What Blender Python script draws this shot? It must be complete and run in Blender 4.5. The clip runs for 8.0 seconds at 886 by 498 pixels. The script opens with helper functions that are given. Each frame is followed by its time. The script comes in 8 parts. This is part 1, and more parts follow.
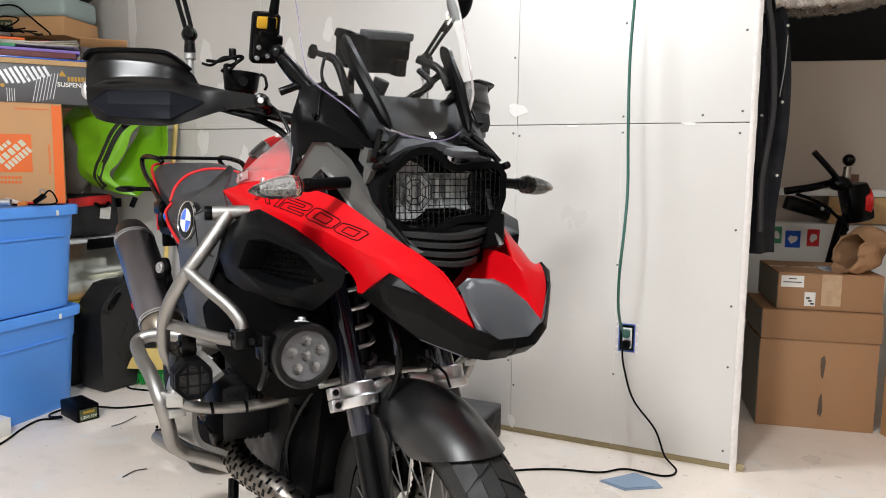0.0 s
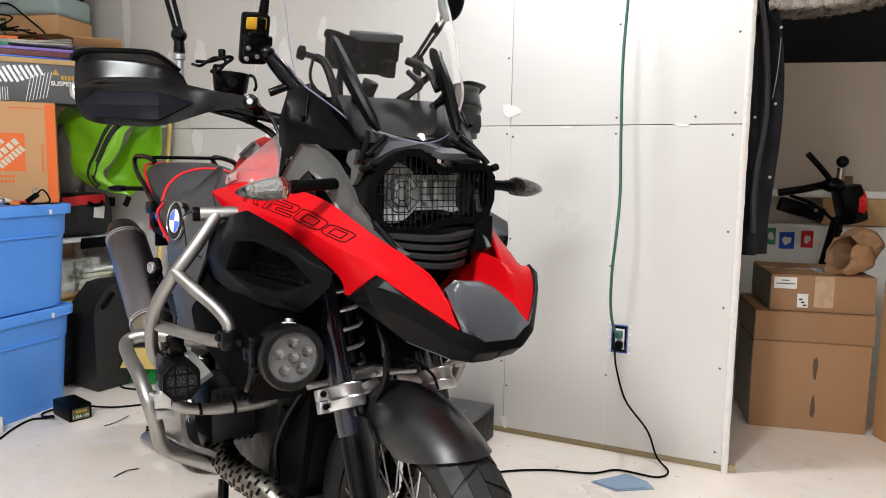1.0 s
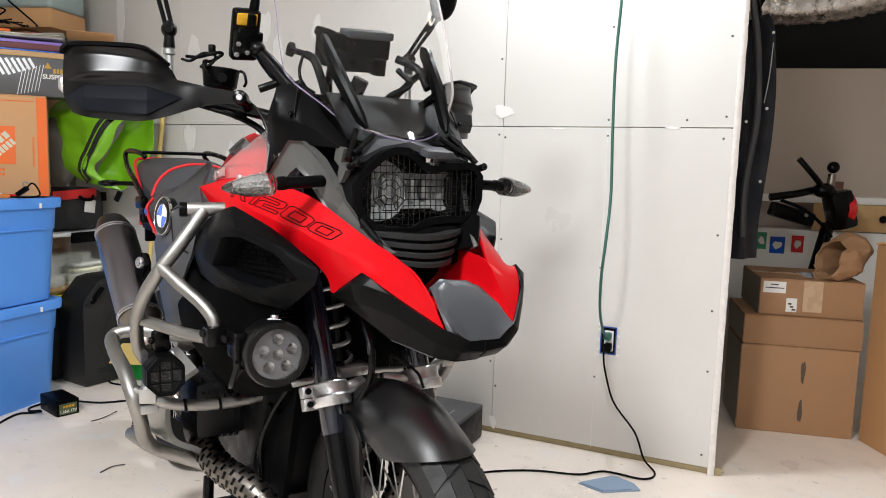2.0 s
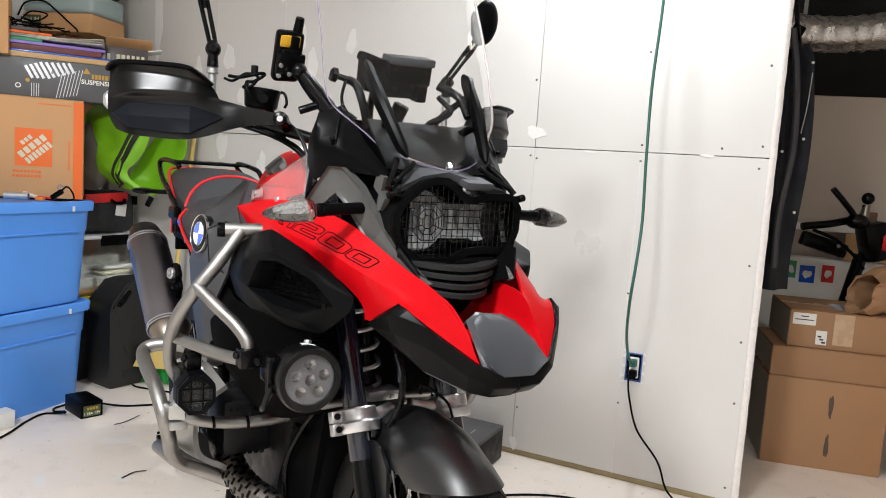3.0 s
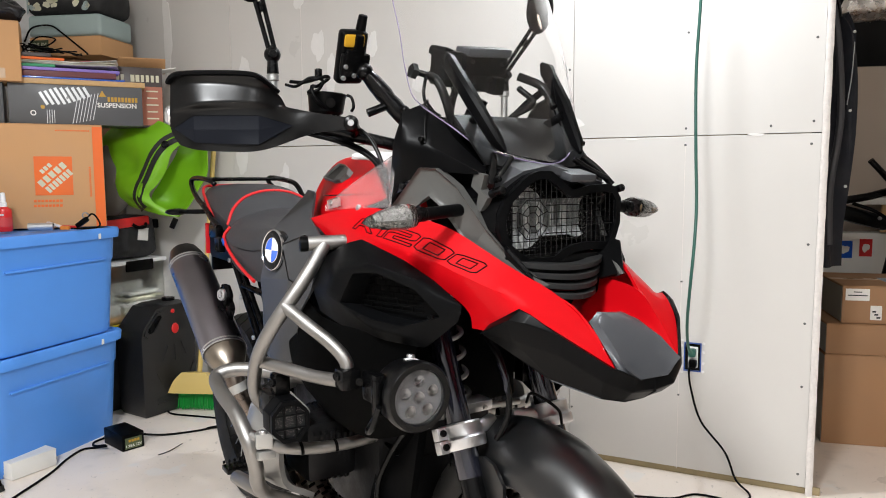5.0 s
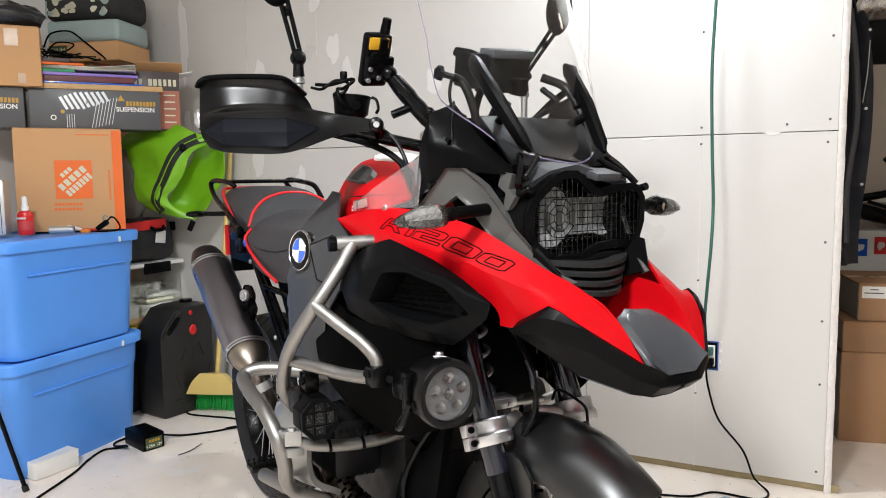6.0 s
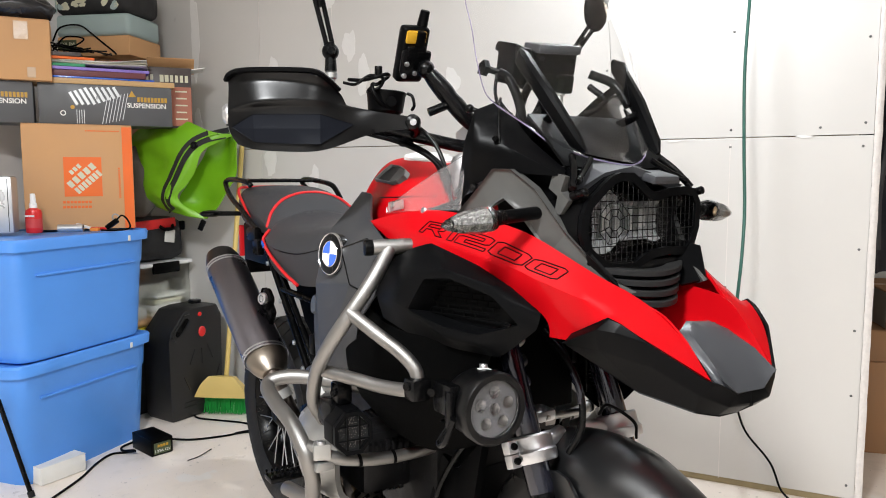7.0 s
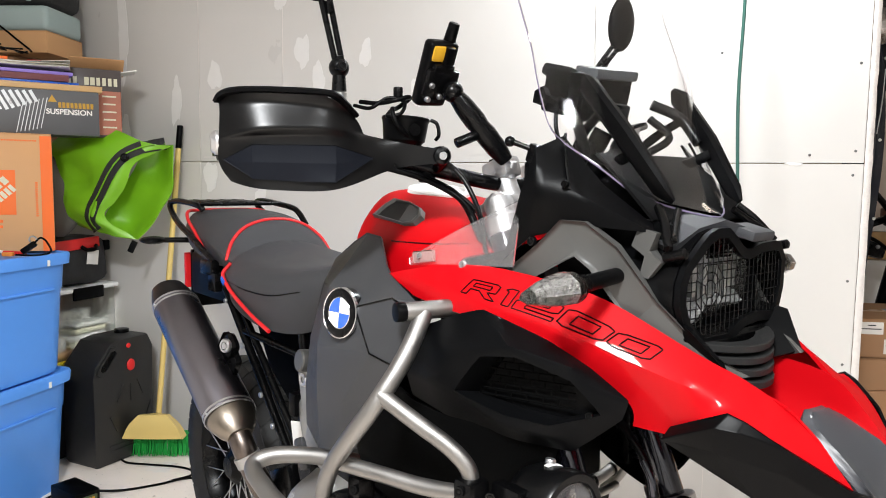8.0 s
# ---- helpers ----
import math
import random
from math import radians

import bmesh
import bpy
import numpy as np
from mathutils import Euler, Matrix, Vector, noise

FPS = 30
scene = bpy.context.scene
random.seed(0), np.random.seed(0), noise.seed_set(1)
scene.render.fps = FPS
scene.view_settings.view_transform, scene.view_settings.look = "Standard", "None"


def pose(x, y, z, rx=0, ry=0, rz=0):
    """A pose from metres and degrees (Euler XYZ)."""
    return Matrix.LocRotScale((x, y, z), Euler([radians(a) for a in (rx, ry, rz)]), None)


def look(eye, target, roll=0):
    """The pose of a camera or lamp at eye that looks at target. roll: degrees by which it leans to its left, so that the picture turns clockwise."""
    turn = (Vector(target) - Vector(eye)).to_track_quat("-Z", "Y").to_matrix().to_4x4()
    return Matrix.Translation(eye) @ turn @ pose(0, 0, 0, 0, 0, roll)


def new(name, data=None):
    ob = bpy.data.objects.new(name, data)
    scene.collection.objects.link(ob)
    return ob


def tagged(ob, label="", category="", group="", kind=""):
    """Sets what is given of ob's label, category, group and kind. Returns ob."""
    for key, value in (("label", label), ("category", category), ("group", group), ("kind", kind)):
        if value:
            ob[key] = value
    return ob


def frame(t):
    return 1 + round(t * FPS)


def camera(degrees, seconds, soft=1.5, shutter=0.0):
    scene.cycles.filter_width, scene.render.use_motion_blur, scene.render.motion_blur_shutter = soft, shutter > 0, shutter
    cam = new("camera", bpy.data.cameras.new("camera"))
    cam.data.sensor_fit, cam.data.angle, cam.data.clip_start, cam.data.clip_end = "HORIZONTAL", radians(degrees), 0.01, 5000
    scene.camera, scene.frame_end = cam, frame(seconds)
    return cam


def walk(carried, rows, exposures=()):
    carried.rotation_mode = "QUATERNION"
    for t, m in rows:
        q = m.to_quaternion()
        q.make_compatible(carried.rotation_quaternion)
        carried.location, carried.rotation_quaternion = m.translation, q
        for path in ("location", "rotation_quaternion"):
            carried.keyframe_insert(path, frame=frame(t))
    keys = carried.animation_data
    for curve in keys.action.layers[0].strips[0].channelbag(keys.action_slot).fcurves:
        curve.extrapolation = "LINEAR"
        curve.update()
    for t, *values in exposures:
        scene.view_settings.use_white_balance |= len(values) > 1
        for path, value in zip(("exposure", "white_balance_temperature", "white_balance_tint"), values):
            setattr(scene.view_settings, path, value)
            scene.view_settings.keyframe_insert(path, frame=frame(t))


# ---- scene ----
cam = camera(62.7, 8.0, soft=1.0)
PATH = [
    (0, (0.006, 0.161, 1.083), (-0.005, 2.148, 0.854), 0.7),
    (0.5, (0.01, 0.16, 1.082), (0.0, 2.147, 0.855), 1.0),
    (1, (0.024, 0.162, 1.088), (0.019, 2.149, 0.857), 0.9),
    (2.3, (0.038, 0.161, 1.086), (0.051, 2.148, 0.856), 1.9),
    (2.5, (0.025, 0.166, 1.103), (0.045, 2.153, 0.875), 1.5),
    (3, (0.006, 0.17, 1.124), (-0.038, 2.159, 0.913), 3.8),
    (3.5, (-0.037, 0.189, 1.115), (-0.154, 2.175, 0.906), 2.7),
    (4, (-0.112, 0.226, 1.111), (-0.204, 2.213, 0.899), -0.3),
    (4.5, (-0.153, 0.253, 1.11), (-0.176, 2.242, 0.903), -0.1),
    (6, (-0.211, 0.226, 1.107), (-0.263, 2.215, 0.908), -0.7),
    (6.5, (-0.228, 0.226, 1.111), (-0.268, 2.215, 0.915), -0.1),
    (7, (-0.286, 0.297, 1.107), (-0.337, 2.287, 0.911), -0.1),
    (7.5, (-0.382, 0.439, 1.127), (-0.314, 2.428, 0.936), -0.1),
    (8, (-0.477, 0.529, 1.169), (-0.296, 2.512, 0.985), 0.7),
]
walk(cam, [(t, look(eye, target, roll)) for t, eye, target, roll in PATH], exposures=((0, -0.17), (2.5, -0.17), (4.5, -0.17), (6, -0.14), (7, -0.10), (8, 0.04)))

# ---- world and light ----
world = bpy.data.worlds.new("world")
scene.world = world
world.use_nodes = True
world.node_tree.nodes["Background"].inputs[0].default_value = (0.9, 0.95, 1.0, 1)
world.node_tree.nodes["Background"].inputs[1].default_value = 0.02


def ceiling_lamp(name, at, target, size, watts, colour):
    data = bpy.data.lights.new(name, "AREA")
    data.shape, data.size, data.energy, data.color = "DISK", size, watts, colour
    ob = new(name, data)
    ob.matrix_world = look(at, target)
    return ob


ceiling_lamp("ceiling_light_near", (-0.90, 0.12, 2.44), (-0.9, 0.2, 0), 0.42, 125, (0.962, 0.985, 1.0))
ceiling_lamp("ceiling_light_right", (0.55, -0.20, 2.44), (0.55, -0.1, 0), 0.30, 29, (0.962, 0.985, 1.0))
ceiling_lamp("ceiling_light_middle", (0.376, 2.572, 2.44), (0.376, 2.58, 0), 0.12, 27, (0.90, 0.95, 1.0))
ceiling_lamp("ceiling_light_store", (1.50, 3.00, 2.44), (1.5, 3.05, 0), 0.2, 0.7, (1.0, 0.88, 0.74))

# ---- materials ----


def mat(name, col, rough=0.5, metal=0.0, var=0.12, scale=9.0, bump=0.06, bscale=220.0, rvar=0.12, coat=0.0, spec=0.5, rand=0.0):
    """A surface with large stains, fine grain in the relief and an uneven gloss."""
    m = bpy.data.materials.new(name)
    m.use_nodes = True
    nt = m.node_tree
    b = nt.nodes["Principled BSDF"]
    tc = nt.nodes.new("ShaderNodeTexCoord")
    n1, n2 = nt.nodes.new("ShaderNodeTexNoise"), nt.nodes.new("ShaderNodeTexNoise")
    n1.inputs["Scale"].default_value, n1.inputs["Detail"].default_value = scale, 5
    n2.inputs["Scale"].default_value, n2.inputs["Detail"].default_value = bscale, 3
    nt.links.new(tc.outputs["Object"], n1.inputs["Vector"])
    nt.links.new(tc.outputs["Object"], n2.inputs["Vector"])
    mix = nt.nodes.new("ShaderNodeMix")
    mix.data_type = "RGBA"
    mix.inputs[6].default_value = (*[max(0, c * (1 - var)) for c in col], 1)
    mix.inputs[7].default_value = (*[min(1, c * (1 + var)) for c in col], 1)
    nt.links.new(n1.outputs["Fac"], mix.inputs[0])
    nt.links.new(mix.outputs[2], b.inputs["Base Color"])
    if rand:
        info, hsv, mr = nt.nodes.new("ShaderNodeObjectInfo"), nt.nodes.new("ShaderNodeHueSaturation"), nt.nodes.new("ShaderNodeMapRange")
        mr.inputs[3].default_value, mr.inputs[4].default_value = 1 - rand, 1 + rand
        nt.links.new(info.outputs["Random"], mr.inputs[0])
        nt.links.new(mr.outputs[0], hsv.inputs["Value"])
        nt.links.new(mix.outputs[2], hsv.inputs["Color"])
        nt.links.new(hsv.outputs[0], b.inputs["Base Color"])
    mr2 = nt.nodes.new("ShaderNodeMapRange")
    mr2.inputs[1].default_value, mr2.inputs[2].default_value = 0.3, 0.7
    mr2.inputs[3].default_value, mr2.inputs[4].default_value = max(0.02, rough - rvar), min(1, rough + rvar)
    nt.links.new(n1.outputs["Fac"], mr2.inputs[0])
    nt.links.new(mr2.outputs[0], b.inputs["Roughness"])
    if bump:
        bp = nt.nodes.new("ShaderNodeBump")
        bp.inputs["Strength"].default_value, bp.inputs["Distance"].default_value = bump, 0.003
        nt.links.new(n2.outputs["Fac"], bp.inputs["Height"])
        nt.links.new(bp.outputs[0], b.inputs["Normal"])
    b.inputs["Metallic"].default_value = metal
    b.inputs["Specular IOR Level"].default_value = spec
    b.inputs["Coat Weight"].default_value, b.inputs["Coat Roughness"].default_value = coat, 0.04
    return m


def glass(name, col=(1, 1, 1), rough=0.0, ior=1.45):
    m = bpy.data.materials.new(name)
    m.use_nodes = True
    b = m.node_tree.nodes["Principled BSDF"]
    b.inputs["Base Color"].default_value = (*col, 1)
    b.inputs["Roughness"].default_value, b.inputs["IOR"].default_value = rough, ior
    b.inputs["Transmission Weight"].default_value = 1
    return m


TANKRED = mat("glossy_red_tank", (0.44, 0.002, 0.005), 0.45, var=0.03, bump=0.0, rvar=0.03, coat=0.06, spec=0.02)
RED = mat("red_paint", (0.40, 0.002, 0.005), 0.45, var=0.03, bump=0.0, rvar=0.03, coat=0.16, spec=0.05)
BLACK = mat("black_plastic", (0.0018, 0.0018, 0.002), 0.36, var=0.2, bump=0.03, bscale=900, rvar=0.03, spec=0.065)
MATTE = mat("matte_black_panel", (0.0022, 0.0023, 0.0026), 0.40, var=0.15, bump=0.03, bscale=1200, rvar=0.03, spec=0.055)
SATIN = mat("satin_black_metal", (0.0018, 0.0018, 0.002), 0.26, var=0.2, bump=0.03, rvar=0.04, spec=0.16)
GREY = mat("dark_grey_panel", (0.036, 0.037, 0.040), 0.42, var=0.08, bump=0.05, bscale=1200, rvar=0.03, spec=0.28)
NOSE = mat("slate_grey_plastic", (0.042, 0.044, 0.049), 0.34, var=0.08, bump=0.05, bscale=1000, rvar=0.03, spec=0.3)
VISOR = mat("dull_grey_visor", (0.040, 0.041, 0.045), 0.55, var=0.08, bump=0.05, bscale=1000, rvar=0.03, spec=0.16)
STRUT = mat("grey_strut_paint", (0.064, 0.063, 0.060), 0.4, var=0.06, bump=0.05, bscale=1100, rvar=0.03, spec=0.35)
GUARD = mat("glossy_black_guard", (0.0020, 0.0020, 0.0022), 0.30, var=0.1, bump=0.02, bscale=900, rvar=0.03, spec=0.24)
INSET = mat("blue_black_inset", (0.006, 0.007, 0.010), 0.42, var=0.1, bump=0.2, bscale=1200, rvar=0.05, spec=0.06)
STEEL = mat("brushed_steel_tube", (0.25, 0.242, 0.232), 0.47, 1.0, var=0.10, scale=30, bump=0.05, bscale=700, rvar=0.08, spec=0.5)
ALU = mat("machined_aluminium", (0.56, 0.56, 0.57), 0.42, 1.0, var=0.08, scale=40, bump=0.03, rvar=0.08)
CASTING = mat("cast_aluminium", (0.36, 0.36, 0.35), 0.45, 0.85, var=0.12, scale=30, bump=0.15, bscale=500)
DARKMETAL = mat("engine_grey_metal", (0.008, 0.008, 0.009), 0.45, 0.4, var=0.2, scale=30, bump=0.2, bscale=300, spec=0.3)
TITAN = mat("dark_titanium", (0.215, 0.205, 0.23), 0.30, 1.0, var=0.12, scale=6, bump=0.05, bscale=600, rvar=0.06, spec=0.5)
TITANCAP = mat("titanium_cap", (0.27, 0.235, 0.195), 0.34, 1.0, var=0.18, scale=12, bump=0.04, rvar=0.08, spec=0.5)
TITANDARK = mat("black_titanium", (0.05, 0.048, 0.05), 0.34, 1.0, var=0.15, scale=14, bump=0.04, rvar=0.06)
ELBOW = mat("smoked_exhaust_steel", (0.135, 0.112, 0.098), 0.30, 1.0, var=0.25, scale=22, bump=0.04, rvar=0.08)
HEADER = mat("heat_stained_steel", (0.33, 0.27, 0.20), 0.36, 1.0, var=0.35, scale=22, bump=0.05, rvar=0.1)
RUBBER = mat("tyre_rubber", (0.010, 0.010, 0.010), 0.6, var=0.25, scale=20, bump=0.25, bscale=300, spec=0.35)
VINYL = mat("grey_seat_vinyl", (0.046, 0.047, 0.051), 0.50, var=0.08, bump=0.55, bscale=1300, rvar=0.05, spec=0.25)
PIPING = mat("red_piping", (0.62, 0.012, 0.016), 0.4, var=0.08, bump=0.1)
CHROME = mat("chrome", (0.55, 0.55, 0.56), 0.16, 1.0, var=0.03, bump=0.0, rvar=0.02)
FORK = mat("dark_fork_tube", (0.012, 0.013, 0.022), 0.14, 0.4, var=0.1, bump=0.0, rvar=0.04, coat=0.6)
CLEAR = glass("clear_screen", (0.98, 0.98, 0.98), 0.0, 1.25)
LENS = glass("clear_lens", (0.98, 0.98, 0.98), 0.02, 1.25)
DEFLECT = glass("hazy_clear_plastic", (0.86, 0.84, 0.84), 0.14, 1.25)
DEFLECT.node_tree.nodes["Principled BSDF"].inputs["Transmission Weight"].default_value = 0.95
PINKFOOT = mat("frosted_plastic_foot", (0.34, 0.20, 0.19), 0.3, var=0.15, scale=30, bump=0.05)
# pale colour that imitates the reflection on the bent screen edge
EDGEGLARE = mat("painted_edge_glare", (0.34, 0.29, 0.28), 0.2, var=0.4, scale=40, bump=0)
EDGE = mat("polished_screen_edge", (0.16, 0.13, 0.21), 0.25, var=0.2, bump=0)
# also on the added backing sheets that darken gaps in the bike
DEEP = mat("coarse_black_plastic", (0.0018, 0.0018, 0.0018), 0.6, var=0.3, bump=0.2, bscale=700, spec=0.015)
APRON = mat("smoked_apron_plastic", (0.0035, 0.0035, 0.0037), 0.5, var=0.1, bump=0, spec=0.04)
SHEEN = mat("satin_black_mudguard", (0.0030, 0.0031, 0.0034), 0.33, var=0.05, bump=0.01, bscale=900, rvar=0.01, spec=0.70)
SHIELD = mat("slotted_shield_steel", (0.19, 0.172, 0.152), 0.38, 1.0, var=0.35, scale=24, bump=0.1, rvar=0.1)
SIGNAL = glass("signal_lens", (0.93, 0.93, 0.92), 0.08, 1.3)
REFLECT = mat("headlight_reflector", (0.21, 0.213, 0.216), 0.45, 0.1, var=0.1, scale=30, bump=0.05, spec=0.5)
CUP = mat("grey_light_cup", (0.20, 0.20, 0.21), 0.22, 1.0, var=0.1, bump=0)
SLAT = mat("dark_slat_plastic", (0.020, 0.020, 0.020), 0.4, var=0.1, bump=0.05, bscale=900, spec=0.12)
BOWL = mat("grey_light_bowl", (0.085, 0.085, 0.09), 0.36, 0.3, var=0.1, bump=0.05)
FACET = mat("grey_lamp_inside", (0.11, 0.105, 0.1), 0.3, 0.3, var=0.6, scale=160, bump=0.9, bscale=260, spec=0.5)
AMBER = mat("amber_bulb", (0.70, 0.52, 0.30), 0.3, var=0.1, bump=0)
YELLOW = mat("yellow_plastic", (0.46, 0.25, 0.012), 0.4, var=0.08)
WHITE = mat("white_plastic", (0.78, 0.78, 0.77), 0.42, var=0.04)
BLUEBADGE = mat("blue_enamel", (0.015, 0.10, 0.55), 0.2, var=0.03, bump=0, coat=0.8)
LETTER = mat("black_lettering", (0.010, 0.002, 0.002), 0.5, var=0.05, bump=0, spec=0.05)

# ---- mesh tools ----
from mathutils.bvhtree import BVHTree


def vec(p):
    return Vector(p)


def crom(pts, n):
    """Points along a smooth curve through pts, n steps for each gap."""
    p = [Vector(q) for q in pts]
    if len(p) < 3:
        return [p[0].lerp(p[-1], i / n) for i in range(n + 1)]
    out = []
    for i in range(len(p) - 1):
        a, b, c, d = p[i - 1] if i else 2 * p[0] - p[1], p[i], p[i + 1], p[i + 2] if i + 2 < len(p) else 2 * p[-1] - p[-2]
        for k in range(n):
            t = k / n
            out.append(0.5 * (2 * b + (c - a) * t + (2 * a - 5 * b + 4 * c - d) * t * t + (3 * b - a - 3 * c + d) * t ** 3))
    return out + [p[-1]]


def part(name, bm, material, parent=None, label="", angle=38, kind=""):
    bmesh.ops.recalc_face_normals(bm, faces=bm.faces[:])
    me = bpy.data.meshes.new(name)
    bm.to_mesh(me)
    bm.free()
    for one in material if isinstance(material, (list, tuple)) else [material]:
        me.materials.append(one)
    me.shade_smooth()
    me.set_sharp_from_angle(angle=radians(angle))
    ob = new(name, me)
    ob.parent = parent
    if label or kind:
        tagged(ob, label, kind=kind)
    return ob


def thing(name, label, category, m=None, group="", kind=""):
    ob = new(name)
    ob.empty_display_size = 0.1
    if m is not None:
        ob.matrix_world = m
    return tagged(ob, label, category, group, kind)


def share(ob, name, m, parent):
    """Another piece on the mesh of ob."""
    o = new(name, ob.data)
    o.parent = parent
    o.matrix_basis = m
    return o


def aim(p, d, up=(0, 0, 1)):
    """A matrix at p whose z axis points along d."""
    z = Vector(d).normalized()
    u = Vector(up)
    if abs(z.dot(u.normalized())) > 0.98:
        u = Vector((1, 0, 0))
    x = u.cross(z).normalized()
    y = z.cross(x)
    m = Matrix((x, y, z)).transposed().to_4x4()
    m.translation = Vector(p)
    return m


def bx(bm, c, s, bev=0.004, rot=None, seg=2):
    m = Matrix.Translation(c) @ (rot if rot is not None else Matrix()) @ Matrix.Diagonal((*s, 1))
    v = bmesh.ops.create_cube(bm, size=1, matrix=m)["verts"]
    if bev:
        bmesh.ops.bevel(bm, geom=list({e for q in v for e in q.link_edges}), offset=bev, segments=seg, affect="EDGES", profile=0.6)
    return bm


def rod(bm, a, b, r, r2=None, n=18, bev=0.0):
    a, b = Vector(a), Vector(b)
    m = aim((a + b) / 2, b - a)
    v = bmesh.ops.create_cone(bm, cap_ends=True, segments=n, radius1=r, radius2=r if r2 is None else r2, depth=(b - a).length, matrix=m)["verts"]
    if bev:
        edges = list({e for q in v for e in q.link_edges if any(len(f.verts) > 4 for f in e.link_faces)})
        bmesh.ops.bevel(bm, geom=edges, offset=bev, segments=2, affect="EDGES", profile=0.6)
    return bm


def ball(bm, c, r, s=(1, 1, 1), rot=None, u=18, v=12):
    m = Matrix.Translation(c) @ (rot if rot is not None else Matrix()) @ Matrix.Diagonal((r * s[0], r * s[1], r * s[2], 1))
    bmesh.ops.create_uvsphere(bm, u_segments=u, v_segments=v, radius=1, matrix=m)
    return bm


def lathe(bm, prof, m=None, n=36, close=False):
    """Turns a profile of (radius, height) round the z axis of m."""
    m = m if m is not None else Matrix()
    rings = []
    for r, z in prof:
        if r < 1e-5:
            rings.append([bm.verts.new(m @ Vector((0, 0, z)))])
        else:
            rings.append([bm.verts.new(m @ Vector((r * math.cos(2 * math.pi * i / n), r * math.sin(2 * math.pi * i / n), z))) for i in range(n)])
    pairs = list(zip(rings, rings[1:])) + ([(rings[-1], rings[0])] if close else [])
    for a, b in pairs:
        for i in range(n):
            j = (i + 1) % n
            if len(a) == 1 and len(b) == 1:
                continue
            if len(a) == 1:
                bm.faces.new((a[0], b[i], b[j]))
            elif len(b) == 1:
                bm.faces.new((a[i], b[0], a[j]))
            else:
                bm.faces.new((a[i], b[i], b[j], a[j]))
    return bm


def sweep(bm, pts, r, n=10, prof=None, up=(0, 0, 1), close=False):
    """A tube, or a bar of the profile prof, along pts."""
    p = [Vector(q) for q in pts]
    if prof is None:
        prof = [(math.cos(2 * math.pi * i / n), math.sin(2 * math.pi * i / n)) for i in range(n)]
    rad = r if isinstance(r, (list, tuple)) else [r] * len(p)
    rings, side = [], None
    for i, q in enumerate(p):
        a, b = p[max(0, i - 1)], p[min(len(p) - 1, i + 1)]
        if close:
            a, b = p[i - 1], p[(i + 1) % len(p)]
        t = (b - a).normalized()
        if side is None:
            u = Vector(up)
            if abs(u.normalized().dot(t)) > 0.97:
                u = Vector((1, 0, 0))
            side = t.cross(u).normalized()
        else:
            side = (side - t * side.dot(t)).normalized()
        top = side.cross(t)
        rings.append([bm.verts.new(q + rad[i] * (c * side + s * top)) for c, s in prof])
    k = len(prof)
    for a, b in list(zip(rings, rings[1:])) + ([(rings[-1], rings[0])] if close else []):
        for i in range(k):
            bm.faces.new((a[i], a[(i + 1) % k], b[(i + 1) % k], b[i]))
    if not close:
        bm.faces.new(rings[0][::-1])
        bm.faces.new(rings[-1])
    return bm


def tube(bm, pts, r, n=12, steps=8):
    return sweep(bm, crom(pts, steps), r, n)


def loft(bm, rows, nu=6, nv=6, thick=0.005, flip=False):
    """A curved panel through rows of points, with its thickness."""
    a = [crom(r, nu) for r in rows]
    cols = [crom([r[i] for r in a], nv) for i in range(len(a[0]))]
    w, h = len(cols), len(cols[0])
    nrm = [[None] * h for _ in range(w)]
    for i in range(w):
        for j in range(h):
            du = cols[min(i + 1, w - 1)][j] - cols[max(i - 1, 0)][j]
            dv = cols[i][min(j + 1, h - 1)] - cols[i][max(j - 1, 0)]
            c = du.cross(dv)
            nrm[i][j] = c.normalized() if c.length > 1e-9 else Vector((0, 0, 1))
    s = -thick if flip else thick
    f = [[bm.verts.new(cols[i][j]) for j in range(h)] for i in range(w)]
    g = [[bm.verts.new(cols[i][j] + s * nrm[i][j]) for j in range(h)] for i in range(w)]
    for i in range(w - 1):
        for j in range(h - 1):
            bm.faces.new((f[i][j], f[i + 1][j], f[i + 1][j + 1], f[i][j + 1]))
            bm.faces.new((g[i][j], g[i][j + 1], g[i + 1][j + 1], g[i + 1][j]))
    ring = [(i, 0) for i in range(w)] + [(w - 1, j) for j in range(1, h)] + [(i, h - 1) for i in range(w - 2, -1, -1)] + [(0, j) for j in range(h - 2, 0, -1)]
    for k, (i, j) in enumerate(ring):
        i2, j2 = ring[(k + 1) % len(ring)]
        bm.faces.new((f[i][j], g[i][j], g[i2][j2], f[i2][j2]))
    return bm


def flipy(rows):
    return [[(x, -y, z) for x, y, z in r] for r in rows]


def plate(bm, outline, thick, m=None, bev=0.0):
    """A flat plate of the given outline in the xy plane of m, from 0 to thick along z."""
    m = m if m is not None else Matrix()
    lo = [bm.verts.new(m @ Vector((u, v, 0))) for u, v in outline]
    hi = [bm.verts.new(m @ Vector((u, v, thick))) for u, v in outline]
    k = len(outline)
    bm.faces.new(lo[::-1])
    top = bm.faces.new(hi)
    for i in range(k):
        bm.faces.new((lo[i], lo[(i + 1) % k], hi[(i + 1) % k], hi[i]))
    if bev:
        bmesh.ops.bevel(bm, geom=list(top.edges), offset=bev, segments=2, affect="EDGES", profile=0.6)
    return bm


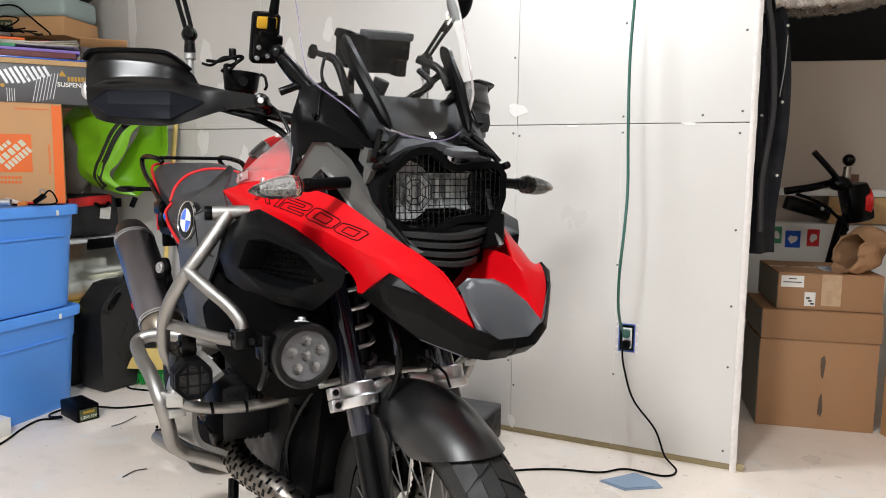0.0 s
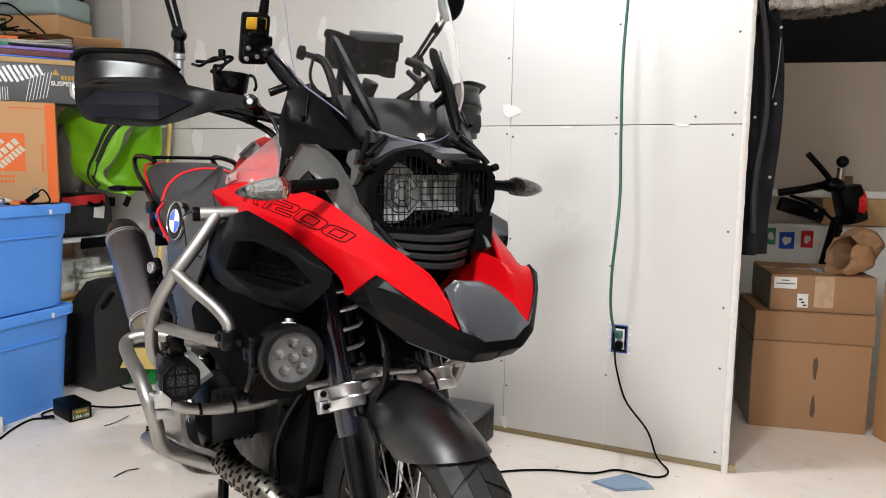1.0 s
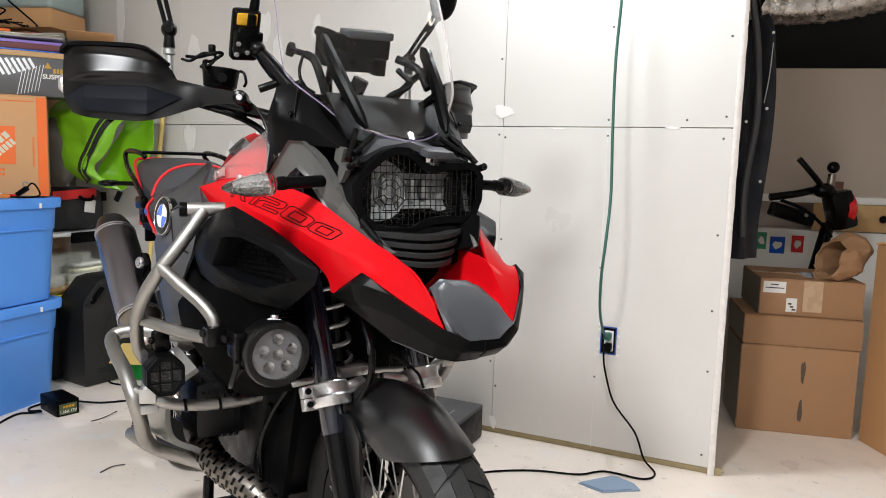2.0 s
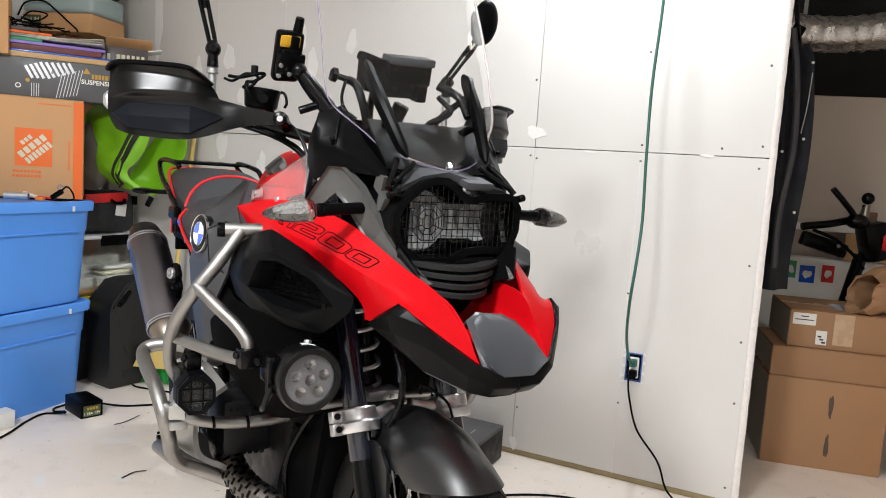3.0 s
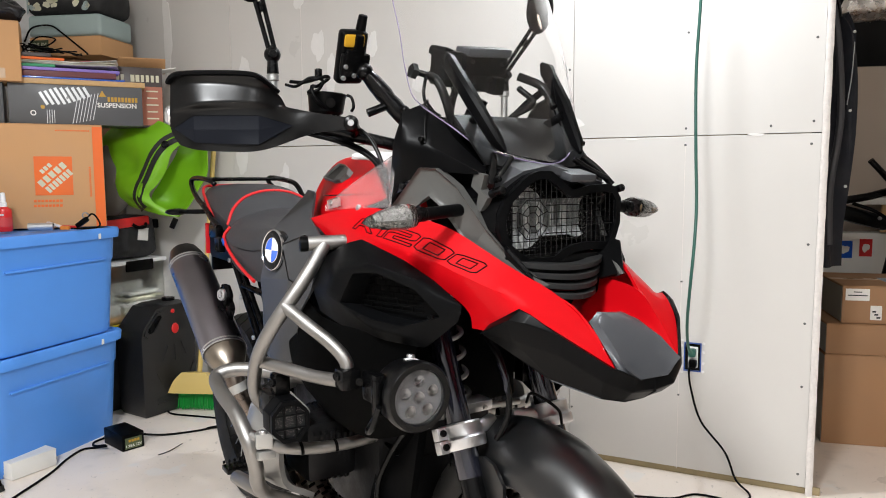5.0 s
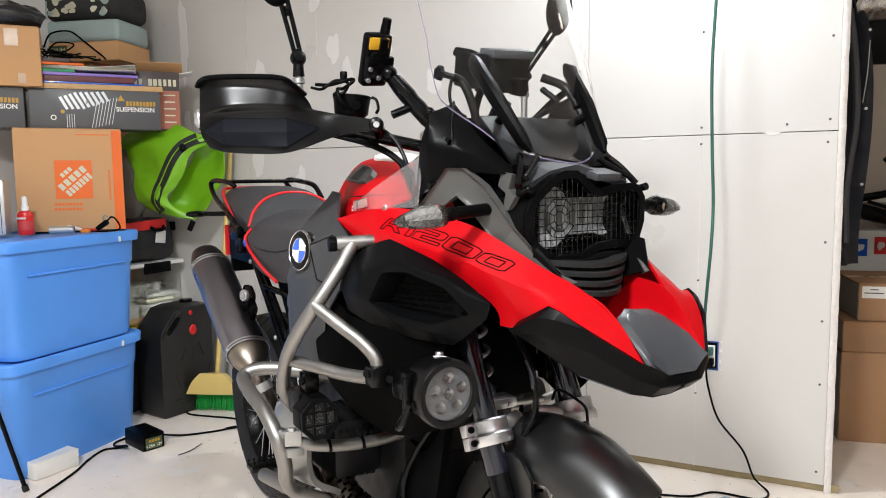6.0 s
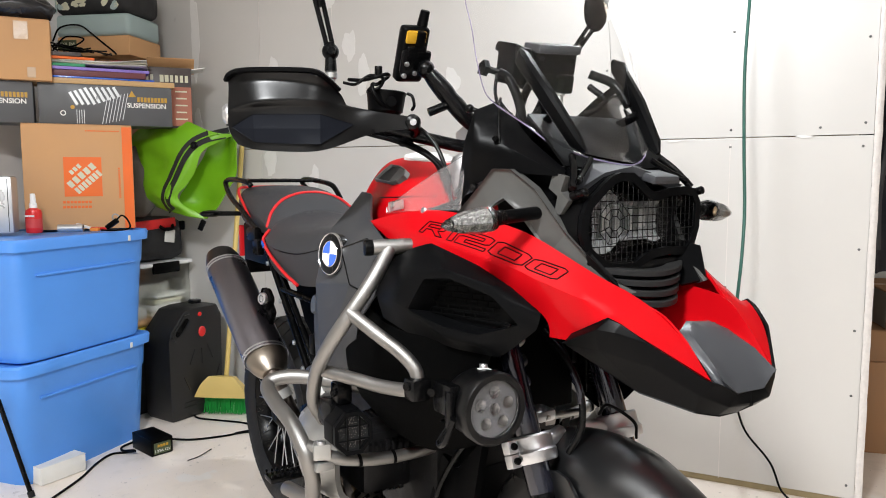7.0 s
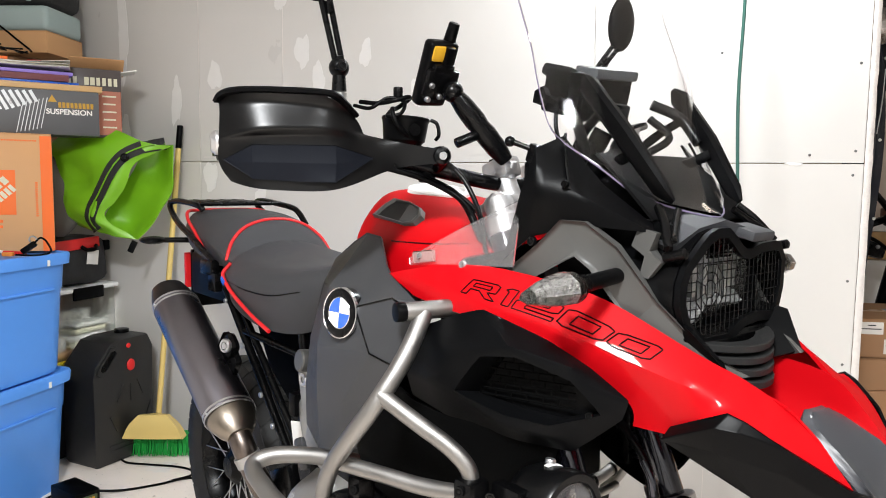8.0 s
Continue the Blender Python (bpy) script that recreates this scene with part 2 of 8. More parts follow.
def ring_plate(bm, outer, inner, thick, m=None):
    """A flat frame between two outlines of the same number of points."""
    m = m if m is not None else Matrix()
    L = [[bm.verts.new(m @ Vector((u, v, h))) for u, v in o] for o in (outer, inner) for h in (0, thick)]
    k = len(outer)
    for i in range(k):
        j = (i + 1) % k
        for a, b in ((L[1], L[3]), (L[3], L[2]), (L[2], L[0]), (L[0], L[1])):
            bm.faces.new((a[i], a[j], b[j], b[i]))
    return bm


def BM():
    return bmesh.new()


def facets(pts, faces, thick=0.005, bev=0.0025, s=-1, out=(0, -1, 0.2), least=16):
    """A folded panel: named corners, faces as words of corners, thickness inwards, creases rounded."""
    bm = BM()
    o = Vector((out[0], out[1] if s < 0 else -out[1], out[2]))
    v = {k: bm.verts.new((p[0], p[1] if s < 0 else -p[1], p[2])) for k, p in pts.items()}
    fs = [bm.faces.new([v[k] for k in f.split()]) for f in faces]
    bmesh.ops.recalc_face_normals(bm, faces=fs)
    bm.normal_update()
    if sum(f.normal.dot(o) * f.calc_area() for f in fs) < 0:
        bmesh.ops.reverse_faces(bm, faces=fs)
    bm.normal_update()
    rim = [e for e in bm.edges if len(e.link_faces) == 1]
    back = {q: bm.verts.new(q.co - q.normal * thick) for q in list(bm.verts)}
    for f in fs:
        bm.faces.new([back[q] for q in reversed(f.verts)])
    for e in rim:
        a, b = e.verts
        bm.faces.new((b, a, back[a], back[b]))
    bm.normal_update()
    front = set(v.values())
    ed = [e for e in bm.edges if len(e.link_faces) == 2 and e.calc_face_angle() > radians(least) and e.verts[0] in front and e.verts[1] in front]
    if bev:
        bmesh.ops.bevel(bm, geom=ed, offset=bev, segments=2, affect="EDGES", profile=0.55, clamp_overlap=True)
    return bm


def shell(name, pts, faces, material, parent, label="", s=-1, out=(0, -1, 0.2), thick=0.005, crease=(), soft=0.0, rim=0.9, level=2, angle=40, corners=""):
    """A smooth panel over named corners; the listed edges, and by soft all of them, keep a crease."""
    bm = BM()
    lay, point = bm.edges.layers.float.new("crease_edge"), bm.verts.layers.float.new("crease_vert")
    o = Vector((out[0], out[1] if s < 0 else -out[1], out[2]))
    v = {k: bm.verts.new((p[0], p[1] if s < 0 else -p[1], p[2])) for k, p in pts.items()}
    fs = [bm.faces.new([v[k] for k in f.split()]) for f in faces]
    bmesh.ops.recalc_face_normals(bm, faces=fs)
    bm.normal_update()
    if sum(f.normal.dot(o) * f.calc_area() for f in fs) < 0:
        bmesh.ops.reverse_faces(bm, faces=fs)
    sharp = {frozenset(q.split()) for q in crease}
    back = {q: k for k, q in v.items()}
    for e in bm.edges:
        key = frozenset(back[q] for q in e.verts)
        e[lay] = rim if len(e.link_faces) == 1 else max(soft, 0.85 if key in sharp else 0.0)
    for k in corners.split():
        v[k][point] = 1.0
    me = bpy.data.meshes.new(name)
    bm.to_mesh(me)
    bm.free()
    ob = new(name, me)
    sub, sol = ob.modifiers.new("smooth", "SUBSURF"), ob.modifiers.new("depth", "SOLIDIFY")
    sub.levels = sub.render_levels = level
    sol.thickness, sol.offset = thick, -1
    done = bpy.data.meshes.new_from_object(ob.evaluated_get(bpy.context.evaluated_depsgraph_get()))
    ob.modifiers.clear()
    ob.data = done
    done.materials.append(material)
    done.shade_smooth()
    done.set_sharp_from_angle(angle=radians(angle))
    ob.parent = parent
    if label:
        tagged(ob, label)
    return ob

# ---- the room ----


def worn_floor():
    """Off-white painted concrete: broad beige wear, blotches, dark specks and pale spilt plaster."""
    m = mat("painted_concrete", (0.88, 0.79, 0.71), 0.40, var=0.05, scale=3.0, bump=0.12, bscale=60, rvar=0.14)
    nt = m.node_tree
    bs, tc = nt.nodes["Principled BSDF"], nt.nodes["Texture Coordinate"]
    last = bs.inputs["Base Color"].links[0].from_socket
    for scale, detail, lo, hi, col, amount in ((1.3, 4, 0.45, 0.70, (0.71, 0.62, 0.53), 0.6), (9.0, 6, 0.56, 0.72, (0.58, 0.53, 0.47), 0.35), (26.0, 3, 0.69, 0.73, (0.26, 0.23, 0.20), 0.5), (120.0, 2, 0.70, 0.74, (0.12, 0.11, 0.10), 0.7), (5.0, 8, 0.63, 0.67, (0.80, 0.79, 0.77), 0.5)):
        n, r, mx = nt.nodes.new("ShaderNodeTexNoise"), nt.nodes.new("ShaderNodeMapRange"), nt.nodes.new("ShaderNodeMix")
        n.inputs["Scale"].default_value, n.inputs["Detail"].default_value = scale, detail
        r.inputs[1].default_value, r.inputs[2].default_value, r.inputs[4].default_value = lo, hi, amount
        mx.data_type = "RGBA"
        mx.inputs[7].default_value = (*col, 1)
        nt.links.new(tc.outputs["Object"], n.inputs["Vector"])
        nt.links.new(n.outputs["Fac"], r.inputs[0])
        nt.links.new(r.outputs[0], mx.inputs[0])
        nt.links.new(last, mx.inputs[6])
        last = mx.outputs[2]
    nt.links.new(last, bs.inputs["Base Color"])
    return m


CONCRETE = worn_floor()
TORN = mat("torn_brown_paper", (0.20, 0.14, 0.09), 0.8, var=0.4, scale=30, bump=0.2)
DRYWALL = mat("drywall_paper", (0.625, 0.606, 0.580), 0.33, var=0.03, scale=4.0, bump=0.04, bscale=300, rvar=0.06, rand=0.02)
# joint compound white; also colours one painted light spot on the wall
MUDGLINT = mat("compound_and_glint", (0.77, 0.755, 0.735), 0.5, var=0.04, scale=25, bump=0.2, bscale=90)
GYPSUM = mat("torn_gypsum_edge", (0.74, 0.70, 0.67), 0.8, var=0.16, scale=60, bump=0.8, bscale=140)
PLYWOOD = mat("raw_timber", (0.34, 0.27, 0.15), 0.7, var=0.3, scale=25, bump=0.3, bscale=80)
PLASTER = mat("beige_basement_wall", (0.45, 0.375, 0.31), 0.7, var=0.08, scale=2.5, bump=0.1, bscale=90)
WHITEWALL = mat("white_basement_wall", (0.62, 0.605, 0.585), 0.6, var=0.05, scale=2.5, bump=0.06, bscale=90)
# near-black colour stands in for the darkness beyond the opening
DARKROOM = mat("painted_void_dark", (0.03, 0.03, 0.03), 0.9, var=0.2, scale=5)
CEIL = mat("ceiling_paint", (0.72, 0.705, 0.685), 0.8, var=0.06, scale=3)
FOIL = mat("foil_duct", (0.42, 0.40, 0.38), 0.28, 1.0, var=0.15, scale=40, bump=0.9, bscale=60, rvar=0.12)

WALL_AT = Vector((1.035, 2.683, 0.0))
WALL_DIR = Vector((-0.9057, 0.4240, 0.0))
WALL_OUT = Vector((-0.4240, -0.9057, 0.0))


def on_wall(s, z, out=0.0):
    return WALL_AT + s * WALL_DIR + out * WALL_OUT + Vector((0, 0, z))


# wall frame: x runs along the wall, y up, z out of it
WALL_M = Matrix((WALL_DIR, (0, 0, 1), WALL_OUT)).transposed().to_4x4()
WALL_M.translation = WALL_AT

floor = part("floor", bx(BM(), (0.4, 2.2, -0.05), (9.0, 9.0, 0.1), 0), CONCRETE)
tagged(floor, "worn off-white painted concrete floor with stains", "floor", kind="structure")

ceiling = part("ceiling", bx(BM(), (0.4, 2.2, 2.55), (9.0, 9.0, 0.1), 0), CEIL)
tagged(ceiling, "plain basement ceiling above the garage space", "ceiling", kind="structure")

wall_main = thing("wall_main", "unfinished white drywall wall with open seams and screws", "wall", WALL_M, kind="structure")
part("stud_core", bx(BM(), (1.66, 1.25, -0.075), (3.20, 2.5, 0.12), 0), PLYWOOD, wall_main)
part("bottom_plate", bx(BM(), (1.6, 0.014, -0.012), (3.29, 0.028, 0.006), 0.001), PLYWOOD, wall_main)


def sheet(s0, s1, z0, z1):
    bm = bx(BM(), ((s0 + s1) / 2, (z0 + z1) / 2, -0.006), (s1 - s0 - 0.0012, z1 - z0 - 0.0022, 0.0125), 0.0012, seg=1)
    return part("drywall_sheet", bm, DRYWALL, wall_main)


for s0, s1 in ((0.0, 0.84), (0.84, 2.50), (2.50, 3.25)):
    sheet(s0, s1, 0.024, 1.2410)
    sheet(s0, s1, 1.2418, 2.50)
# ragged strip that covers the free end of the wall
rows = [[(-0.001, z, 0.0) for z in np.arange(0.0, 2.51, 0.025)], [(-0.008 - 0.002 * noise.noise((z * 9, 1, 0)), z, 0.001 + 0.001 * noise.noise((z * 30, 2, 0))) for z in np.arange(0.0, 2.51, 0.025)], [(-0.015 + 0.003 * noise.noise((z * 14, 0, 3)) + 0.002 * noise.noise((z * 50, 0, 3)), z, -0.004) for z in np.arange(0.0, 2.51, 0.025)]]
bm = loft(BM(), rows, 1, 2, 0.010)
part("end_strip", bm, GYPSUM, wall_main, "torn white drywall edge strip")
for s0, y0 in ((-0.0005, 0.0012), (-0.0150, -0.0030)):
    line = [Vector((s0 + 0.0012 * noise.noise((z * 12, 4, s0)), z, y0)) for z in np.arange(0.0, 2.48, 0.03)]
    part("torn_paper_line", sweep(BM(), line, 0.0011, 5), TORN, wall_main)
screw_bm = lathe(BM(), [(0.0, 0.0012), (0.002, 0.0012), (0.0042, 0.0002), (0.0045, -0.001)], n=10)
screw = part("drywall_screw", screw_bm, mat("grey_screw_steel", (0.13, 0.13, 0.13), 0.45, 0.6, bump=0), wall_main)
screw.matrix_basis = Matrix.Translation((0.03, 1.205, 0.0008))
for s, z in [(0.026, z) for z in (0.07, 0.38, 0.60, 0.87, 1.28, 1.55, 1.87)] + [(0.155, 1.268)] + [(0.43, z) for z in (0.30, 0.72, 1.21, 1.268, 1.60, 1.9)] + [(0.83, z) for z in (0.2, 0.45, 0.8, 1.2)] + [(0.855, z) for z in (0.3, 0.7, 1.21, 1.5)]:
    share(screw, "drywall_screw", Matrix.Translation((s, z, 0.0008)), wall_main)


def blob(cx, cz, w, h, seed, n=26):
    rnd = random.Random(seed)
    ph = [rnd.uniform(0, 6.28) for _ in range(4)]
    out = []
    for i in range(n):
        a = 2 * math.pi * i / n
        k = 1 + 0.14 * math.sin(2 * a + ph[0]) + 0.12 * math.sin(3 * a + ph[1]) + 0.09 * math.sin(5 * a + ph[2]) + 0.05 * math.sin(9 * a + ph[3])
        out.append((cx + w / 2 * k * math.cos(a), cz + h / 2 * k * math.sin(a)))
    return out


# the first blob paints lamp light thrown by the windscreen; the others are plaster
for k, (s, z, w, h) in enumerate([(0.84, 1.30, 0.085, 0.042), (0.62, 1.235, 0.04, 0.008), (0.2, 1.24, 0.05, 0.010), (2.42, 1.60, 0.06, 0.13), (2.0, 1.68, 0.06, 0.14), (1.93, 1.55, 0.06, 0.16), (2.90, 1.80, 0.06, 0.35), (2.32, 1.42, 0.07, 0.10),
                                  (2.45, 1.18, 0.06, 0.14), (2.2, 1.1, 0.05, 0.12), (1.72, 1.66, 0.05, 0.10), (2.62, 1.5, 0.05, 0.2), (2.9, 1.35, 0.05, 0.2), (2.1, 1.9, 0.05, 0.12), (1.5, 1.5, 0.06, 0.11), (0.835, 0.05, 0.03, 0.05)]):
    part("plaster_and_glint", plate(BM(), blob(s, z, w, h, k), 0.0012, Matrix.Translation((0, 0, 0.0006))), MUDGLINT, wall_main)
# taped vertical joints, a hair proud
for s in (2.09, 2.50, 0.43):
    part("joint_tape", bx(BM(), (s, 1.9 if s > 1 else 0.62, 0.0010), (0.0022, 1.2, 0.0012), 0), GYPSUM, wall_main)
part("cut_line", bx(BM(), (2.35, 1.262, 0.001), (0.26, 0.004, 0.0012), 0), GYPSUM, wall_main)


def plain_wall(name, a, b, z0, z1, material, label, thick=0.1):
    a, b = Vector((*a, 0)), Vector((*b, 0))
    d = b - a
    m = Matrix.Translation((a + b) / 2) @ Matrix.Rotation(math.atan2(d.y, d.x), 4, "Z")
    ob = part(name, bx(BM(), (0, 0, (z0 + z1) / 2), (d.length, thick, z1 - z0), 0.004, seg=1), material)
    ob.matrix_world = m
    return tagged(ob, label, "wall", kind="structure")


c = on_wall(3.27, 0)
plain_wall("wall_left", (c.x - 0.06, c.y + 0.1), (c.x - 0.06 - 0.424 * 5.6, c.y - 0.9057 * 5.6), 0, 2.5, WHITEWALL, "plain painted wall behind the stacked storage")
plain_wall("wall_behind", (-4.3, -1.6), (4.8, -1.6), 0, 2.5, WHITEWALL, "plain wall that closes the room")
plain_wall("wall_right", (4.4, -1.8), (4.4, 6.0), 0, 2.5, WHITEWALL, "plain wall of the storage room")
# storage room behind the free end of the wall
plain_wall("wall_store", (1.0, 4.40), (4.2, 3.72), 0, 1.66, PLASTER, "half-height beige plaster wall in the storage room")
plain_wall("wall_void", (0.9, 5.3), (4.4, 4.9), 0, 2.5, DARKROOM, "near-black wall painted as the darkness above the half wall")

duct = thing("foil_duct", "wrinkled silver foil ventilation duct hung under the ceiling", "duct")
bm = BM()
pts = crom([(1.35, 4.0, 1.985), (1.70, 3.95, 1.93), (2.0, 3.86, 1.945), (2.35, 3.72, 2.03), (2.9, 3.5, 2.12)], 14)
sweep(bm, pts, [0.088 + 0.003 * math.sin(i * 1.9) + 0.002 * math.sin(i * 3.7) for i in range(len(pts))], 24)
part("hose", bm, FOIL, duct)
for q in (pts[12], pts[30]):
    part("hanger_strap", bx(BM(), q + Vector((0, 0, 0.32)), (0.02, 0.002, 0.5), 0), CASTING, duct)

# ---- the motorcycle ----
BIKE_M = Matrix.Translation((0.031, 1.410, 0.0)) @ Matrix.Rotation(radians(-55.5), 4, "Z")
bike = thing("motorcycle", "red and black adventure motorcycle with steel crash bars", "motorcycle", BIKE_M)
SIDES = (("R", -1), ("L", 1))


def side_rows(rows, s):
    """Rows are given for the right side (negative y)."""
    return rows if s < 0 else flipy(rows)


def sp(p, s):
    return (p[0], p[1] if s < 0 else -p[1], p[2])


def spp(ps, s):
    return [sp(p, s) for p in ps]


def bolt(at, d, r=0.006, parent=None, material=None, h=0.004):
    bm = lathe(BM(), [(0, h), (r * 0.45, h), (r * 0.45, h * 0.5), (r * 0.55, h * 0.5), (r * 0.6, h), (r * 0.9, h), (r, h * 0.7), (r, -0.002)], aim(at, d), 14)
    return part("bolt", bm, material or ALU, parent or bike)


# wheels
FA, RA = Vector((-0.098, 0, 0.322)), Vector((-1.57, 0, 0.318))


def wheel(name, at, R, w, rim, tread, label):
    t = part(name, lathe(BM(), [(rim, -w * 0.36), (rim + 0.02, -w * 0.46), (R - 0.045, -w * 0.50), (R - 0.02, -w * 0.44), (R - 0.006, -w * 0.27), (R, 0), (R - 0.006, w * 0.27), (R - 0.02, w * 0.44), (R - 0.045, w * 0.50), (rim + 0.02, w * 0.46), (rim, w * 0.36)], aim(at, (0, 1, 0)), 72, True), RUBBER, bike, label)
    m = aim(at, (0, 1, 0))
    bm = BM()
    for k in range(tread):
        for s in (-1, 1):
            a = 2 * math.pi * (k + (0.5 if s > 0 else 0)) / tread
            for b0, b1, da in ((0.008, 0.245, 0.0), (0.255, 0.46, 0.045)):
                q = []
                for u, v in ((b0, 0), (b1, 0.05), (b1, 0.05 + 0.86 * 2 * math.pi / tread), (b0, 0.86 * 2 * math.pi / tread)):
                    drop = 0.022 * (u / 0.46) ** 3 + 0.004 * u
                    for h in (-0.004, 0.005):
                        r = R - drop + h
                        q.append(bm.verts.new(m @ Vector((r * math.cos(a + v + da), r * math.sin(a + v + da), s * u * w))))
                lo, hi = q[0::2], q[1::2]
                bm.faces.new(hi)
                for i in range(4):
                    bm.faces.new((lo[i], lo[(i + 1) % 4], hi[(i + 1) % 4], hi[i]))
    part("tread", bm, RUBBER, t)
    part("rim", lathe(BM(), [(rim + 0.012, -w * 0.37), (rim + 0.012, -w * 0.30), (rim - 0.012, -w * 0.2), (rim - 0.016, 0), (rim - 0.012, w * 0.2), (rim + 0.012, w * 0.30), (rim + 0.012, w * 0.37), (rim - 0.004, w * 0.37), (rim - 0.022, w * 0.2), (rim - 0.026, 0), (rim - 0.022, -w * 0.2), (rim - 0.004, -w * 0.37)], m, 60, True), SATIN, t)
    bm = BM()
    for k in range(40):
        a = 2 * math.pi * k / 40
        s = 1 if k % 2 else -1
        b = a + (0.5 if k % 4 < 2 else -0.5)
        rod(bm, m @ Vector((0.05 * math.cos(b), 0.05 * math.sin(b), s * 0.04)), m @ Vector(((rim - 0.005) * math.cos(a), (rim - 0.005) * math.sin(a), s * w * 0.3)), 0.0018, n=6)
    part("spoke_lacing", bm, ALU, t, kind="stuff")
    part("hub", lathe(BM(), [(0, -0.07), (0.03, -0.07), (0.055, -0.05), (0.035, -0.03), (0.035, 0.03), (0.055, 0.05), (0.03, 0.07), (0, 0.07)], m, 28), SATIN, t)
    for s in (-1, 1) if w < 0.15 else (1,):
        part("brake_disc", lathe(BM(), [(0.085, s * 0.075), (0.152, s * 0.075), (0.152, s * 0.080), (0.085, s * 0.080)], m, 48, True), CASTING, t)
    return t


wheel("front_wheel", FA, 0.322, 0.120, 0.245, 34, "black tyre on a wire-spoked wheel")
wheel("rear_wheel", RA, 0.318, 0.165, 0.222, 34, "wide black rear tyre on spokes")

# fork
RAKE = Vector((-0.400, 0, 0.917))
for tag_, s in SIDES:
    base = Vector((-0.045, s * 0.105, 0.30))
    part("fork_tube", rod(BM(), base + RAKE * 0.30, base + RAKE * 0.86, 0.0235, n=26, bev=0.002), FORK, bike, "dark polished fork tube")
    bm = rod(BM(), base - RAKE * 0.03, base + RAKE * 0.36, 0.0215, n=26, bev=0.003)
    bx(bm, base + Vector((0.0, 0, -0.005)), (0.07, 0.05, 0.07), 0.012)
    part("fork_leg", bm, SATIN, bike, "dark anodised lower fork leg")
    cc = base + RAKE * 0.375
    bm = BM()
    lathe(bm, [(0.024, -0.024), (0.0400, -0.024), (0.0425, -0.021), (0.0430, -0.006), (0.0400, -0.003), (0.0385, 0.0), (0.0395, 0.019), (0.0370, 0.022), (0.024, 0.022)], aim(cc, RAKE), 40)
    rot = aim((0, 0, 0), RAKE, (1, 0, 0))
    ear = Vector((0.004, -0.046, 0.0)) if s < 0 else Vector((-0.044, 0.010, 0.0))
    for dz in (-0.0125, 0.0105):
        bx(bm, cc + ear + RAKE * dz, (0.020, 0.020, 0.0225), 0.003, rot)
    tube(bm, [cc + Vector((-0.002, -s * 0.034, 0.002)), cc + Vector((-0.006, -s * 0.055, 0.006)), cc + Vector((-0.016, -s * 0.080, 0.008))], 0.013, 14)
    clamp = part("fork_clamp", bm, ALU, bike, "machined silver fork clamp")
    for dz in (-0.012, 0.012):
        bolt(cc + ear + RAKE * dz + Vector((0.011, 0.0, 0.004)), (1, -0.2, 0.4), 0.0062, clamp, SATIN)
    stay = [(-0.197, 0.600), (-0.146, 0.618), (-0.117, 0.613), (-0.089, 0.584), (-0.077, 0.485), (-0.090, 0.360), (-0.150, 0.345), (-0.184, 0.441)]
    part("mudguard_stay", plate(BM(), stay, 0.008, Matrix(((1, 0, 0, 0), (0, 0, 1, s * 0.091 - 0.004), (0, 1, 0, 0), (0, 0, 0, 1))), 0.003), SHEEN, bike, "black plastic mudguard stay")
# lower bridge with the wishbone
wish = part("wishbone", bx(BM(), (-0.335, 0.018, 0.641), (0.05, 0.078, 0.024), 0.009), ALU, bike, "cast aluminium front wishbone")
for s in (-1, 1):
    part("wishbone_arm", tube(BM(), [(-0.315, s * 0.03, 0.640), (-0.330, s * 0.10, 0.630), (-0.345, s * 0.150, 0.622)], 0.0075), CASTING, wish)
# added black sheet; blocks the view through and paints the dark behind the fork
part("added_fork_backing", bx(BM(), (-0.425, 0, 0.79), (0.012, 0.40, 0.36), 0.004), DEEP, bike, "added black sheet standing in for the dark behind the fork")
# spring strut
bm = BM()
ax0, ax1 = Vector((-0.365, 0, 0.655)), Vector((-0.425, 0, 0.92))
hel = []
for i in range(150):
    t = i / 149
    a = t * 2 * math.pi * 6.5
    c0 = ax0.lerp(ax1, t)
    hel.append(c0 + Vector((0.029 * math.cos(a), 0.029 * math.sin(a), 0)))
sweep(bm, hel, 0.0052, 8)
part("shock_spring", bm, ALU, bike, "silver coil spring of the front strut")
part("damper", rod(BM(), ax0, ax1, 0.02, n=18), SATIN, bike)
# hose with a silver sleeve
part("brake_hose", tube(BM(), [(-0.23, -0.045, 0.845), (-0.185, -0.04, 0.805), (-0.155, -0.035, 0.75), (-0.148, -0.035, 0.69), (-0.165, -0.045, 0.64)], 0.0045), SATIN, bike)
part("brake_hose", tube(BM(), [(-0.22, -0.06, 0.84), (-0.165, -0.055, 0.80), (-0.135, -0.05, 0.75), (-0.13, -0.05, 0.69), (-0.15, -0.06, 0.64)], 0.0058), SATIN, bike)
part("hose_sleeve", tube(BM(), [(-0.150, -0.053, 0.778), (-0.137, -0.051, 0.755), (-0.132, -0.05, 0.73)], 0.0064, steps=4), FORK, bike)
part("cable", tube(BM(), [(-0.14, 0.0, 0.70), (-0.10, -0.02, 0.73), (-0.08, 0.02, 0.70), (-0.10, 0.05, 0.66)], 0.0028), BLACK, bike)

# front mudguard
rows = []
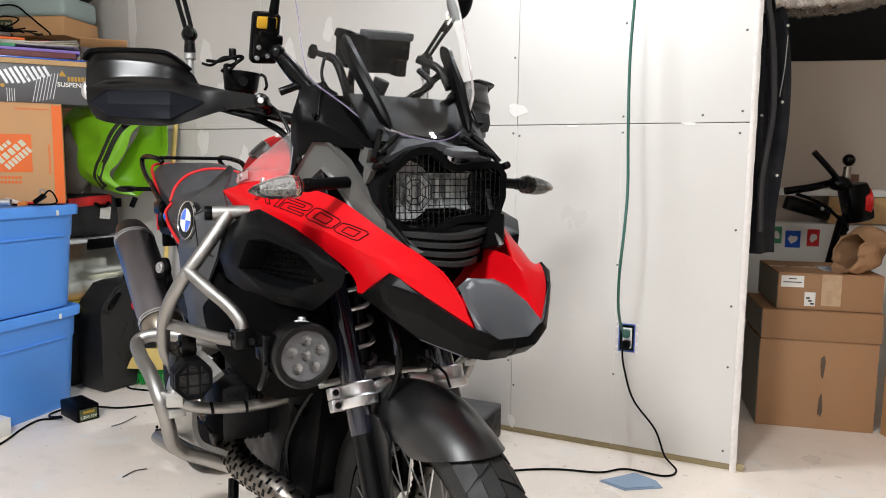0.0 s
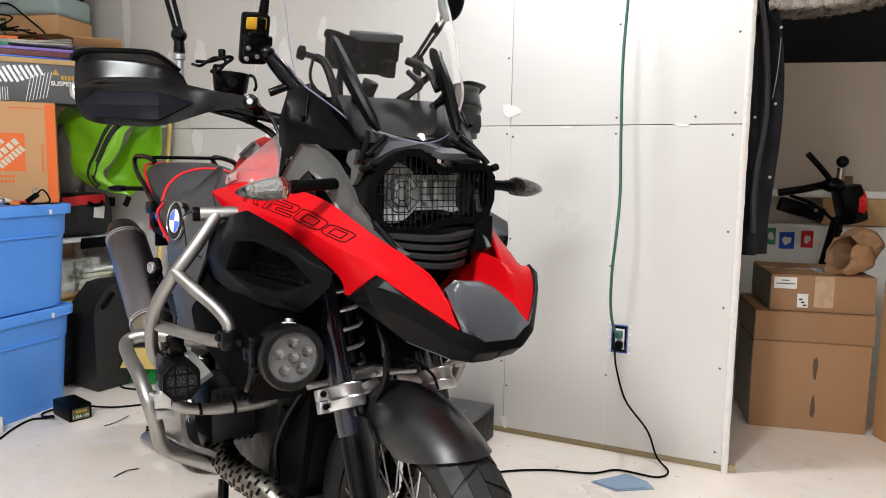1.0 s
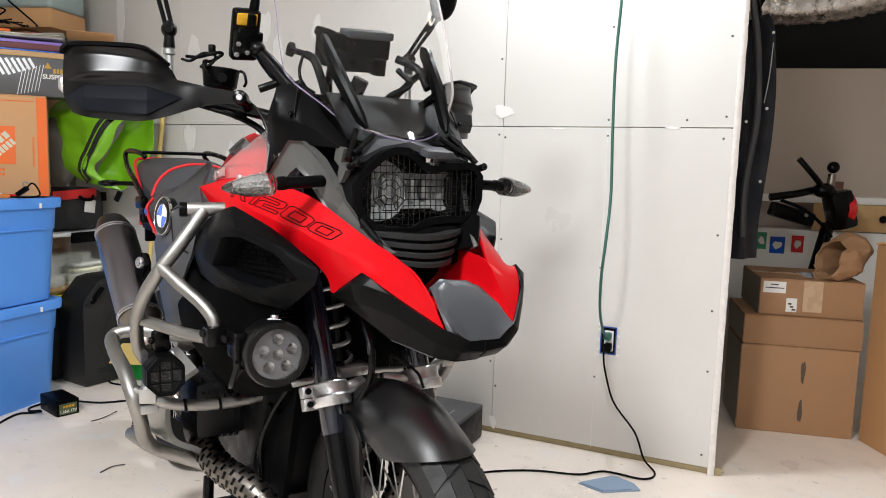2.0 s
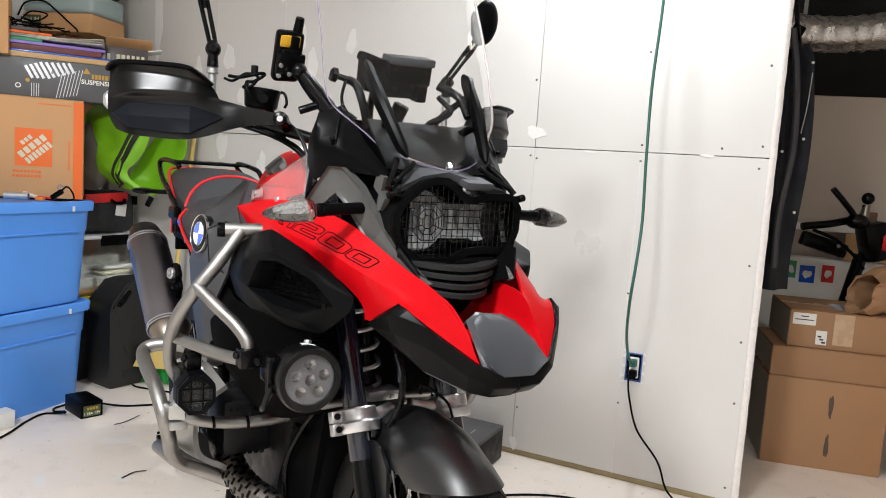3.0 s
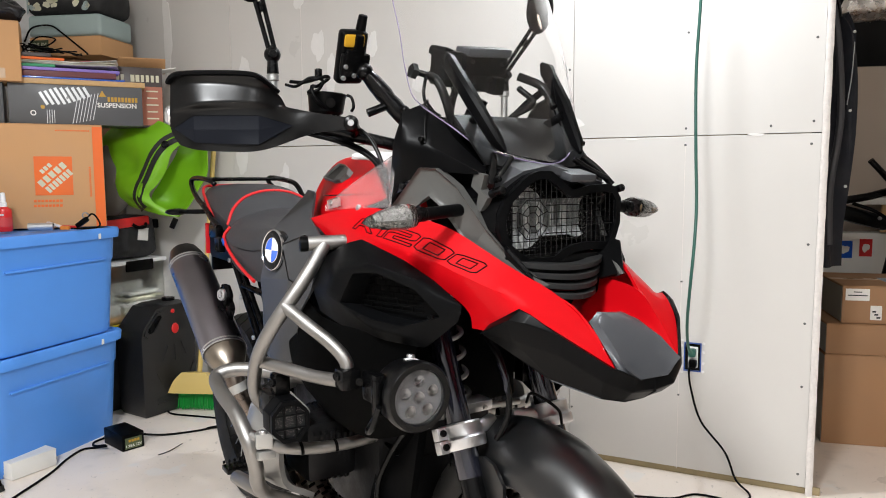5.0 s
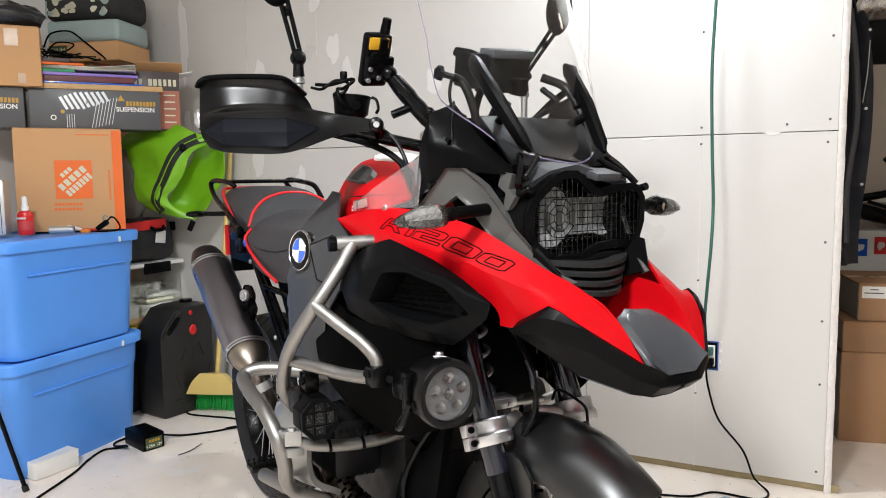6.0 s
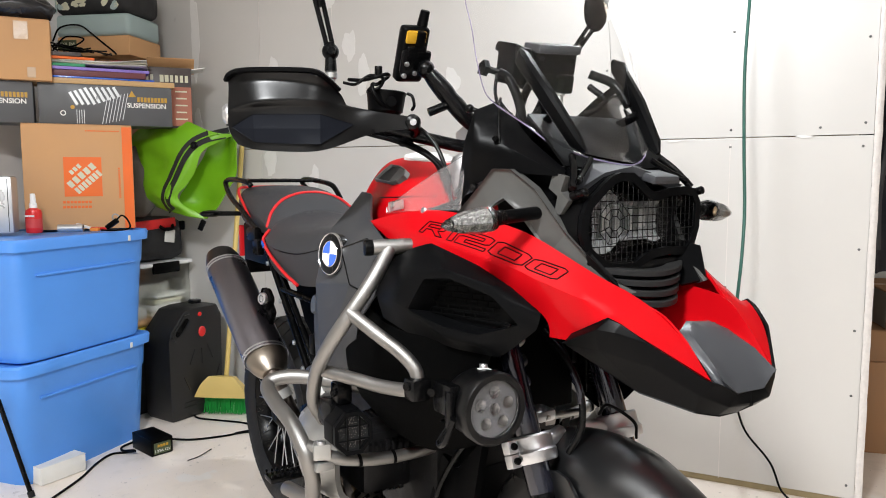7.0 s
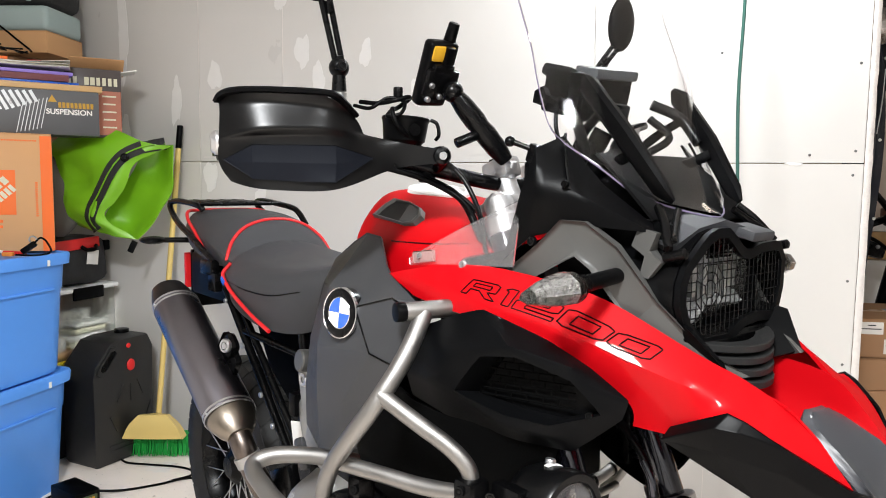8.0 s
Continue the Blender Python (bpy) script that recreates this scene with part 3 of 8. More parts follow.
for k in range(10):
    a = radians(55 + (128 - 55) * k / 9)
    hw = (0.074, 0.078, 0.081, 0.084, 0.085, 0.087, 0.087, 0.085, 0.080, 0.072)[k]
    drop = (0.066, 0.080, 0.088, 0.082, 0.088, 0.092, 0.092, 0.088, 0.078, 0.06)[k]
    row = []
    for u in (-1, -0.8, -0.55, -0.28, 0, 0.28, 0.55, 0.8, 1):
        f = radians(86) * u
        r = 0.338 + 0.0022 * k - drop * (1 - math.cos(f)) / 0.93
        au = a + radians(13) * u * u * (1 - k / 9) ** 3
        row.append((FA.x + r * math.cos(au), hw * math.sin(f), FA.z + r * math.sin(au)))
    rows.append(row)
part("front_mudguard", loft(BM(), rows, 4, 4, 0.004, True), SHEEN, bike, "satin black front mudguard")

# red side panels with the beak
FAIRING = {"A": (-0.482, -0.262, 1.026), "U1": (-0.415, -0.237, 1.043), "U2": (-0.343, -0.222, 1.052), "U3": (-0.276, -0.203, 1.049), "U5": (-0.169, -0.168, 1.030), "U6": (-0.117, -0.152, 1.010), "U7": (-0.037, -0.122, 0.964), "U8": (0.007, -0.100, 0.943), "R2": (0.042, -0.080, 0.921), "R3": (0.088, -0.073, 0.889), "T": (0.133, -0.069, 0.834),
           "M1": (-0.330, -0.254, 1.012), "M2": (-0.264, -0.247, 1.006), "M3": (-0.179, -0.216, 0.984), "M4": (-0.100, -0.180, 0.954), "M5": (-0.030, -0.158, 0.931), "M6": (0.034, -0.130, 0.917), "M7": (0.088, -0.098, 0.884),
           "L0": (-0.420, -0.260, 0.998), "L1": (-0.330, -0.258, 0.985), "L2": (-0.264, -0.255, 0.985), "L3": (-0.179, -0.210, 0.953), "L4": (-0.132, -0.178, 0.920), "L5": (-0.092, -0.156, 0.890), "T1": (-0.103, -0.148, 0.860), "T2": (-0.034, -0.148, 0.864), "SA": (-0.038, -0.150, 0.880), "B": (0.030, -0.155, 0.908), "C": (0.047, -0.147, 0.902), "D": (0.088, -0.122, 0.877)}
FAIRING_F = ["A U1 M1", "U1 U2 M1", "U2 U3 M2 M1", "U3 U5 M3 M2", "U5 U6 M4 M3", "U6 U7 M5 M4", "U7 U8 M6 M5", "U8 R2 M6", "R2 R3 M7 M6", "R3 T M7", "A M1 L1 L0", "M1 M2 L2 L1", "M2 M3 L3 L2", "M3 M4 L4 L3", "M4 L5 L4", "M4 M5 SA L5", "L5 SA T2 T1", "M5 M6 B SA", "M6 M7 C B", "M7 D C", "M7 T D"]
SKIRT = {"A": (-0.040, -0.161, 0.878), "B": (0.030, -0.158, 0.912), "C": (0.047, -0.151, 0.906), "D": (0.088, -0.129, 0.879), "T": (0.134, -0.076, 0.835), "NS": (0.143, -0.064, 0.831), "NB": (0.146, -0.030, 0.814), "N0": (0.147, 0.0, 0.812), "S0": (-0.047, -0.160, 0.858), "S1": (0.048, -0.112, 0.804), "S2": (0.115, -0.076, 0.787), "S3": (0.126, -0.040, 0.779), "S4": (0.127, 0.0, 0.777),
         "q1": (-0.042, -0.173, 0.867), "q2": (0.022, -0.175, 0.897), "q3": (0.046, -0.165, 0.896), "F1": (0.020, -0.165, 0.866), "F2": (0.086, -0.130, 0.850), "F3": (0.128, -0.086, 0.815), "F4": (0.147, -0.046, 0.797), "F0": (0.149, 0.0, 0.794)}
SKIRT_F = ["A B q2 q1", "B C q3 q2", "C D q3", "q1 q2 F1 S0", "q2 q3 F1", "q3 D F2 F1", "D T F3 F2", "T NS F3", "NS NB F4 F3", "NB N0 F0 F4", "S0 F1 S1", "F1 F2 S1", "F2 F3 S2 S1", "F3 F4 S3 S2", "F4 F0 S4 S3"]
for tag_, s in SIDES:
    red_side = shell("side_fairing", FAIRING, FAIRING_F, RED, bike, "glossy red side fairing", s, (0.1, -1, 0.5), 0.005, ("M1 M2", "M2 M3", "M3 M4", "M4 M5", "M5 M6", "R2 R3", "R3 T", "U8 R2"), 0.0, 1.0, corners="A T T1 T2 B U8")
    if s < 0:
        red_right = red_side
    part("beak_skirt", facets(SKIRT, SKIRT_F, 0.005, 0.0022, s, (0.4, -1, -0.1), 7), BLACK, bike, "black plastic beak skirt", 28)
rows = [[(-0.105, y, z) for y, z in ((-0.095, 0.935), (-0.080, 0.885), (-0.04, 0.852), (0, 0.846), (0.04, 0.852), (0.080, 0.885), (0.095, 0.935))],
        [(0.03, y, z) for y, z in ((-0.082, 0.924), (-0.070, 0.874), (-0.04, 0.848), (0, 0.842), (0.04, 0.848), (0.070, 0.874), (0.082, 0.924))],
        [(0.086, y, z) for y, z in ((-0.072, 0.889), (-0.062, 0.860), (-0.03, 0.846), (0, 0.842), (0.03, 0.846), (0.062, 0.860), (0.072, 0.889))],
        [(0.128, y, z) for y, z in ((-0.069, 0.838), (-0.06, 0.822), (-0.03, 0.812), (0, 0.810), (0.03, 0.812), (0.06, 0.822), (0.069, 0.838))]]
part("beak_valley", loft(BM(), rows, 4, 5, 0.004, False), RED, bike)
NOSE_P = {"a": (0.066, -0.053, 0.888), "b": (0.057, -0.028, 0.899), "c": (0.054, 0.028, 0.893), "d": (0.060, 0.053, 0.882), "a1": (0.080, -0.048, 0.887), "b1": (0.066, -0.025, 0.898), "c1": (0.064, 0.025, 0.893), "d1": (0.074, 0.046, 0.882), "e": (0.139, -0.067, 0.831), "h": (0.139, 0.067, 0.831), "e1": (0.1475, -0.060, 0.834), "h1": (0.1475, 0.058, 0.834), "f": (0.1475, -0.030, 0.814), "g": (0.1475, 0.030, 0.812),
          "m1": (0.117, -0.031, 0.862), "m2": (0.117, 0.031, 0.860), "l1": (0.116, -0.055, 0.862), "l2": (0.115, 0.053, 0.860), "b0": (0.046, -0.026, 0.872), "c0": (0.046, 0.026, 0.872), "a0": (0.046, -0.05, 0.872), "d0": (0.046, 0.05, 0.872)}
NOSE_F = ["a1 b1 m1 l1", "b1 c1 m2 m1", "c1 d1 l2 m2", "l1 m1 f e1", "m1 m2 g f", "m2 l2 h1 g", "a b b1 a1", "b c c1 b1", "c d d1 c1", "a a1 l1", "a l1 e1 e", "d1 d l2", "d h h1 l2", "b0 c0 c b", "a0 b0 b a", "c0 d0 d c", "e e1 f", "h1 h g"]
shell("beak_nose", NOSE_P, NOSE_F, NOSE, bike, "slate grey centre of the beak", -1, (1, 0, 1), 0.004, ("a1 l1", "l1 e1", "a1 b1", "b1 c1", "c1 d1", "d1 l2", "l2 h1", "a b", "b c", "c d", "e1 f", "f g", "g h1"), 0.0, 1.0, corners="a b c d a1 b1 c1 d1 e1 h1 e h f g l1 l2")

# air intake covers, lower shrouds and side covers
INTAKE = {"P2": (-0.298, -0.276, 0.991), "P": (-0.264, -0.264, 1.001), "Q1": (-0.179, -0.228, 0.969), "Q2": (-0.132, -0.200, 0.938), "Q3": (-0.088, -0.178, 0.902), "W1": (-0.096, -0.180, 0.876), "W2": (-0.128, -0.196, 0.846), "G1": (-0.272, -0.306, 0.952), "G2": (-0.192, -0.288, 0.968), "G3": (-0.128, -0.238, 0.944),
          "OL": (-0.316, -0.308, 0.903), "O2": (-0.212, -0.276, 0.858), "O3": (-0.160, -0.240, 0.848), "B0": (-0.385, -0.303, 0.905), "B1": (-0.372, -0.286, 0.962), "K0": (-0.385, -0.288, 0.860), "K1": (-0.320, -0.280, 0.845), "K2": (-0.212, -0.248, 0.832), "K3": (-0.150, -0.210, 0.826),
          "s1": (-0.232, -0.298, 0.948), "s2": (-0.186, -0.282, 0.953), "s3": (-0.132, -0.240, 0.928), "s4": (-0.108, -0.206, 0.884), "s5": (-0.162, -0.244, 0.864), "s6": (-0.212, -0.276, 0.872), "s7": (-0.282, -0.300, 0.892),
          "f1": (-0.236, -0.248, 0.940), "f2": (-0.186, -0.232, 0.942), "f3": (-0.136, -0.212, 0.922), "f4": (-0.112, -0.192, 0.886), "f5": (-0.162, -0.214, 0.868), "f6": (-0.212, -0.236, 0.872), "f7": (-0.270, -0.260, 0.886)}
INTAKE_F = ["P2 P G2 G1", "P Q1 G3 G2", "Q1 Q2 G3", "B1 P2 G1", "B1 G1 OL B0", "G1 G2 s2 s1", "G2 G3 s3 s2", "G3 Q2 Q3 s3", "s3 Q3 W1 s4", "W1 W2 s4", "W2 O3 s5 s4", "O3 O2 s6 s5", "O2 OL s7 s6", "OL G1 s1 s7", "B0 OL K1 K0", "OL O2 K2 K1", "O2 O3 K3 K2", "O3 W2 K3",
            "s1 s2 f2 f1", "s2 s3 f3 f2", "s3 s4 f4 f3", "s4 s5 f5 f4", "s5 s6 f6 f5", "s6 s7 f7 f6", "s7 s1 f1 f7", "f1 f2 f6 f7", "f2 f3 f5 f6", "f3 f4 f5"]
COVER = {"C1": (-0.800, -0.165, 1.015), "C2": (-0.700, -0.184, 1.055), "C3": (-0.637, -0.198, 1.076), "C4": (-0.585, -0.205, 1.073), "C5": (-0.514, -0.243, 1.034), "C6": (-0.470, -0.263, 1.021), "C7": (-0.385, -0.282, 0.996), "D1": (-0.700, -0.250, 0.985), "D2": (-0.600, -0.299, 0.995), "D3": (-0.495, -0.316, 0.978), "D4": (-0.420, -0.300, 1.000), "D5": (-0.372, -0.290, 0.975),
         "E1": (-0.700, -0.278, 0.890), "E2": (-0.595, -0.326, 0.900), "E3": (-0.445, -0.324, 0.915), "E4": (-0.385, -0.304, 0.900), "F1": (-0.712, -0.282, 0.800), "F2": (-0.620, -0.312, 0.800), "F3": (-0.530, -0.315, 0.820), "F4": (-0.450, -0.303, 0.845), "G1": (-0.715, -0.278, 0.726), "G2": (-0.655, -0.286, 0.700), "G3": (-0.585, -0.288, 0.716), "G4": (-0.520, -0.285, 0.742)}
COVER_F = ["C1 C2 D1", "C2 C3 D2 D1", "C3 C4 D2", "C4 C5 D3 D2", "C5 C6 D3", "C6 C7 D4 D3", "C7 D5 D4", "D1 D2 E2 E1", "D2 D3 E3 E2", "D3 D4 E3", "D4 D5 E4 E3", "E1 E2 F2 F1", "E2 E3 F3 F2", "E3 E4 F4 F3", "F1 F2 G2 G1", "F2 F3 G3 G2", "F3 F4 G4 G3"]
for tag_, s in SIDES:
    intake = shell("intake_cover", INTAKE, INTAKE_F, MATTE, bike, "matte black air intake cover", s, (0.3, -1, 0.2), 0.003, (), 0.7, 1.0)
    bm = BM()
    for k in range(6):
        z0 = 0.886 + k * 0.0098
        y0 = -0.240 - 0.0012 * k
        a, b = Vector(sp((-0.266 + 0.005 * k, -0.263, z0), s)), Vector(sp((-0.140, -0.217, z0), s))
        rod(bm, a, b, 0.0013, n=5)
        for j in range(6):
            q = a.lerp(b, (j + 0.5 * (k % 2)) / 6)
            rod(bm, q, q + Vector((0, 0, 0.0098)), 0.0013, n=5)
    part("intake_grille", bm, DEEP, intake, kind="stuff")
    bolt(sp((-0.118, -0.218, 0.884), s), (0.5, s, 0.1), 0.0048, intake, SATIN)
    rows = [[(-0.500, -0.296, 0.930), (-0.390, -0.290, 0.855), (-0.250, -0.262, 0.845), (-0.160, -0.212, 0.850)],
            [(-0.515, -0.300, 0.840), (-0.400, -0.290, 0.780), (-0.280, -0.265, 0.760), (-0.190, -0.210, 0.775)],
            [(-0.530, -0.290, 0.740), (-0.420, -0.275, 0.700), (-0.310, -0.245, 0.680), (-0.220, -0.185, 0.700)],
            [(-0.540, -0.255, 0.670), (-0.440, -0.240, 0.630), (-0.340, -0.210, 0.615), (-0.260, -0.150, 0.640)]]
    # added black plate that plugs the see-through gap behind the covers
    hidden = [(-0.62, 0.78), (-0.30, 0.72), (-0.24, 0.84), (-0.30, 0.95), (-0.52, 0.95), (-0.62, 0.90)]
    part("added_cover_backing", plate(BM(), hidden, 0.006, Matrix(((1, 0, 0, 0), (0, 0, 1, s * 0.235 - 0.003), (0, 1, 0, 0), (0, 0, 0, 1)))), DEEP, bike)
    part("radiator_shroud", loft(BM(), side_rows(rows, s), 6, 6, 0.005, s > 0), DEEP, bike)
    radiator = part("radiator", bx(BM(), sp((-0.32, -0.185, 0.77), s), (0.03, 0.11, 0.19), 0.004), SATIN, bike, "black slatted radiator")
    fin = None
    for k in range(22):
        m = Matrix.Translation(sp((-0.285 - 0.0016 * k, -0.185, 0.69 + k * 0.0075), s))
        if fin is None:
            fin = part("fin", bx(BM(), (0, 0, 0), (0.030, 0.10, 0.0016), 0), SATIN, radiator)
            fin.matrix_basis = m
        else:
            share(fin, "fin", m, radiator)
    bm = facets(COVER, COVER_F, 0.004, 0.003, s, (0, -1, 0.3), 12)
    tree = BVHTree.FromBMesh(bm)
    cover = part("side_cover", bm, GREY, bike, "dark grey side cover")

    def at_side(x, z, lift=0.001):
        hit = tree.ray_cast(Vector((x, s * 1.0, z)), Vector((0, -s, 0)))
        return hit[0] + Vector((0, s * lift, 0)) if hit[0] else Vector((x, s * 0.3, z))

    line = [at_side(x, z, 0.0004) for x, z in [(-0.495 + 0.075 * i / 8, 0.976 + 0.022 * i / 8) for i in range(9)] + [(-0.42 + 0.04 * i / 6, 0.998 - 0.018 * i / 6) for i in range(1, 7)]]
    line2 = [at_side(x, z, 0.0004) for x, z in [(-0.495 + 0.05 * i / 8, 0.976 - 0.062 * i / 8) for i in range(9)] + [(-0.445 + 0.045 * i / 8, 0.914 - 0.014 * i / 8) for i in range(1, 9)]]
    bm = BM()
    sweep(bm, line, 0.0016, 6)
    sweep(bm, line2, 0.0016, 6)
    part("cover_joint", bm, SATIN, cover)
    at = at_side(-0.526, 0.963, 0.008)
    m = aim(at, (0.15, s, 0.12))
    badge = part("badge", lathe(BM(), [(0, 0.005), (0.024, 0.005), (0.0245, 0.006), (0.036, 0.006), (0.0385, 0.0045), (0.040, 0.0), (0.040, -0.012)], m, 40), SATIN, bike, "round blue and white enamel badge")
    part("badge_rim", lathe(BM(), [(0.0375, 0.0052), (0.0385, 0.0064), (0.040, 0.0055), (0.0405, 0.001), (0.0395, 0.001)], m, 40, True), CHROME, badge)
    part("badge_ring", lathe(BM(), [(0.0235, 0.0058), (0.0245, 0.0068), (0.0255, 0.0058)], m, 40, True), CHROME, badge)
    for q in range(4):
        fan = [(0, 0)] + [(0.0235 * math.cos(a), 0.0235 * math.sin(a)) for a in [radians(90 * q + 45 + 90 * i / 10 - 45) for i in range(11)]]
        part("badge_quarter", plate(BM(), fan, 0.0012, m @ Matrix.Translation((0, 0, 0.005))), BLUEBADGE if q % 2 else WHITE, badge)

# outlined numerals on the red fairing
tree = BVHTree.FromBMesh((lambda b: (b.from_mesh(red_right.data), b)[1])(BM()))
GLYPHS = {"R": [[(0, 0), (0.16, 0), (0.16, 0.36), (0.40, 0.36), (0.66, 0), (0.88, 0), (0.6, 0.38), (0.80, 0.45), (0.80, 0.9), (0.7, 1), (0, 1), (0, 0)], [(0.16, 0.56), (0.16, 0.80), (0.62, 0.80), (0.62, 0.56), (0.16, 0.56)]],
          "1": [[(0.1, 0), (0.28, 0), (0.28, 1), (0.12, 1), (0.0, 0.86), (0.1, 0.80), (0.1, 0)]],
          "2": [[(0, 0), (0.8, 0), (0.8, 0.2), (0.22, 0.2), (0.22, 0.38), (0.7, 0.42), (0.8, 0.52), (0.8, 0.9), (0.7, 1), (0, 1), (0, 0.8), (0.6, 0.8), (0.6, 0.6), (0.1, 0.58), (0, 0.48), (0, 0)]],
          "0": [[(0.12, 0), (0.68, 0), (0.8, 0.12), (0.8, 0.88), (0.68, 1), (0.12, 1), (0, 0.88), (0, 0.12), (0.12, 0)], [(0.2, 0.22), (0.6, 0.22), (0.6, 0.78), (0.2, 0.78), (0.2, 0.22)]]}
FOOT = [Vector(p) for p in ((-0.326, -0.248, 1.015), (-0.257, -0.238, 1.006), (-0.179, -0.209, 0.988), (-0.118, -0.181, 0.967), (-0.075, -0.162, 0.953))]
HEAD = [Vector(p) for p in ((-0.318, -0.234, 1.031), (-0.257, -0.220, 1.024), (-0.172, -0.191, 1.005), (-0.108, -0.168, 0.981), (-0.066, -0.147, 0.968))]
STOPS = (0.0, 0.26, 0.56, 0.81, 1.0)


def on_fairing(u, v):
    """A point of the lettering band: u runs along it, v up it."""
    k = max(n_ for n_ in range(4) if STOPS[n_] <= max(u, 0.0))
    f = (u - STOPS[k]) / (STOPS[k + 1] - STOPS[k])
    q = FOOT[k].lerp(FOOT[k + 1], f).lerp(HEAD[k].lerp(HEAD[k + 1], f), 1.12 * v - 0.04)
    way = Vector((0.15, -0.75, 0.62)).normalized()
    near = tree.ray_cast(q + way * 0.06, -way)[0]
    return (near if near else q) + way * 0.0004


for ch, u0, wide in (("R", 0.0, 0.25), ("1", 0.240, 0.22), ("2", 0.320, 0.255), ("0", 0.545, 0.285), ("0", 0.790, 0.275)):
    bm = BM()
    for loop in GLYPHS[ch]:
        pts = []
        for a, b in zip(loop, loop[1:]):
            for i in range(5):
                pts.append(on_fairing(u0 + wide * (a[0] + (b[0] - a[0]) * i / 5), a[1] + (b[1] - a[1]) * i / 5))
        sweep(bm, pts, 0.0011, 5, close=True)
    part("outlined_numeral", bm, LETTER, red_right)

# tank
rows = []
for x, zt, ws in ((-0.848, 1.02, ((0.03, 1.018), (0.05, 1.01), (0.065, 1.0), (0.075, 0.99))), (-0.835, 1.085, ((0.04, 1.083), (0.07, 1.06), (0.09, 1.03), (0.10, 1.0))), (-0.800, 1.140, ((0.05, 1.136), (0.086, 1.105), (0.112, 1.06), (0.12, 1.0))), (-0.740, 1.154, ((0.06, 1.147), (0.104, 1.105), (0.128, 1.06), (0.145, 1.0))),
                  (-0.660, 1.146, ((0.075, 1.142), (0.128, 1.106), (0.158, 1.063), (0.18, 1.0))), (-0.580, 1.132, ((0.085, 1.128), (0.148, 1.102), (0.186, 1.064), (0.202, 1.0))), (-0.510, 1.114, ((0.095, 1.112), (0.155, 1.097), (0.194, 1.066), (0.208, 1.0))), (-0.450, 1.098, ((0.10, 1.095), (0.16, 1.084), (0.197, 1.062), (0.208, 1.0))), (-0.400, 1.060, ((0.10, 1.058), (0.16, 1.055), (0.19, 1.045), (0.20, 1.0)))):
    rows.append([(x, -w, z) for w, z in reversed(ws)] + [(x, 0, zt)] + [(x, w, z) for w, z in ws])
bm = loft(BM(), rows, 5, 5, 0.004, False)
tree = BVHTree.FromBMesh(bm)
tank = part("fuel_tank", bm, TANKRED, bike, "glossy red fuel tank")
part("filler_cap", lathe(BM(), [(0, 0.006), (0.042, 0.006), (0.046, 0.004), (0.051, 0.007), (0.062, 0.004), (0.065, -0.010)], aim((-0.674, -0.004, 1.1500), (0.17, -0.05, 1)), 40), WHITE, tank, "pale filler cap with a broad rim")
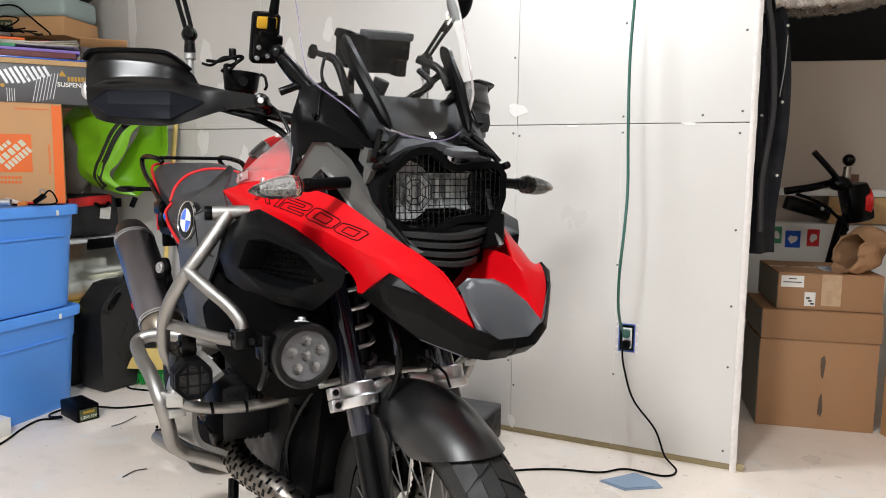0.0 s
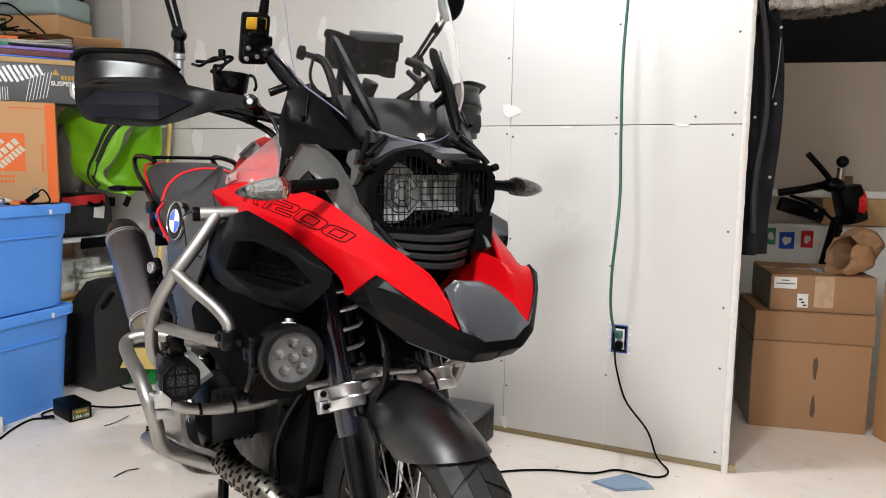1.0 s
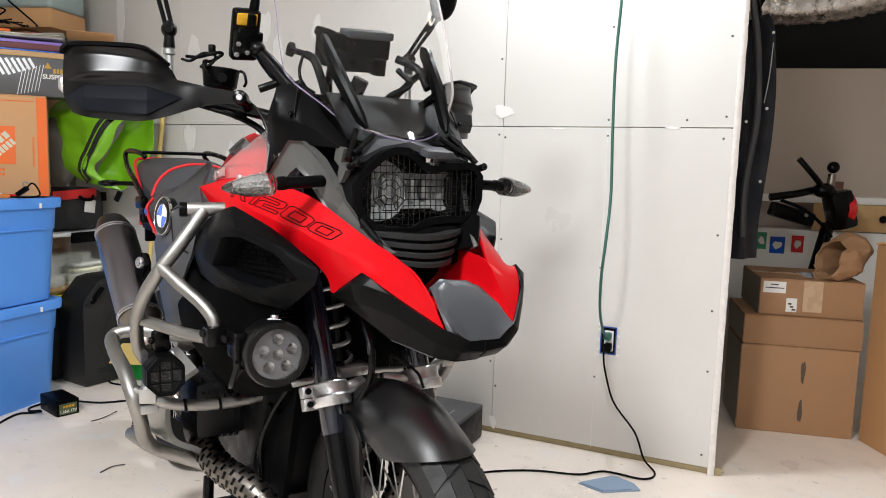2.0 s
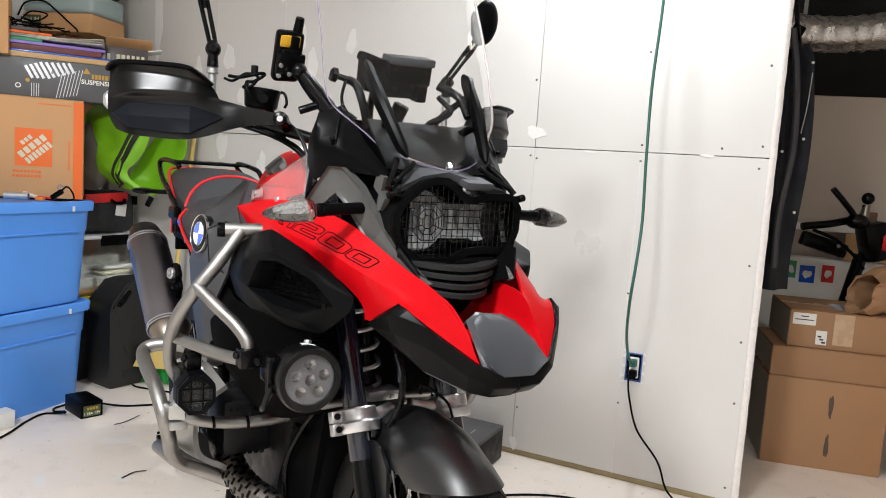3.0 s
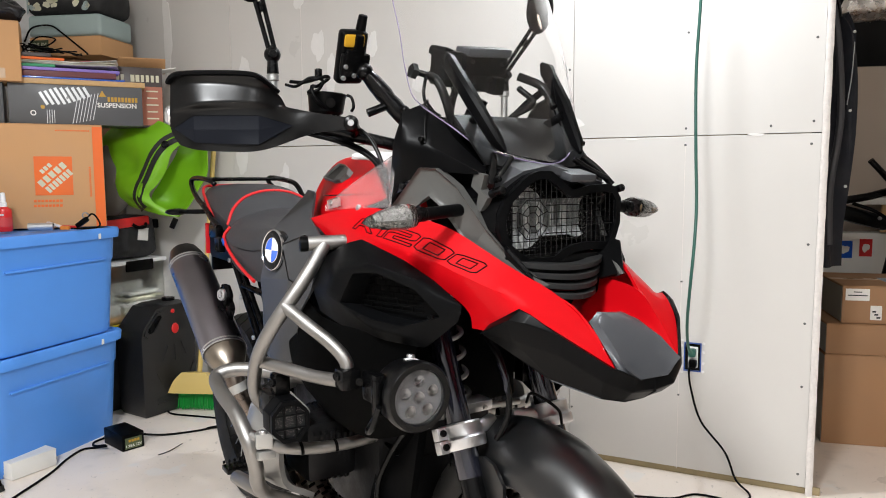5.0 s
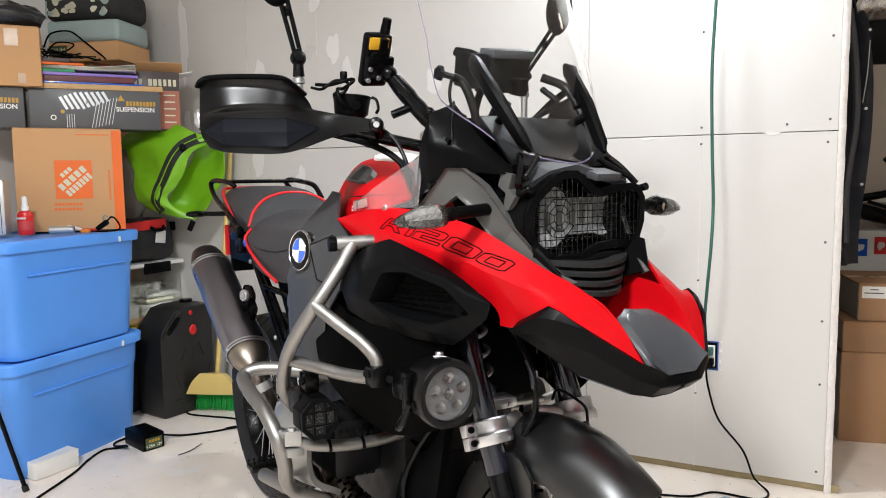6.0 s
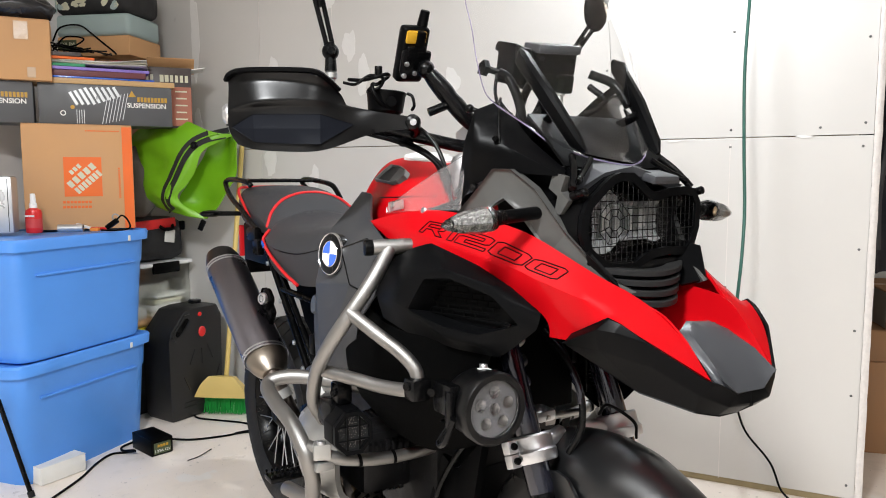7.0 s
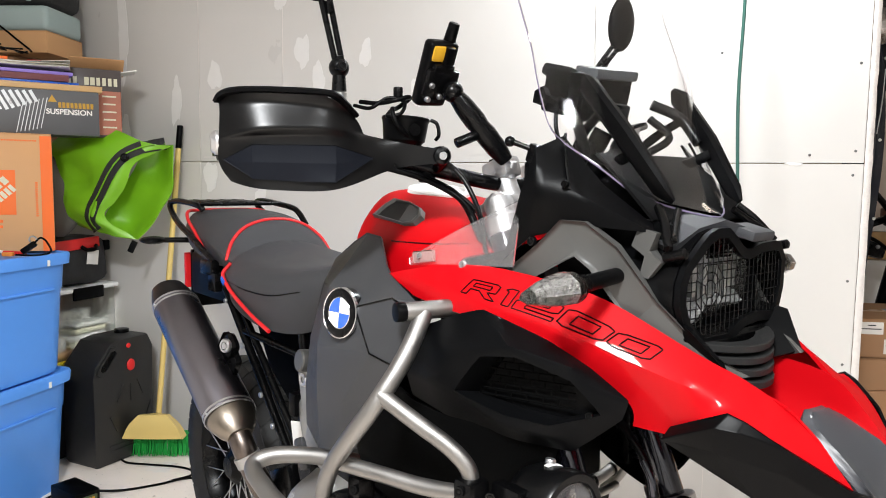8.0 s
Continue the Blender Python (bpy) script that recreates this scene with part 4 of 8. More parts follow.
for tag_, s in SIDES:
    q = []
    for x, z in ((-0.745, 1.098), (-0.728, 1.120), (-0.705, 1.133), (-0.629, 1.126), (-0.568, 1.114), (-0.545, 1.104), (-0.545, 1.094), (-0.575, 1.092)):
        hit = tree.ray_cast(Vector((x, s, z)), Vector((0, -s, 0)))
        q.append(hit[0] if hit[0] else Vector((x, s * 0.12, z)))
    mid = sum(q, Vector()) / len(q)
    nn = (q[3] - q[0]).cross(q[6] - q[0]).normalized()
    if nn.y * s < 0:
        nn = -nn
    q = [p - nn * (p - mid).dot(nn) * 0.6 for p in q]
    bm = BM()
    loops = [[bm.verts.new(mid + (p - mid) * k_ + nn * h_) for p in q] for k_, h_ in ((1.04, -0.012), (1.03, 0.0075), (0.98, 0.0095), (0.90, 0.0085), (0.84, -0.002))]
    for lo_, hi_ in zip(loops, loops[1:]):
        for i in range(len(q)):
            j = (i + 1) % len(q)
            bm.faces.new((lo_[i], lo_[j], hi_[j], hi_[i]))
    vent = part("tank_vent", bm, STRUT, tank, "grey framed tank vent")
    bm = BM()
    bm.faces.new([bm.verts.new(mid + (p - mid) * 0.86 + nn * 0.0045) for p in q])
    part("vent_recess", bm, MATTE, vent)
    step_ = [q[3].lerp(q[4], 0.1), q[4], q[5], q[6], q[7].lerp(q[0], 0.15)]
    bm = BM()
    low_, top_ = [[bm.verts.new(mid + (p - mid) * 0.85 + nn * h_) for p in step_] for h_ in (0.004, 0.0066)]
    bm.faces.new(top_)
    for i in range(5):
        bm.faces.new((low_[i], low_[(i + 1) % 5], top_[(i + 1) % 5], top_[i]))
    part("vent_step", bm, GREY, vent)
    seam_line = []
    for i in range(15):
        x = -0.585 + 0.19 * i / 14
        hit = tree.ray_cast(Vector((x, s, 1.066 + 0.006 * i / 14)), Vector((0, -s, 0)))
        if hit[0]:
            seam_line.append(hit[0] + Vector((0, s * 0.0002, 0)))
    part("tank_seam", sweep(BM(), seam_line, 0.0014, 5), SATIN, tank)
    rows = [[(-0.458, -0.238, 1.040), (-0.37, -0.226, 1.048), (-0.268, -0.203, 1.052)], [(-0.462, -0.236, 1.050), (-0.375, -0.218, 1.095), (-0.268, -0.190, 1.146)]]
    defl = part("wind_deflector", loft(BM(), side_rows(rows, s), 6, 4, 0.003, s > 0), DEFLECT, bike, "hazy clear plastic wind deflector")
    defl.visible_shadow = False
    foot = bx(BM(), sp((-0.425, -0.238, 1.056), s), (0.050, 0.003, 0.018), 0.004, Matrix.Rotation(radians(-8), 4, "Y"))
    part("deflector_foot", foot, PINKFOOT, defl, "pale moulded foot of the deflector")
    # added black sheet that fills the dark gap under the deflector
    rows = [[(-0.40, -0.175, 0.985), (-0.33, -0.170, 0.985), (-0.25, -0.160, 0.985)], [(-0.40, -0.175, 1.050), (-0.33, -0.168, 1.068), (-0.25, -0.160, 1.092)]]
    part("added_fairing_backing", loft(BM(), side_rows(rows, s), 4, 3, 0.004, s > 0), DEEP, bike)
    for x, z in ((-0.434, 1.056), (-0.352, 1.049)):
        bolt(sp((x, -0.238 + 0.18 * (x + 0.438), z), s), (0, s, 0.3), 0.006, defl)

# cockpit cowl and struts
COWL = {"T0": (-0.234, -0.146, 1.234), "TR": (-0.242, -0.193, 1.216), "CR": (-0.254, -0.206, 1.166), "F0": (-0.226, -0.206, 1.156), "SB": (-0.191, -0.178, 1.160), "CB": (-0.310, -0.184, 1.058), "L1": (-0.250, -0.190, 1.096), "L2": (-0.175, -0.168, 1.114), "L3": (-0.095, -0.130, 1.108), "E1": (-0.178, -0.128, 1.168), "CF": (-0.106, -0.116, 1.118), "X1": (-0.270, -0.172, 1.14), "X2": (-0.248, -0.160, 1.195)}
COWL_F = ["TR T0 SB F0", "TR F0 CR", "CR F0 L1 CB", "F0 SB L2 L1", "T0 E1 SB", "E1 CF L3 SB", "SB L3 L2", "TR CR X1 X2", "CR CB X1"]
STRUT_P = {"Ob": (-0.335, -0.186, 1.015), "Oa": (-0.285, -0.190, 1.050), "Om": (-0.235, -0.188, 1.088), "O0": (-0.204, -0.180, 1.121), "O1": (-0.170, -0.170, 1.120), "O2": (-0.130, -0.155, 1.090), "O3": (-0.085, -0.131, 1.023), "O4": (-0.032, -0.109, 0.968), "O5": (0.004, -0.095, 0.943), "Ib": (-0.305, -0.186, 0.998), "Ia": (-0.250, -0.188, 1.044), "I1": (-0.184, -0.173, 1.074), "I2": (-0.164, -0.165, 1.058), "I3": (-0.114, -0.138, 0.992), "I4": (-0.060, -0.124, 0.953), "I5": (-0.014, -0.104, 0.936)}
STRUT_F = ["Ob Oa Ia Ib", "Oa Om I1 Ia", "Om O0 I1", "O0 O1 I2 I1", "O1 O2 I2", "O2 O3 I3 I2", "O3 O4 I4 I3", "O4 O5 I5 I4"]
for tag_, s in SIDES:
    cowl = shell("cockpit_cowl", COWL, COWL_F, BLACK, bike, "black cockpit side cowl", s, (0.1, -1, 0.1), 0.004, ("TR T0", "TR CR", "CR CB"), 0.6, 1.0, corners="T0 TR CB CF")
    part("cowl_slot", tube(BM(), spp([(-0.226, -0.152, 1.236), (-0.21, -0.168, 1.198), (-0.193, -0.179, 1.161)], s), 0.0022, 6), SATIN, cowl)
    bolt(sp((-0.196, -0.184, 1.168), s), (0.3, s, 0), 0.005, cowl, SATIN)
    rows = [[(-0.240, -0.160, 1.110), (-0.16, -0.132, 1.128), (-0.084, -0.108, 1.118)], [(-0.235, -0.125, 0.965), (-0.15, -0.105, 0.945), (-0.08, -0.085, 0.955)]]
    part("inner_cowl", loft(BM(), side_rows(rows, s), 5, 4, 0.005, s > 0), MATTE, bike)
    bolt(sp((-0.245, -0.192, 1.09), s), (0, s, 0), 0.007, cowl, SATIN)
    part("fairing_strut", facets(STRUT_P, STRUT_F, 0.012, 0.007, s, (0.4, -1, 0.1), 25), STRUT, bike, "grey painted fairing strut", 60)
# dark apron behind the screen
rows = [[(-0.105, y, 1.118 + 0.25 * y * y) for y in (-0.12, -0.06, 0, 0.06, 0.12)], [(-0.150, y * 1.0, 1.165) for y in (-0.12, -0.06, 0, 0.06, 0.12)], [(-0.205, y * 0.95, 1.208) for y in (-0.12, -0.06, 0, 0.06, 0.12)]]
part("screen_apron", loft(BM(), rows, 4, 4, 0.004), APRON, bike)
# added black sheet; keeps the wall from showing through the cockpit
part("added_cockpit_backing", bx(BM(), (-0.245, 0, 1.145), (0.010, 0.27, 0.13), 0.004), DEEP, bike, "added black sheet that closes the view behind the headlight")
# wind screen
rows = []
for z, x0, hw, bow in ((1.126, -0.082, 0.004, 1.9), (1.151, -0.117, 0.097, 1.9), (1.190, -0.139, 0.139, 1.9), (1.222, -0.153, 0.172, 1.9), (1.245, -0.162, 0.184, 1.9), (1.300, -0.179, 0.187, 1.9), (1.352, -0.195, 0.186, 1.9), (1.400, -0.214, 0.186, 1.9), (1.450, -0.235, 0.183, 1.9), (1.530, -0.264, 0.165, 1.9), (1.585, -0.284, 0.122, 1.9), (1.600, -0.290, 0.050, 1.9)):
    rows.append([(x0 - bow * (u * hw) ** 2, u * hw, z) for u in (-1, -0.75, -0.4, 0, 0.4, 0.75, 1)])
screen = part("windscreen", loft(BM(), rows, 4, 4, 0.004), CLEAR, bike, "tall clear windscreen")
screen.visible_shadow = False
rim_line = [r[0] for r in reversed(rows)] + [r[-1] for r in rows[1:3]]
# far edge: a pale tube paints in the bright reflective ridge
part("screen_edge", sweep(BM(), crom([r[-1] for r in rows[2:]], 6), 0.0036, 8), EDGEGLARE, screen, "pale tube painting the reflection along the bent screen edge")
part("screen_edge", sweep(BM(), crom(rim_line[:9], 6), 0.0009, 5), EDGE, screen, "thin grey screen edge")
part("screen_edge", sweep(BM(), crom(rim_line[8:], 6), 0.0013, 5), EDGE, screen, "purple-tinted polished screen edge")
for tag_, s in SIDES:
    path = [Vector(sp(p, s)) for p in ((-0.232, -0.108, 1.318), (-0.222, -0.112, 1.305), (-0.165, -0.104, 1.235), (-0.112, -0.090, 1.162), (-0.098, -0.084, 1.146))]
    prof = [(-0.016, -0.006), (-0.010, -0.011), (0.010, -0.011), (0.016, -0.004), (0.015, 0.007), (0.006, 0.011), (-0.006, 0.011), (-0.015, 0.006)]
    part("screen_rail", sweep(BM(), path, [0.25, 0.85, 0.90, 0.72, 0.25], prof=prof, up=(0, 1, 0)), BLACK, bike, "black windscreen support rail")
    part("screen_link", tube(BM(), spp([(-0.30, -0.06, 1.19), (-0.25, -0.085, 1.24), (-0.205, -0.10, 1.27)], s), 0.007), SATIN, bike)
    part("screen_link", tube(BM(), spp([(-0.28, -0.05, 1.16), (-0.21, -0.08, 1.19), (-0.15, -0.09, 1.215)], s), 0.008), SATIN, bike)
part("screen_knob", lathe(BM(), [(0, 0.004), (0.006, 0.006), (0.014, 0.010), (0.014, 0.0), (0.006, -0.004), (0.006, -0.03), (0, -0.03)], aim((-0.268, -0.150, 1.288), (-0.1, -1, 0.2)), 5), BLACK, bike, "black adjuster knob")
part("knob_arm", tube(BM(), [(-0.262, -0.13, 1.284), (-0.255, -0.115, 1.275), (-0.24, -0.11, 1.25), (-0.235, -0.10, 1.21), (-0.26, -0.09, 1.19)], 0.008), BLACK, bike)
part("knob_cable", tube(BM(), [(-0.258, -0.135, 1.28), (-0.25, -0.145, 1.25), (-0.245, -0.14, 1.225), (-0.235, -0.12, 1.21)], 0.003), BLACK, bike)
# display with its hood
rot = Matrix.Rotation(radians(14), 4, "Y") @ Matrix.Rotation(radians(3), 4, "X")
bm = bx(BM(), (-0.296, 0.016, 1.318), (0.034, 0.098, 0.050), 0.006, rot)
bx(bm, (-0.316, -0.054, 1.308), (0.052, 0.040, 0.066), 0.006, rot)
bx(bm, (-0.300, -0.004, 1.286), (0.026, 0.085, 0.040), 0.006, rot)
bx(bm, (-0.286, 0.040, 1.278), (0.030, 0.024, 0.034), 0.005, rot)
disp = part("display_unit", bm, BLACK, bike, "black display box with a sun hood")
part("hood_top", bx(BM(), (-0.290, 0.016, 1.3400), (0.046, 0.100, 0.016), 0.004, rot), GREY, disp, "grey rubber hood edge")
part("hood_side", bx(BM(), (-0.318, -0.052, 1.334), (0.060, 0.046, 0.020), 0.008, rot @ Matrix.Rotation(radians(-18), 4, "X")), MATTE, disp)
for y, z in ((-0.02, 1.318), (0.05, 1.318), (-0.052, 1.300), (0.02, 1.288), (-0.02, 1.280)):
    bolt((-0.278, y, z), (1, 0, -0.3), 0.0045, disp, SATIN)
part("display_bracket", tube(BM(), [(-0.28, 0.0, 1.25), (-0.30, -0.01, 1.21), (-0.34, -0.01, 1.18)], 0.016), SATIN, disp)
part("display_bracket", tube(BM(), [(-0.23, 0.05, 1.29), (-0.20, 0.08, 1.27), (-0.17, 0.085, 1.23)], 0.008), SATIN, disp)
part("wiring", tube(BM(), [(-0.24, 0.06, 1.27), (-0.21, 0.07, 1.24), (-0.22, 0.03, 1.215), (-0.26, 0.05, 1.20)], 0.006), BLACK, disp)

# headlight with its stone guard; local u = y, v = z


def hlp(u, v, d=0.0):
    """Runs across, v up; the guard bends back a little towards both ends."""
    return Vector((-0.060 - 0.5 * max(0.0, abs(u) - 0.04) ** 2 + d, u, v))


HL = [(-0.128, 1.046), (-0.118, 1.068), (-0.105, 1.080), (-0.086, 1.096), (-0.072, 1.106), (-0.054, 1.112), (-0.026, 1.112), (-0.006, 1.099), (0.010, 1.087), (0.022, 1.082), (0.034, 1.082), (0.060, 1.088), (0.106, 1.090), (0.124, 1.086), (0.140, 1.066), (0.139, 1.024), (0.126, 0.994), (0.108, 0.980), (0.060, 0.983), (0.026, 0.980), (0.006, 0.973), (-0.016, 0.962), (-0.076, 0.963), (-0.098, 0.976), (-0.118, 0.992), (-0.129, 1.020)]


def shrink(o, k):
    out = []
    n = len(o)
    for i in range(n):
        a, b, c0 = Vector(o[i - 1]), Vector(o[i]), Vector(o[(i + 1) % n])
        e1, e2 = (b - a).normalized(), (c0 - b).normalized()
        nrm = (Vector((e1.y, -e1.x)) + Vector((e2.y, -e2.x))).normalized()
        out.append(tuple(b + nrm * k))
    return out


def hl_frame(bm, outer, inner, d0, d1):
    L = [[bm.verts.new(hlp(u, v, d)) for u, v in o] for o in (outer, inner) for d in (d0, d1)]
    k = len(outer)
    for i in range(k):
        j = (i + 1) % k
        for a, b in ((L[1], L[3]), (L[3], L[2]), (L[2], L[0]), (L[0], L[1])):
            bm.faces.new((a[i], a[j], b[j], b[i]))
    return bm


inn = shrink(HL, 0.0115)
headlight = part("headlight", hl_frame(BM(), shrink(HL, -0.001), shrink(HL, 0.005), -0.10, -0.001), SATIN, bike, "twin-lobe headlight behind a wire guard")
bm = BM()
bm.faces.new([bm.verts.new(hlp(u, v, -0.098)) for u, v in HL])
part("headlight_back", bm, SATIN, headlight)


def inside(u, v, o):
    hit = False
    for (x0, y0), (x1, y1) in zip(o, o[1:] + o[:1]):
        if (y0 > v) != (y1 > v) and u < (x1 - x0) * (v - y0) / (y1 - y0) + x0:
            hit = not hit
    return hit


part("headlight_bezel", facets({str(n_): hlp(u, v, -0.050) for n_, (u, v) in enumerate(shrink(HL, 0.005))}, [" ".join(str(n_) for n_ in range(len(HL)))], 0.003, 0, -1, (1, 0, 0)), BLACK, headlight)


def lobe(u):
    """Half the height of the waisted reflector at u."""
    big_, small = 0.053 ** 2 - (u + 0.062) ** 2, 0.036 ** 2 - (u - 0.066) ** 2
    return max(math.sqrt(max(big_, 0)), math.sqrt(max(small, 0)), 0.031 if -0.03 < u < 0.06 else 0.0)


rows = []
for i in range(73):
    u = -0.1145 + 0.216 * i / 72
    h = max(0.002, lobe(u))
    flute = 0.0022 * abs(math.sin(i * math.pi / 4))
    rows.append([hlp(u, 1.037 + h * k, -0.0285 + flute - 0.016 * (1 - k * k)) for k in (-1, -0.6, -0.2, 0.2, 0.6, 1)])
part("reflector", loft(BM(), rows, 2, 1, 0.002), REFLECT, headlight, "fluted grey waisted headlight reflector", 20)
bm = BM()
for u0, v0, w_, h_ in ((-0.052, 1.040, 0.018, 0.040), (-0.026, 1.040, 0.012, 0.046), (0.004, 1.040, 0.010, 0.040), (0.030, 1.042, 0.016, 0.034)):
    bx(bm, hlp(u0, v0, -0.030), (0.014, w_, h_), 0.003)
part("light_bridge", bm, CASTING, headlight, "bright ribbed centre of the headlight")
for u0, v0 in ((-0.075, 1.036), (0.068, 1.040)):
    part("projector_lens", ball(BM(), hlp(u0, v0, -0.034), 0.020, (0.6, 1, 1)), LENS, headlight)
bm = BM()
o = shrink(HL, 0.004)
vs = [bm.verts.new(hlp(u, v, -0.016)) for u, v in o]
vt = [bm.verts.new(hlp(u, v, -0.020)) for u, v in o]
mid1, mid2 = bm.verts.new(hlp(0.0, 1.036, -0.0145)), bm.verts.new(hlp(0.0, 1.036, -0.0185))
k = len(o)
for i in range(k):
    j = (i + 1) % k
    bm.faces.new((vs[i], vs[j], mid1))
    bm.faces.new((vt[j], vt[i], mid2))
    bm.faces.new((vs[i], vt[i], vt[j], vs[j]))
hl_glass = part("headlight_lens", bm, LENS, headlight, angle=80)
hl_glass.visible_shadow = False
guard = part("headlight_guard", hl_frame(BM(), shrink(HL, -0.002), inn, 0.002, 0.010), MATTE, bike, "black wire headlight guard")
bm = BM()
step = 0.0115


def wire(path):
    run = []
    for u, v in path:
        if inside(u, v, inn):
            run.append(hlp(u, v, 0.0065))
        else:
            if len(run) > 2:
                sweep(bm, run, 0.0008, 4)
            run = []
    if len(run) > 2:
        sweep(bm, run, 0.0008, 4)


big = (-0.062, 1.036)
for i in range(-13, 14):
    u = i * step
    wire([(u, 0.95 + k * 0.003) for k in range(60) if (math.hypot(u - big[0], 0.95 + k * 0.003 - big[1]) > 0.034)][:])
for i in range(15):
    v = 0.955 + i * step
    for lo_, hi_ in ((-0.15, big[0]), (big[0], 0.15)):
        wire([(lo_ + k * 0.003, v) for k in range(int((hi_ - lo_) / 0.003) + 1) if math.hypot(lo_ + k * 0.003 - big[0], v - big[1]) > 0.034])
for r in (0.012, 0.023, 0.034):
    pts = [hlp(big[0] + r * math.cos(radians(45 * i + 22.5)), big[1] + r * math.sin(radians(45 * i + 22.5)), 0.0065) for i in range(8)]
    sweep(bm, pts, 0.0009, 4, close=True)
for i in range(8):
    a = radians(45 * i + 22.5)
    rod(bm, hlp(big[0] + 0.012 * math.cos(a), big[1] + 0.012 * math.sin(a), 0.0065), hlp(big[0] + 0.034 * math.cos(a), big[1] + 0.034 * math.sin(a), 0.0065), 0.0008, n=4)
part("guard_mesh", bm, SATIN, guard, kind="stuff")
for u, v in ((-0.126, 1.083), (0.143, 1.083), (-0.112, 0.976), (0.118, 0.978)):
    part("guard_lug", lathe(BM(), [(0, 0.011), (0.004, 0.011), (0.0068, 0.009), (0.0068, -0.02), (0, -0.02)], aim(hlp(u, v, 0.003), (1, 0, 0.25)), 16), SATIN, guard)
# brackets, visor and slats round the headlight
visor = {"b1": (-0.128, -0.112, 1.104), "b2": (-0.112, -0.074, 1.128), "b3": (-0.100, -0.020, 1.130), "b4": (-0.100, 0.030, 1.126), "b5": (-0.112, 0.080, 1.118), "b6": (-0.128, 0.116, 1.102), "f1": (-0.078, -0.116, 1.090), "f2": (-0.068, -0.070, 1.112), "f3": (-0.058, -0.022, 1.122), "f4": (-0.050, 0.012, 1.112), "f5": (-0.060, 0.062, 1.100), "f6": (-0.078, 0.120, 1.094)}
part("headlight_visor", facets(visor, ["b1 b2 f2 f1", "b2 b3 f3 f2", "b3 b4 f4 f3", "b4 b5 f5 f4", "b5 b6 f6 f5"], 0.010, 0.002, -1, (0.3, 0, 1), 5), VISOR, bike, "angular grey visor above the headlight", 12)
part("visor_tongue", bx(BM(), (-0.052, 0.028, 1.107), (0.045, 0.058, 0.014), 0.005, Matrix.Rotation(radians(14), 4, "Y")), VISOR, bike)
for tag_, s in SIDES:
    bm = plate(BM(), [(-0.115, 1.115), (-0.088, 1.108), (-0.098, 1.085), (-0.080, 1.072), (-0.098, 1.05), (-0.112, 1.05), (-0.105, 1.078), (-0.125, 1.09)], 0.012, Matrix(((1, 0, 0, 0), (0, 0, 1, s * 0.128 - 0.006), (0, 1, 0, 0), (0, 0, 0, 1))), 0.003)
    part("headlight_bracket", bm, STRUT, bike, "folded grey bracket")
    bm = BM()
    tube(bm, spp([(-0.11, -0.10, 1.14), (-0.09, -0.115, 1.12), (-0.07, -0.135, 1.09)], s), 0.006)
    tube(bm, spp([(-0.10, -0.07, 1.135), (-0.085, -0.10, 1.115), (-0.07, -0.125, 1.10)], s), 0.005)
    part("screen_arm", bm, SATIN, bike)
    bm = bx(BM(), sp((-0.130, -0.095, 1.035), s), (0.10, 0.03, 0.11), 0.012)
    part("headlight_cheek", bm, MATTE, bike)
for k in range(4):
    z = 0.962 - k * 0.0155
    hw = 0.098 - k * 0.010
    pth = crom([(-0.075, -hw - 0.006, z + 0.006), (-0.036 + 0.003 * k, -hw * 0.55, z), (-0.024 + 0.003 * k, 0, z - 0.003), (-0.036 + 0.003 * k, hw * 0.55, z), (-0.075, hw + 0.006, z + 0.006)], 5)
    part("chin_slat", sweep(BM(), pth, 1.0, prof=[(-0.012, -0.0048), (0.011, -0.0048), (0.012, -0.0038), (0.012, 0.0038), (0.011, 0.0048), (-0.012, 0.0048)]), SLAT, bike)
for tag_, s in SIDES:
    part("beak_shoulder", facets({"a": (-0.075, -0.112, 1.000), "b": (-0.040, -0.128, 0.990), "c": (-0.004, -0.099, 0.941), "d": (-0.030, -0.070, 0.930), "e": (-0.080, -0.090, 0.945)}, ["a b c d e"], 0.006, 0.0025, s, (0.5, -0.6, 0.4)), BLACK, bike)
part("chin_core", bx(BM(), (-0.085, 0, 0.94), (0.07, 0.18, 0.075), 0.01), SATIN, bike)

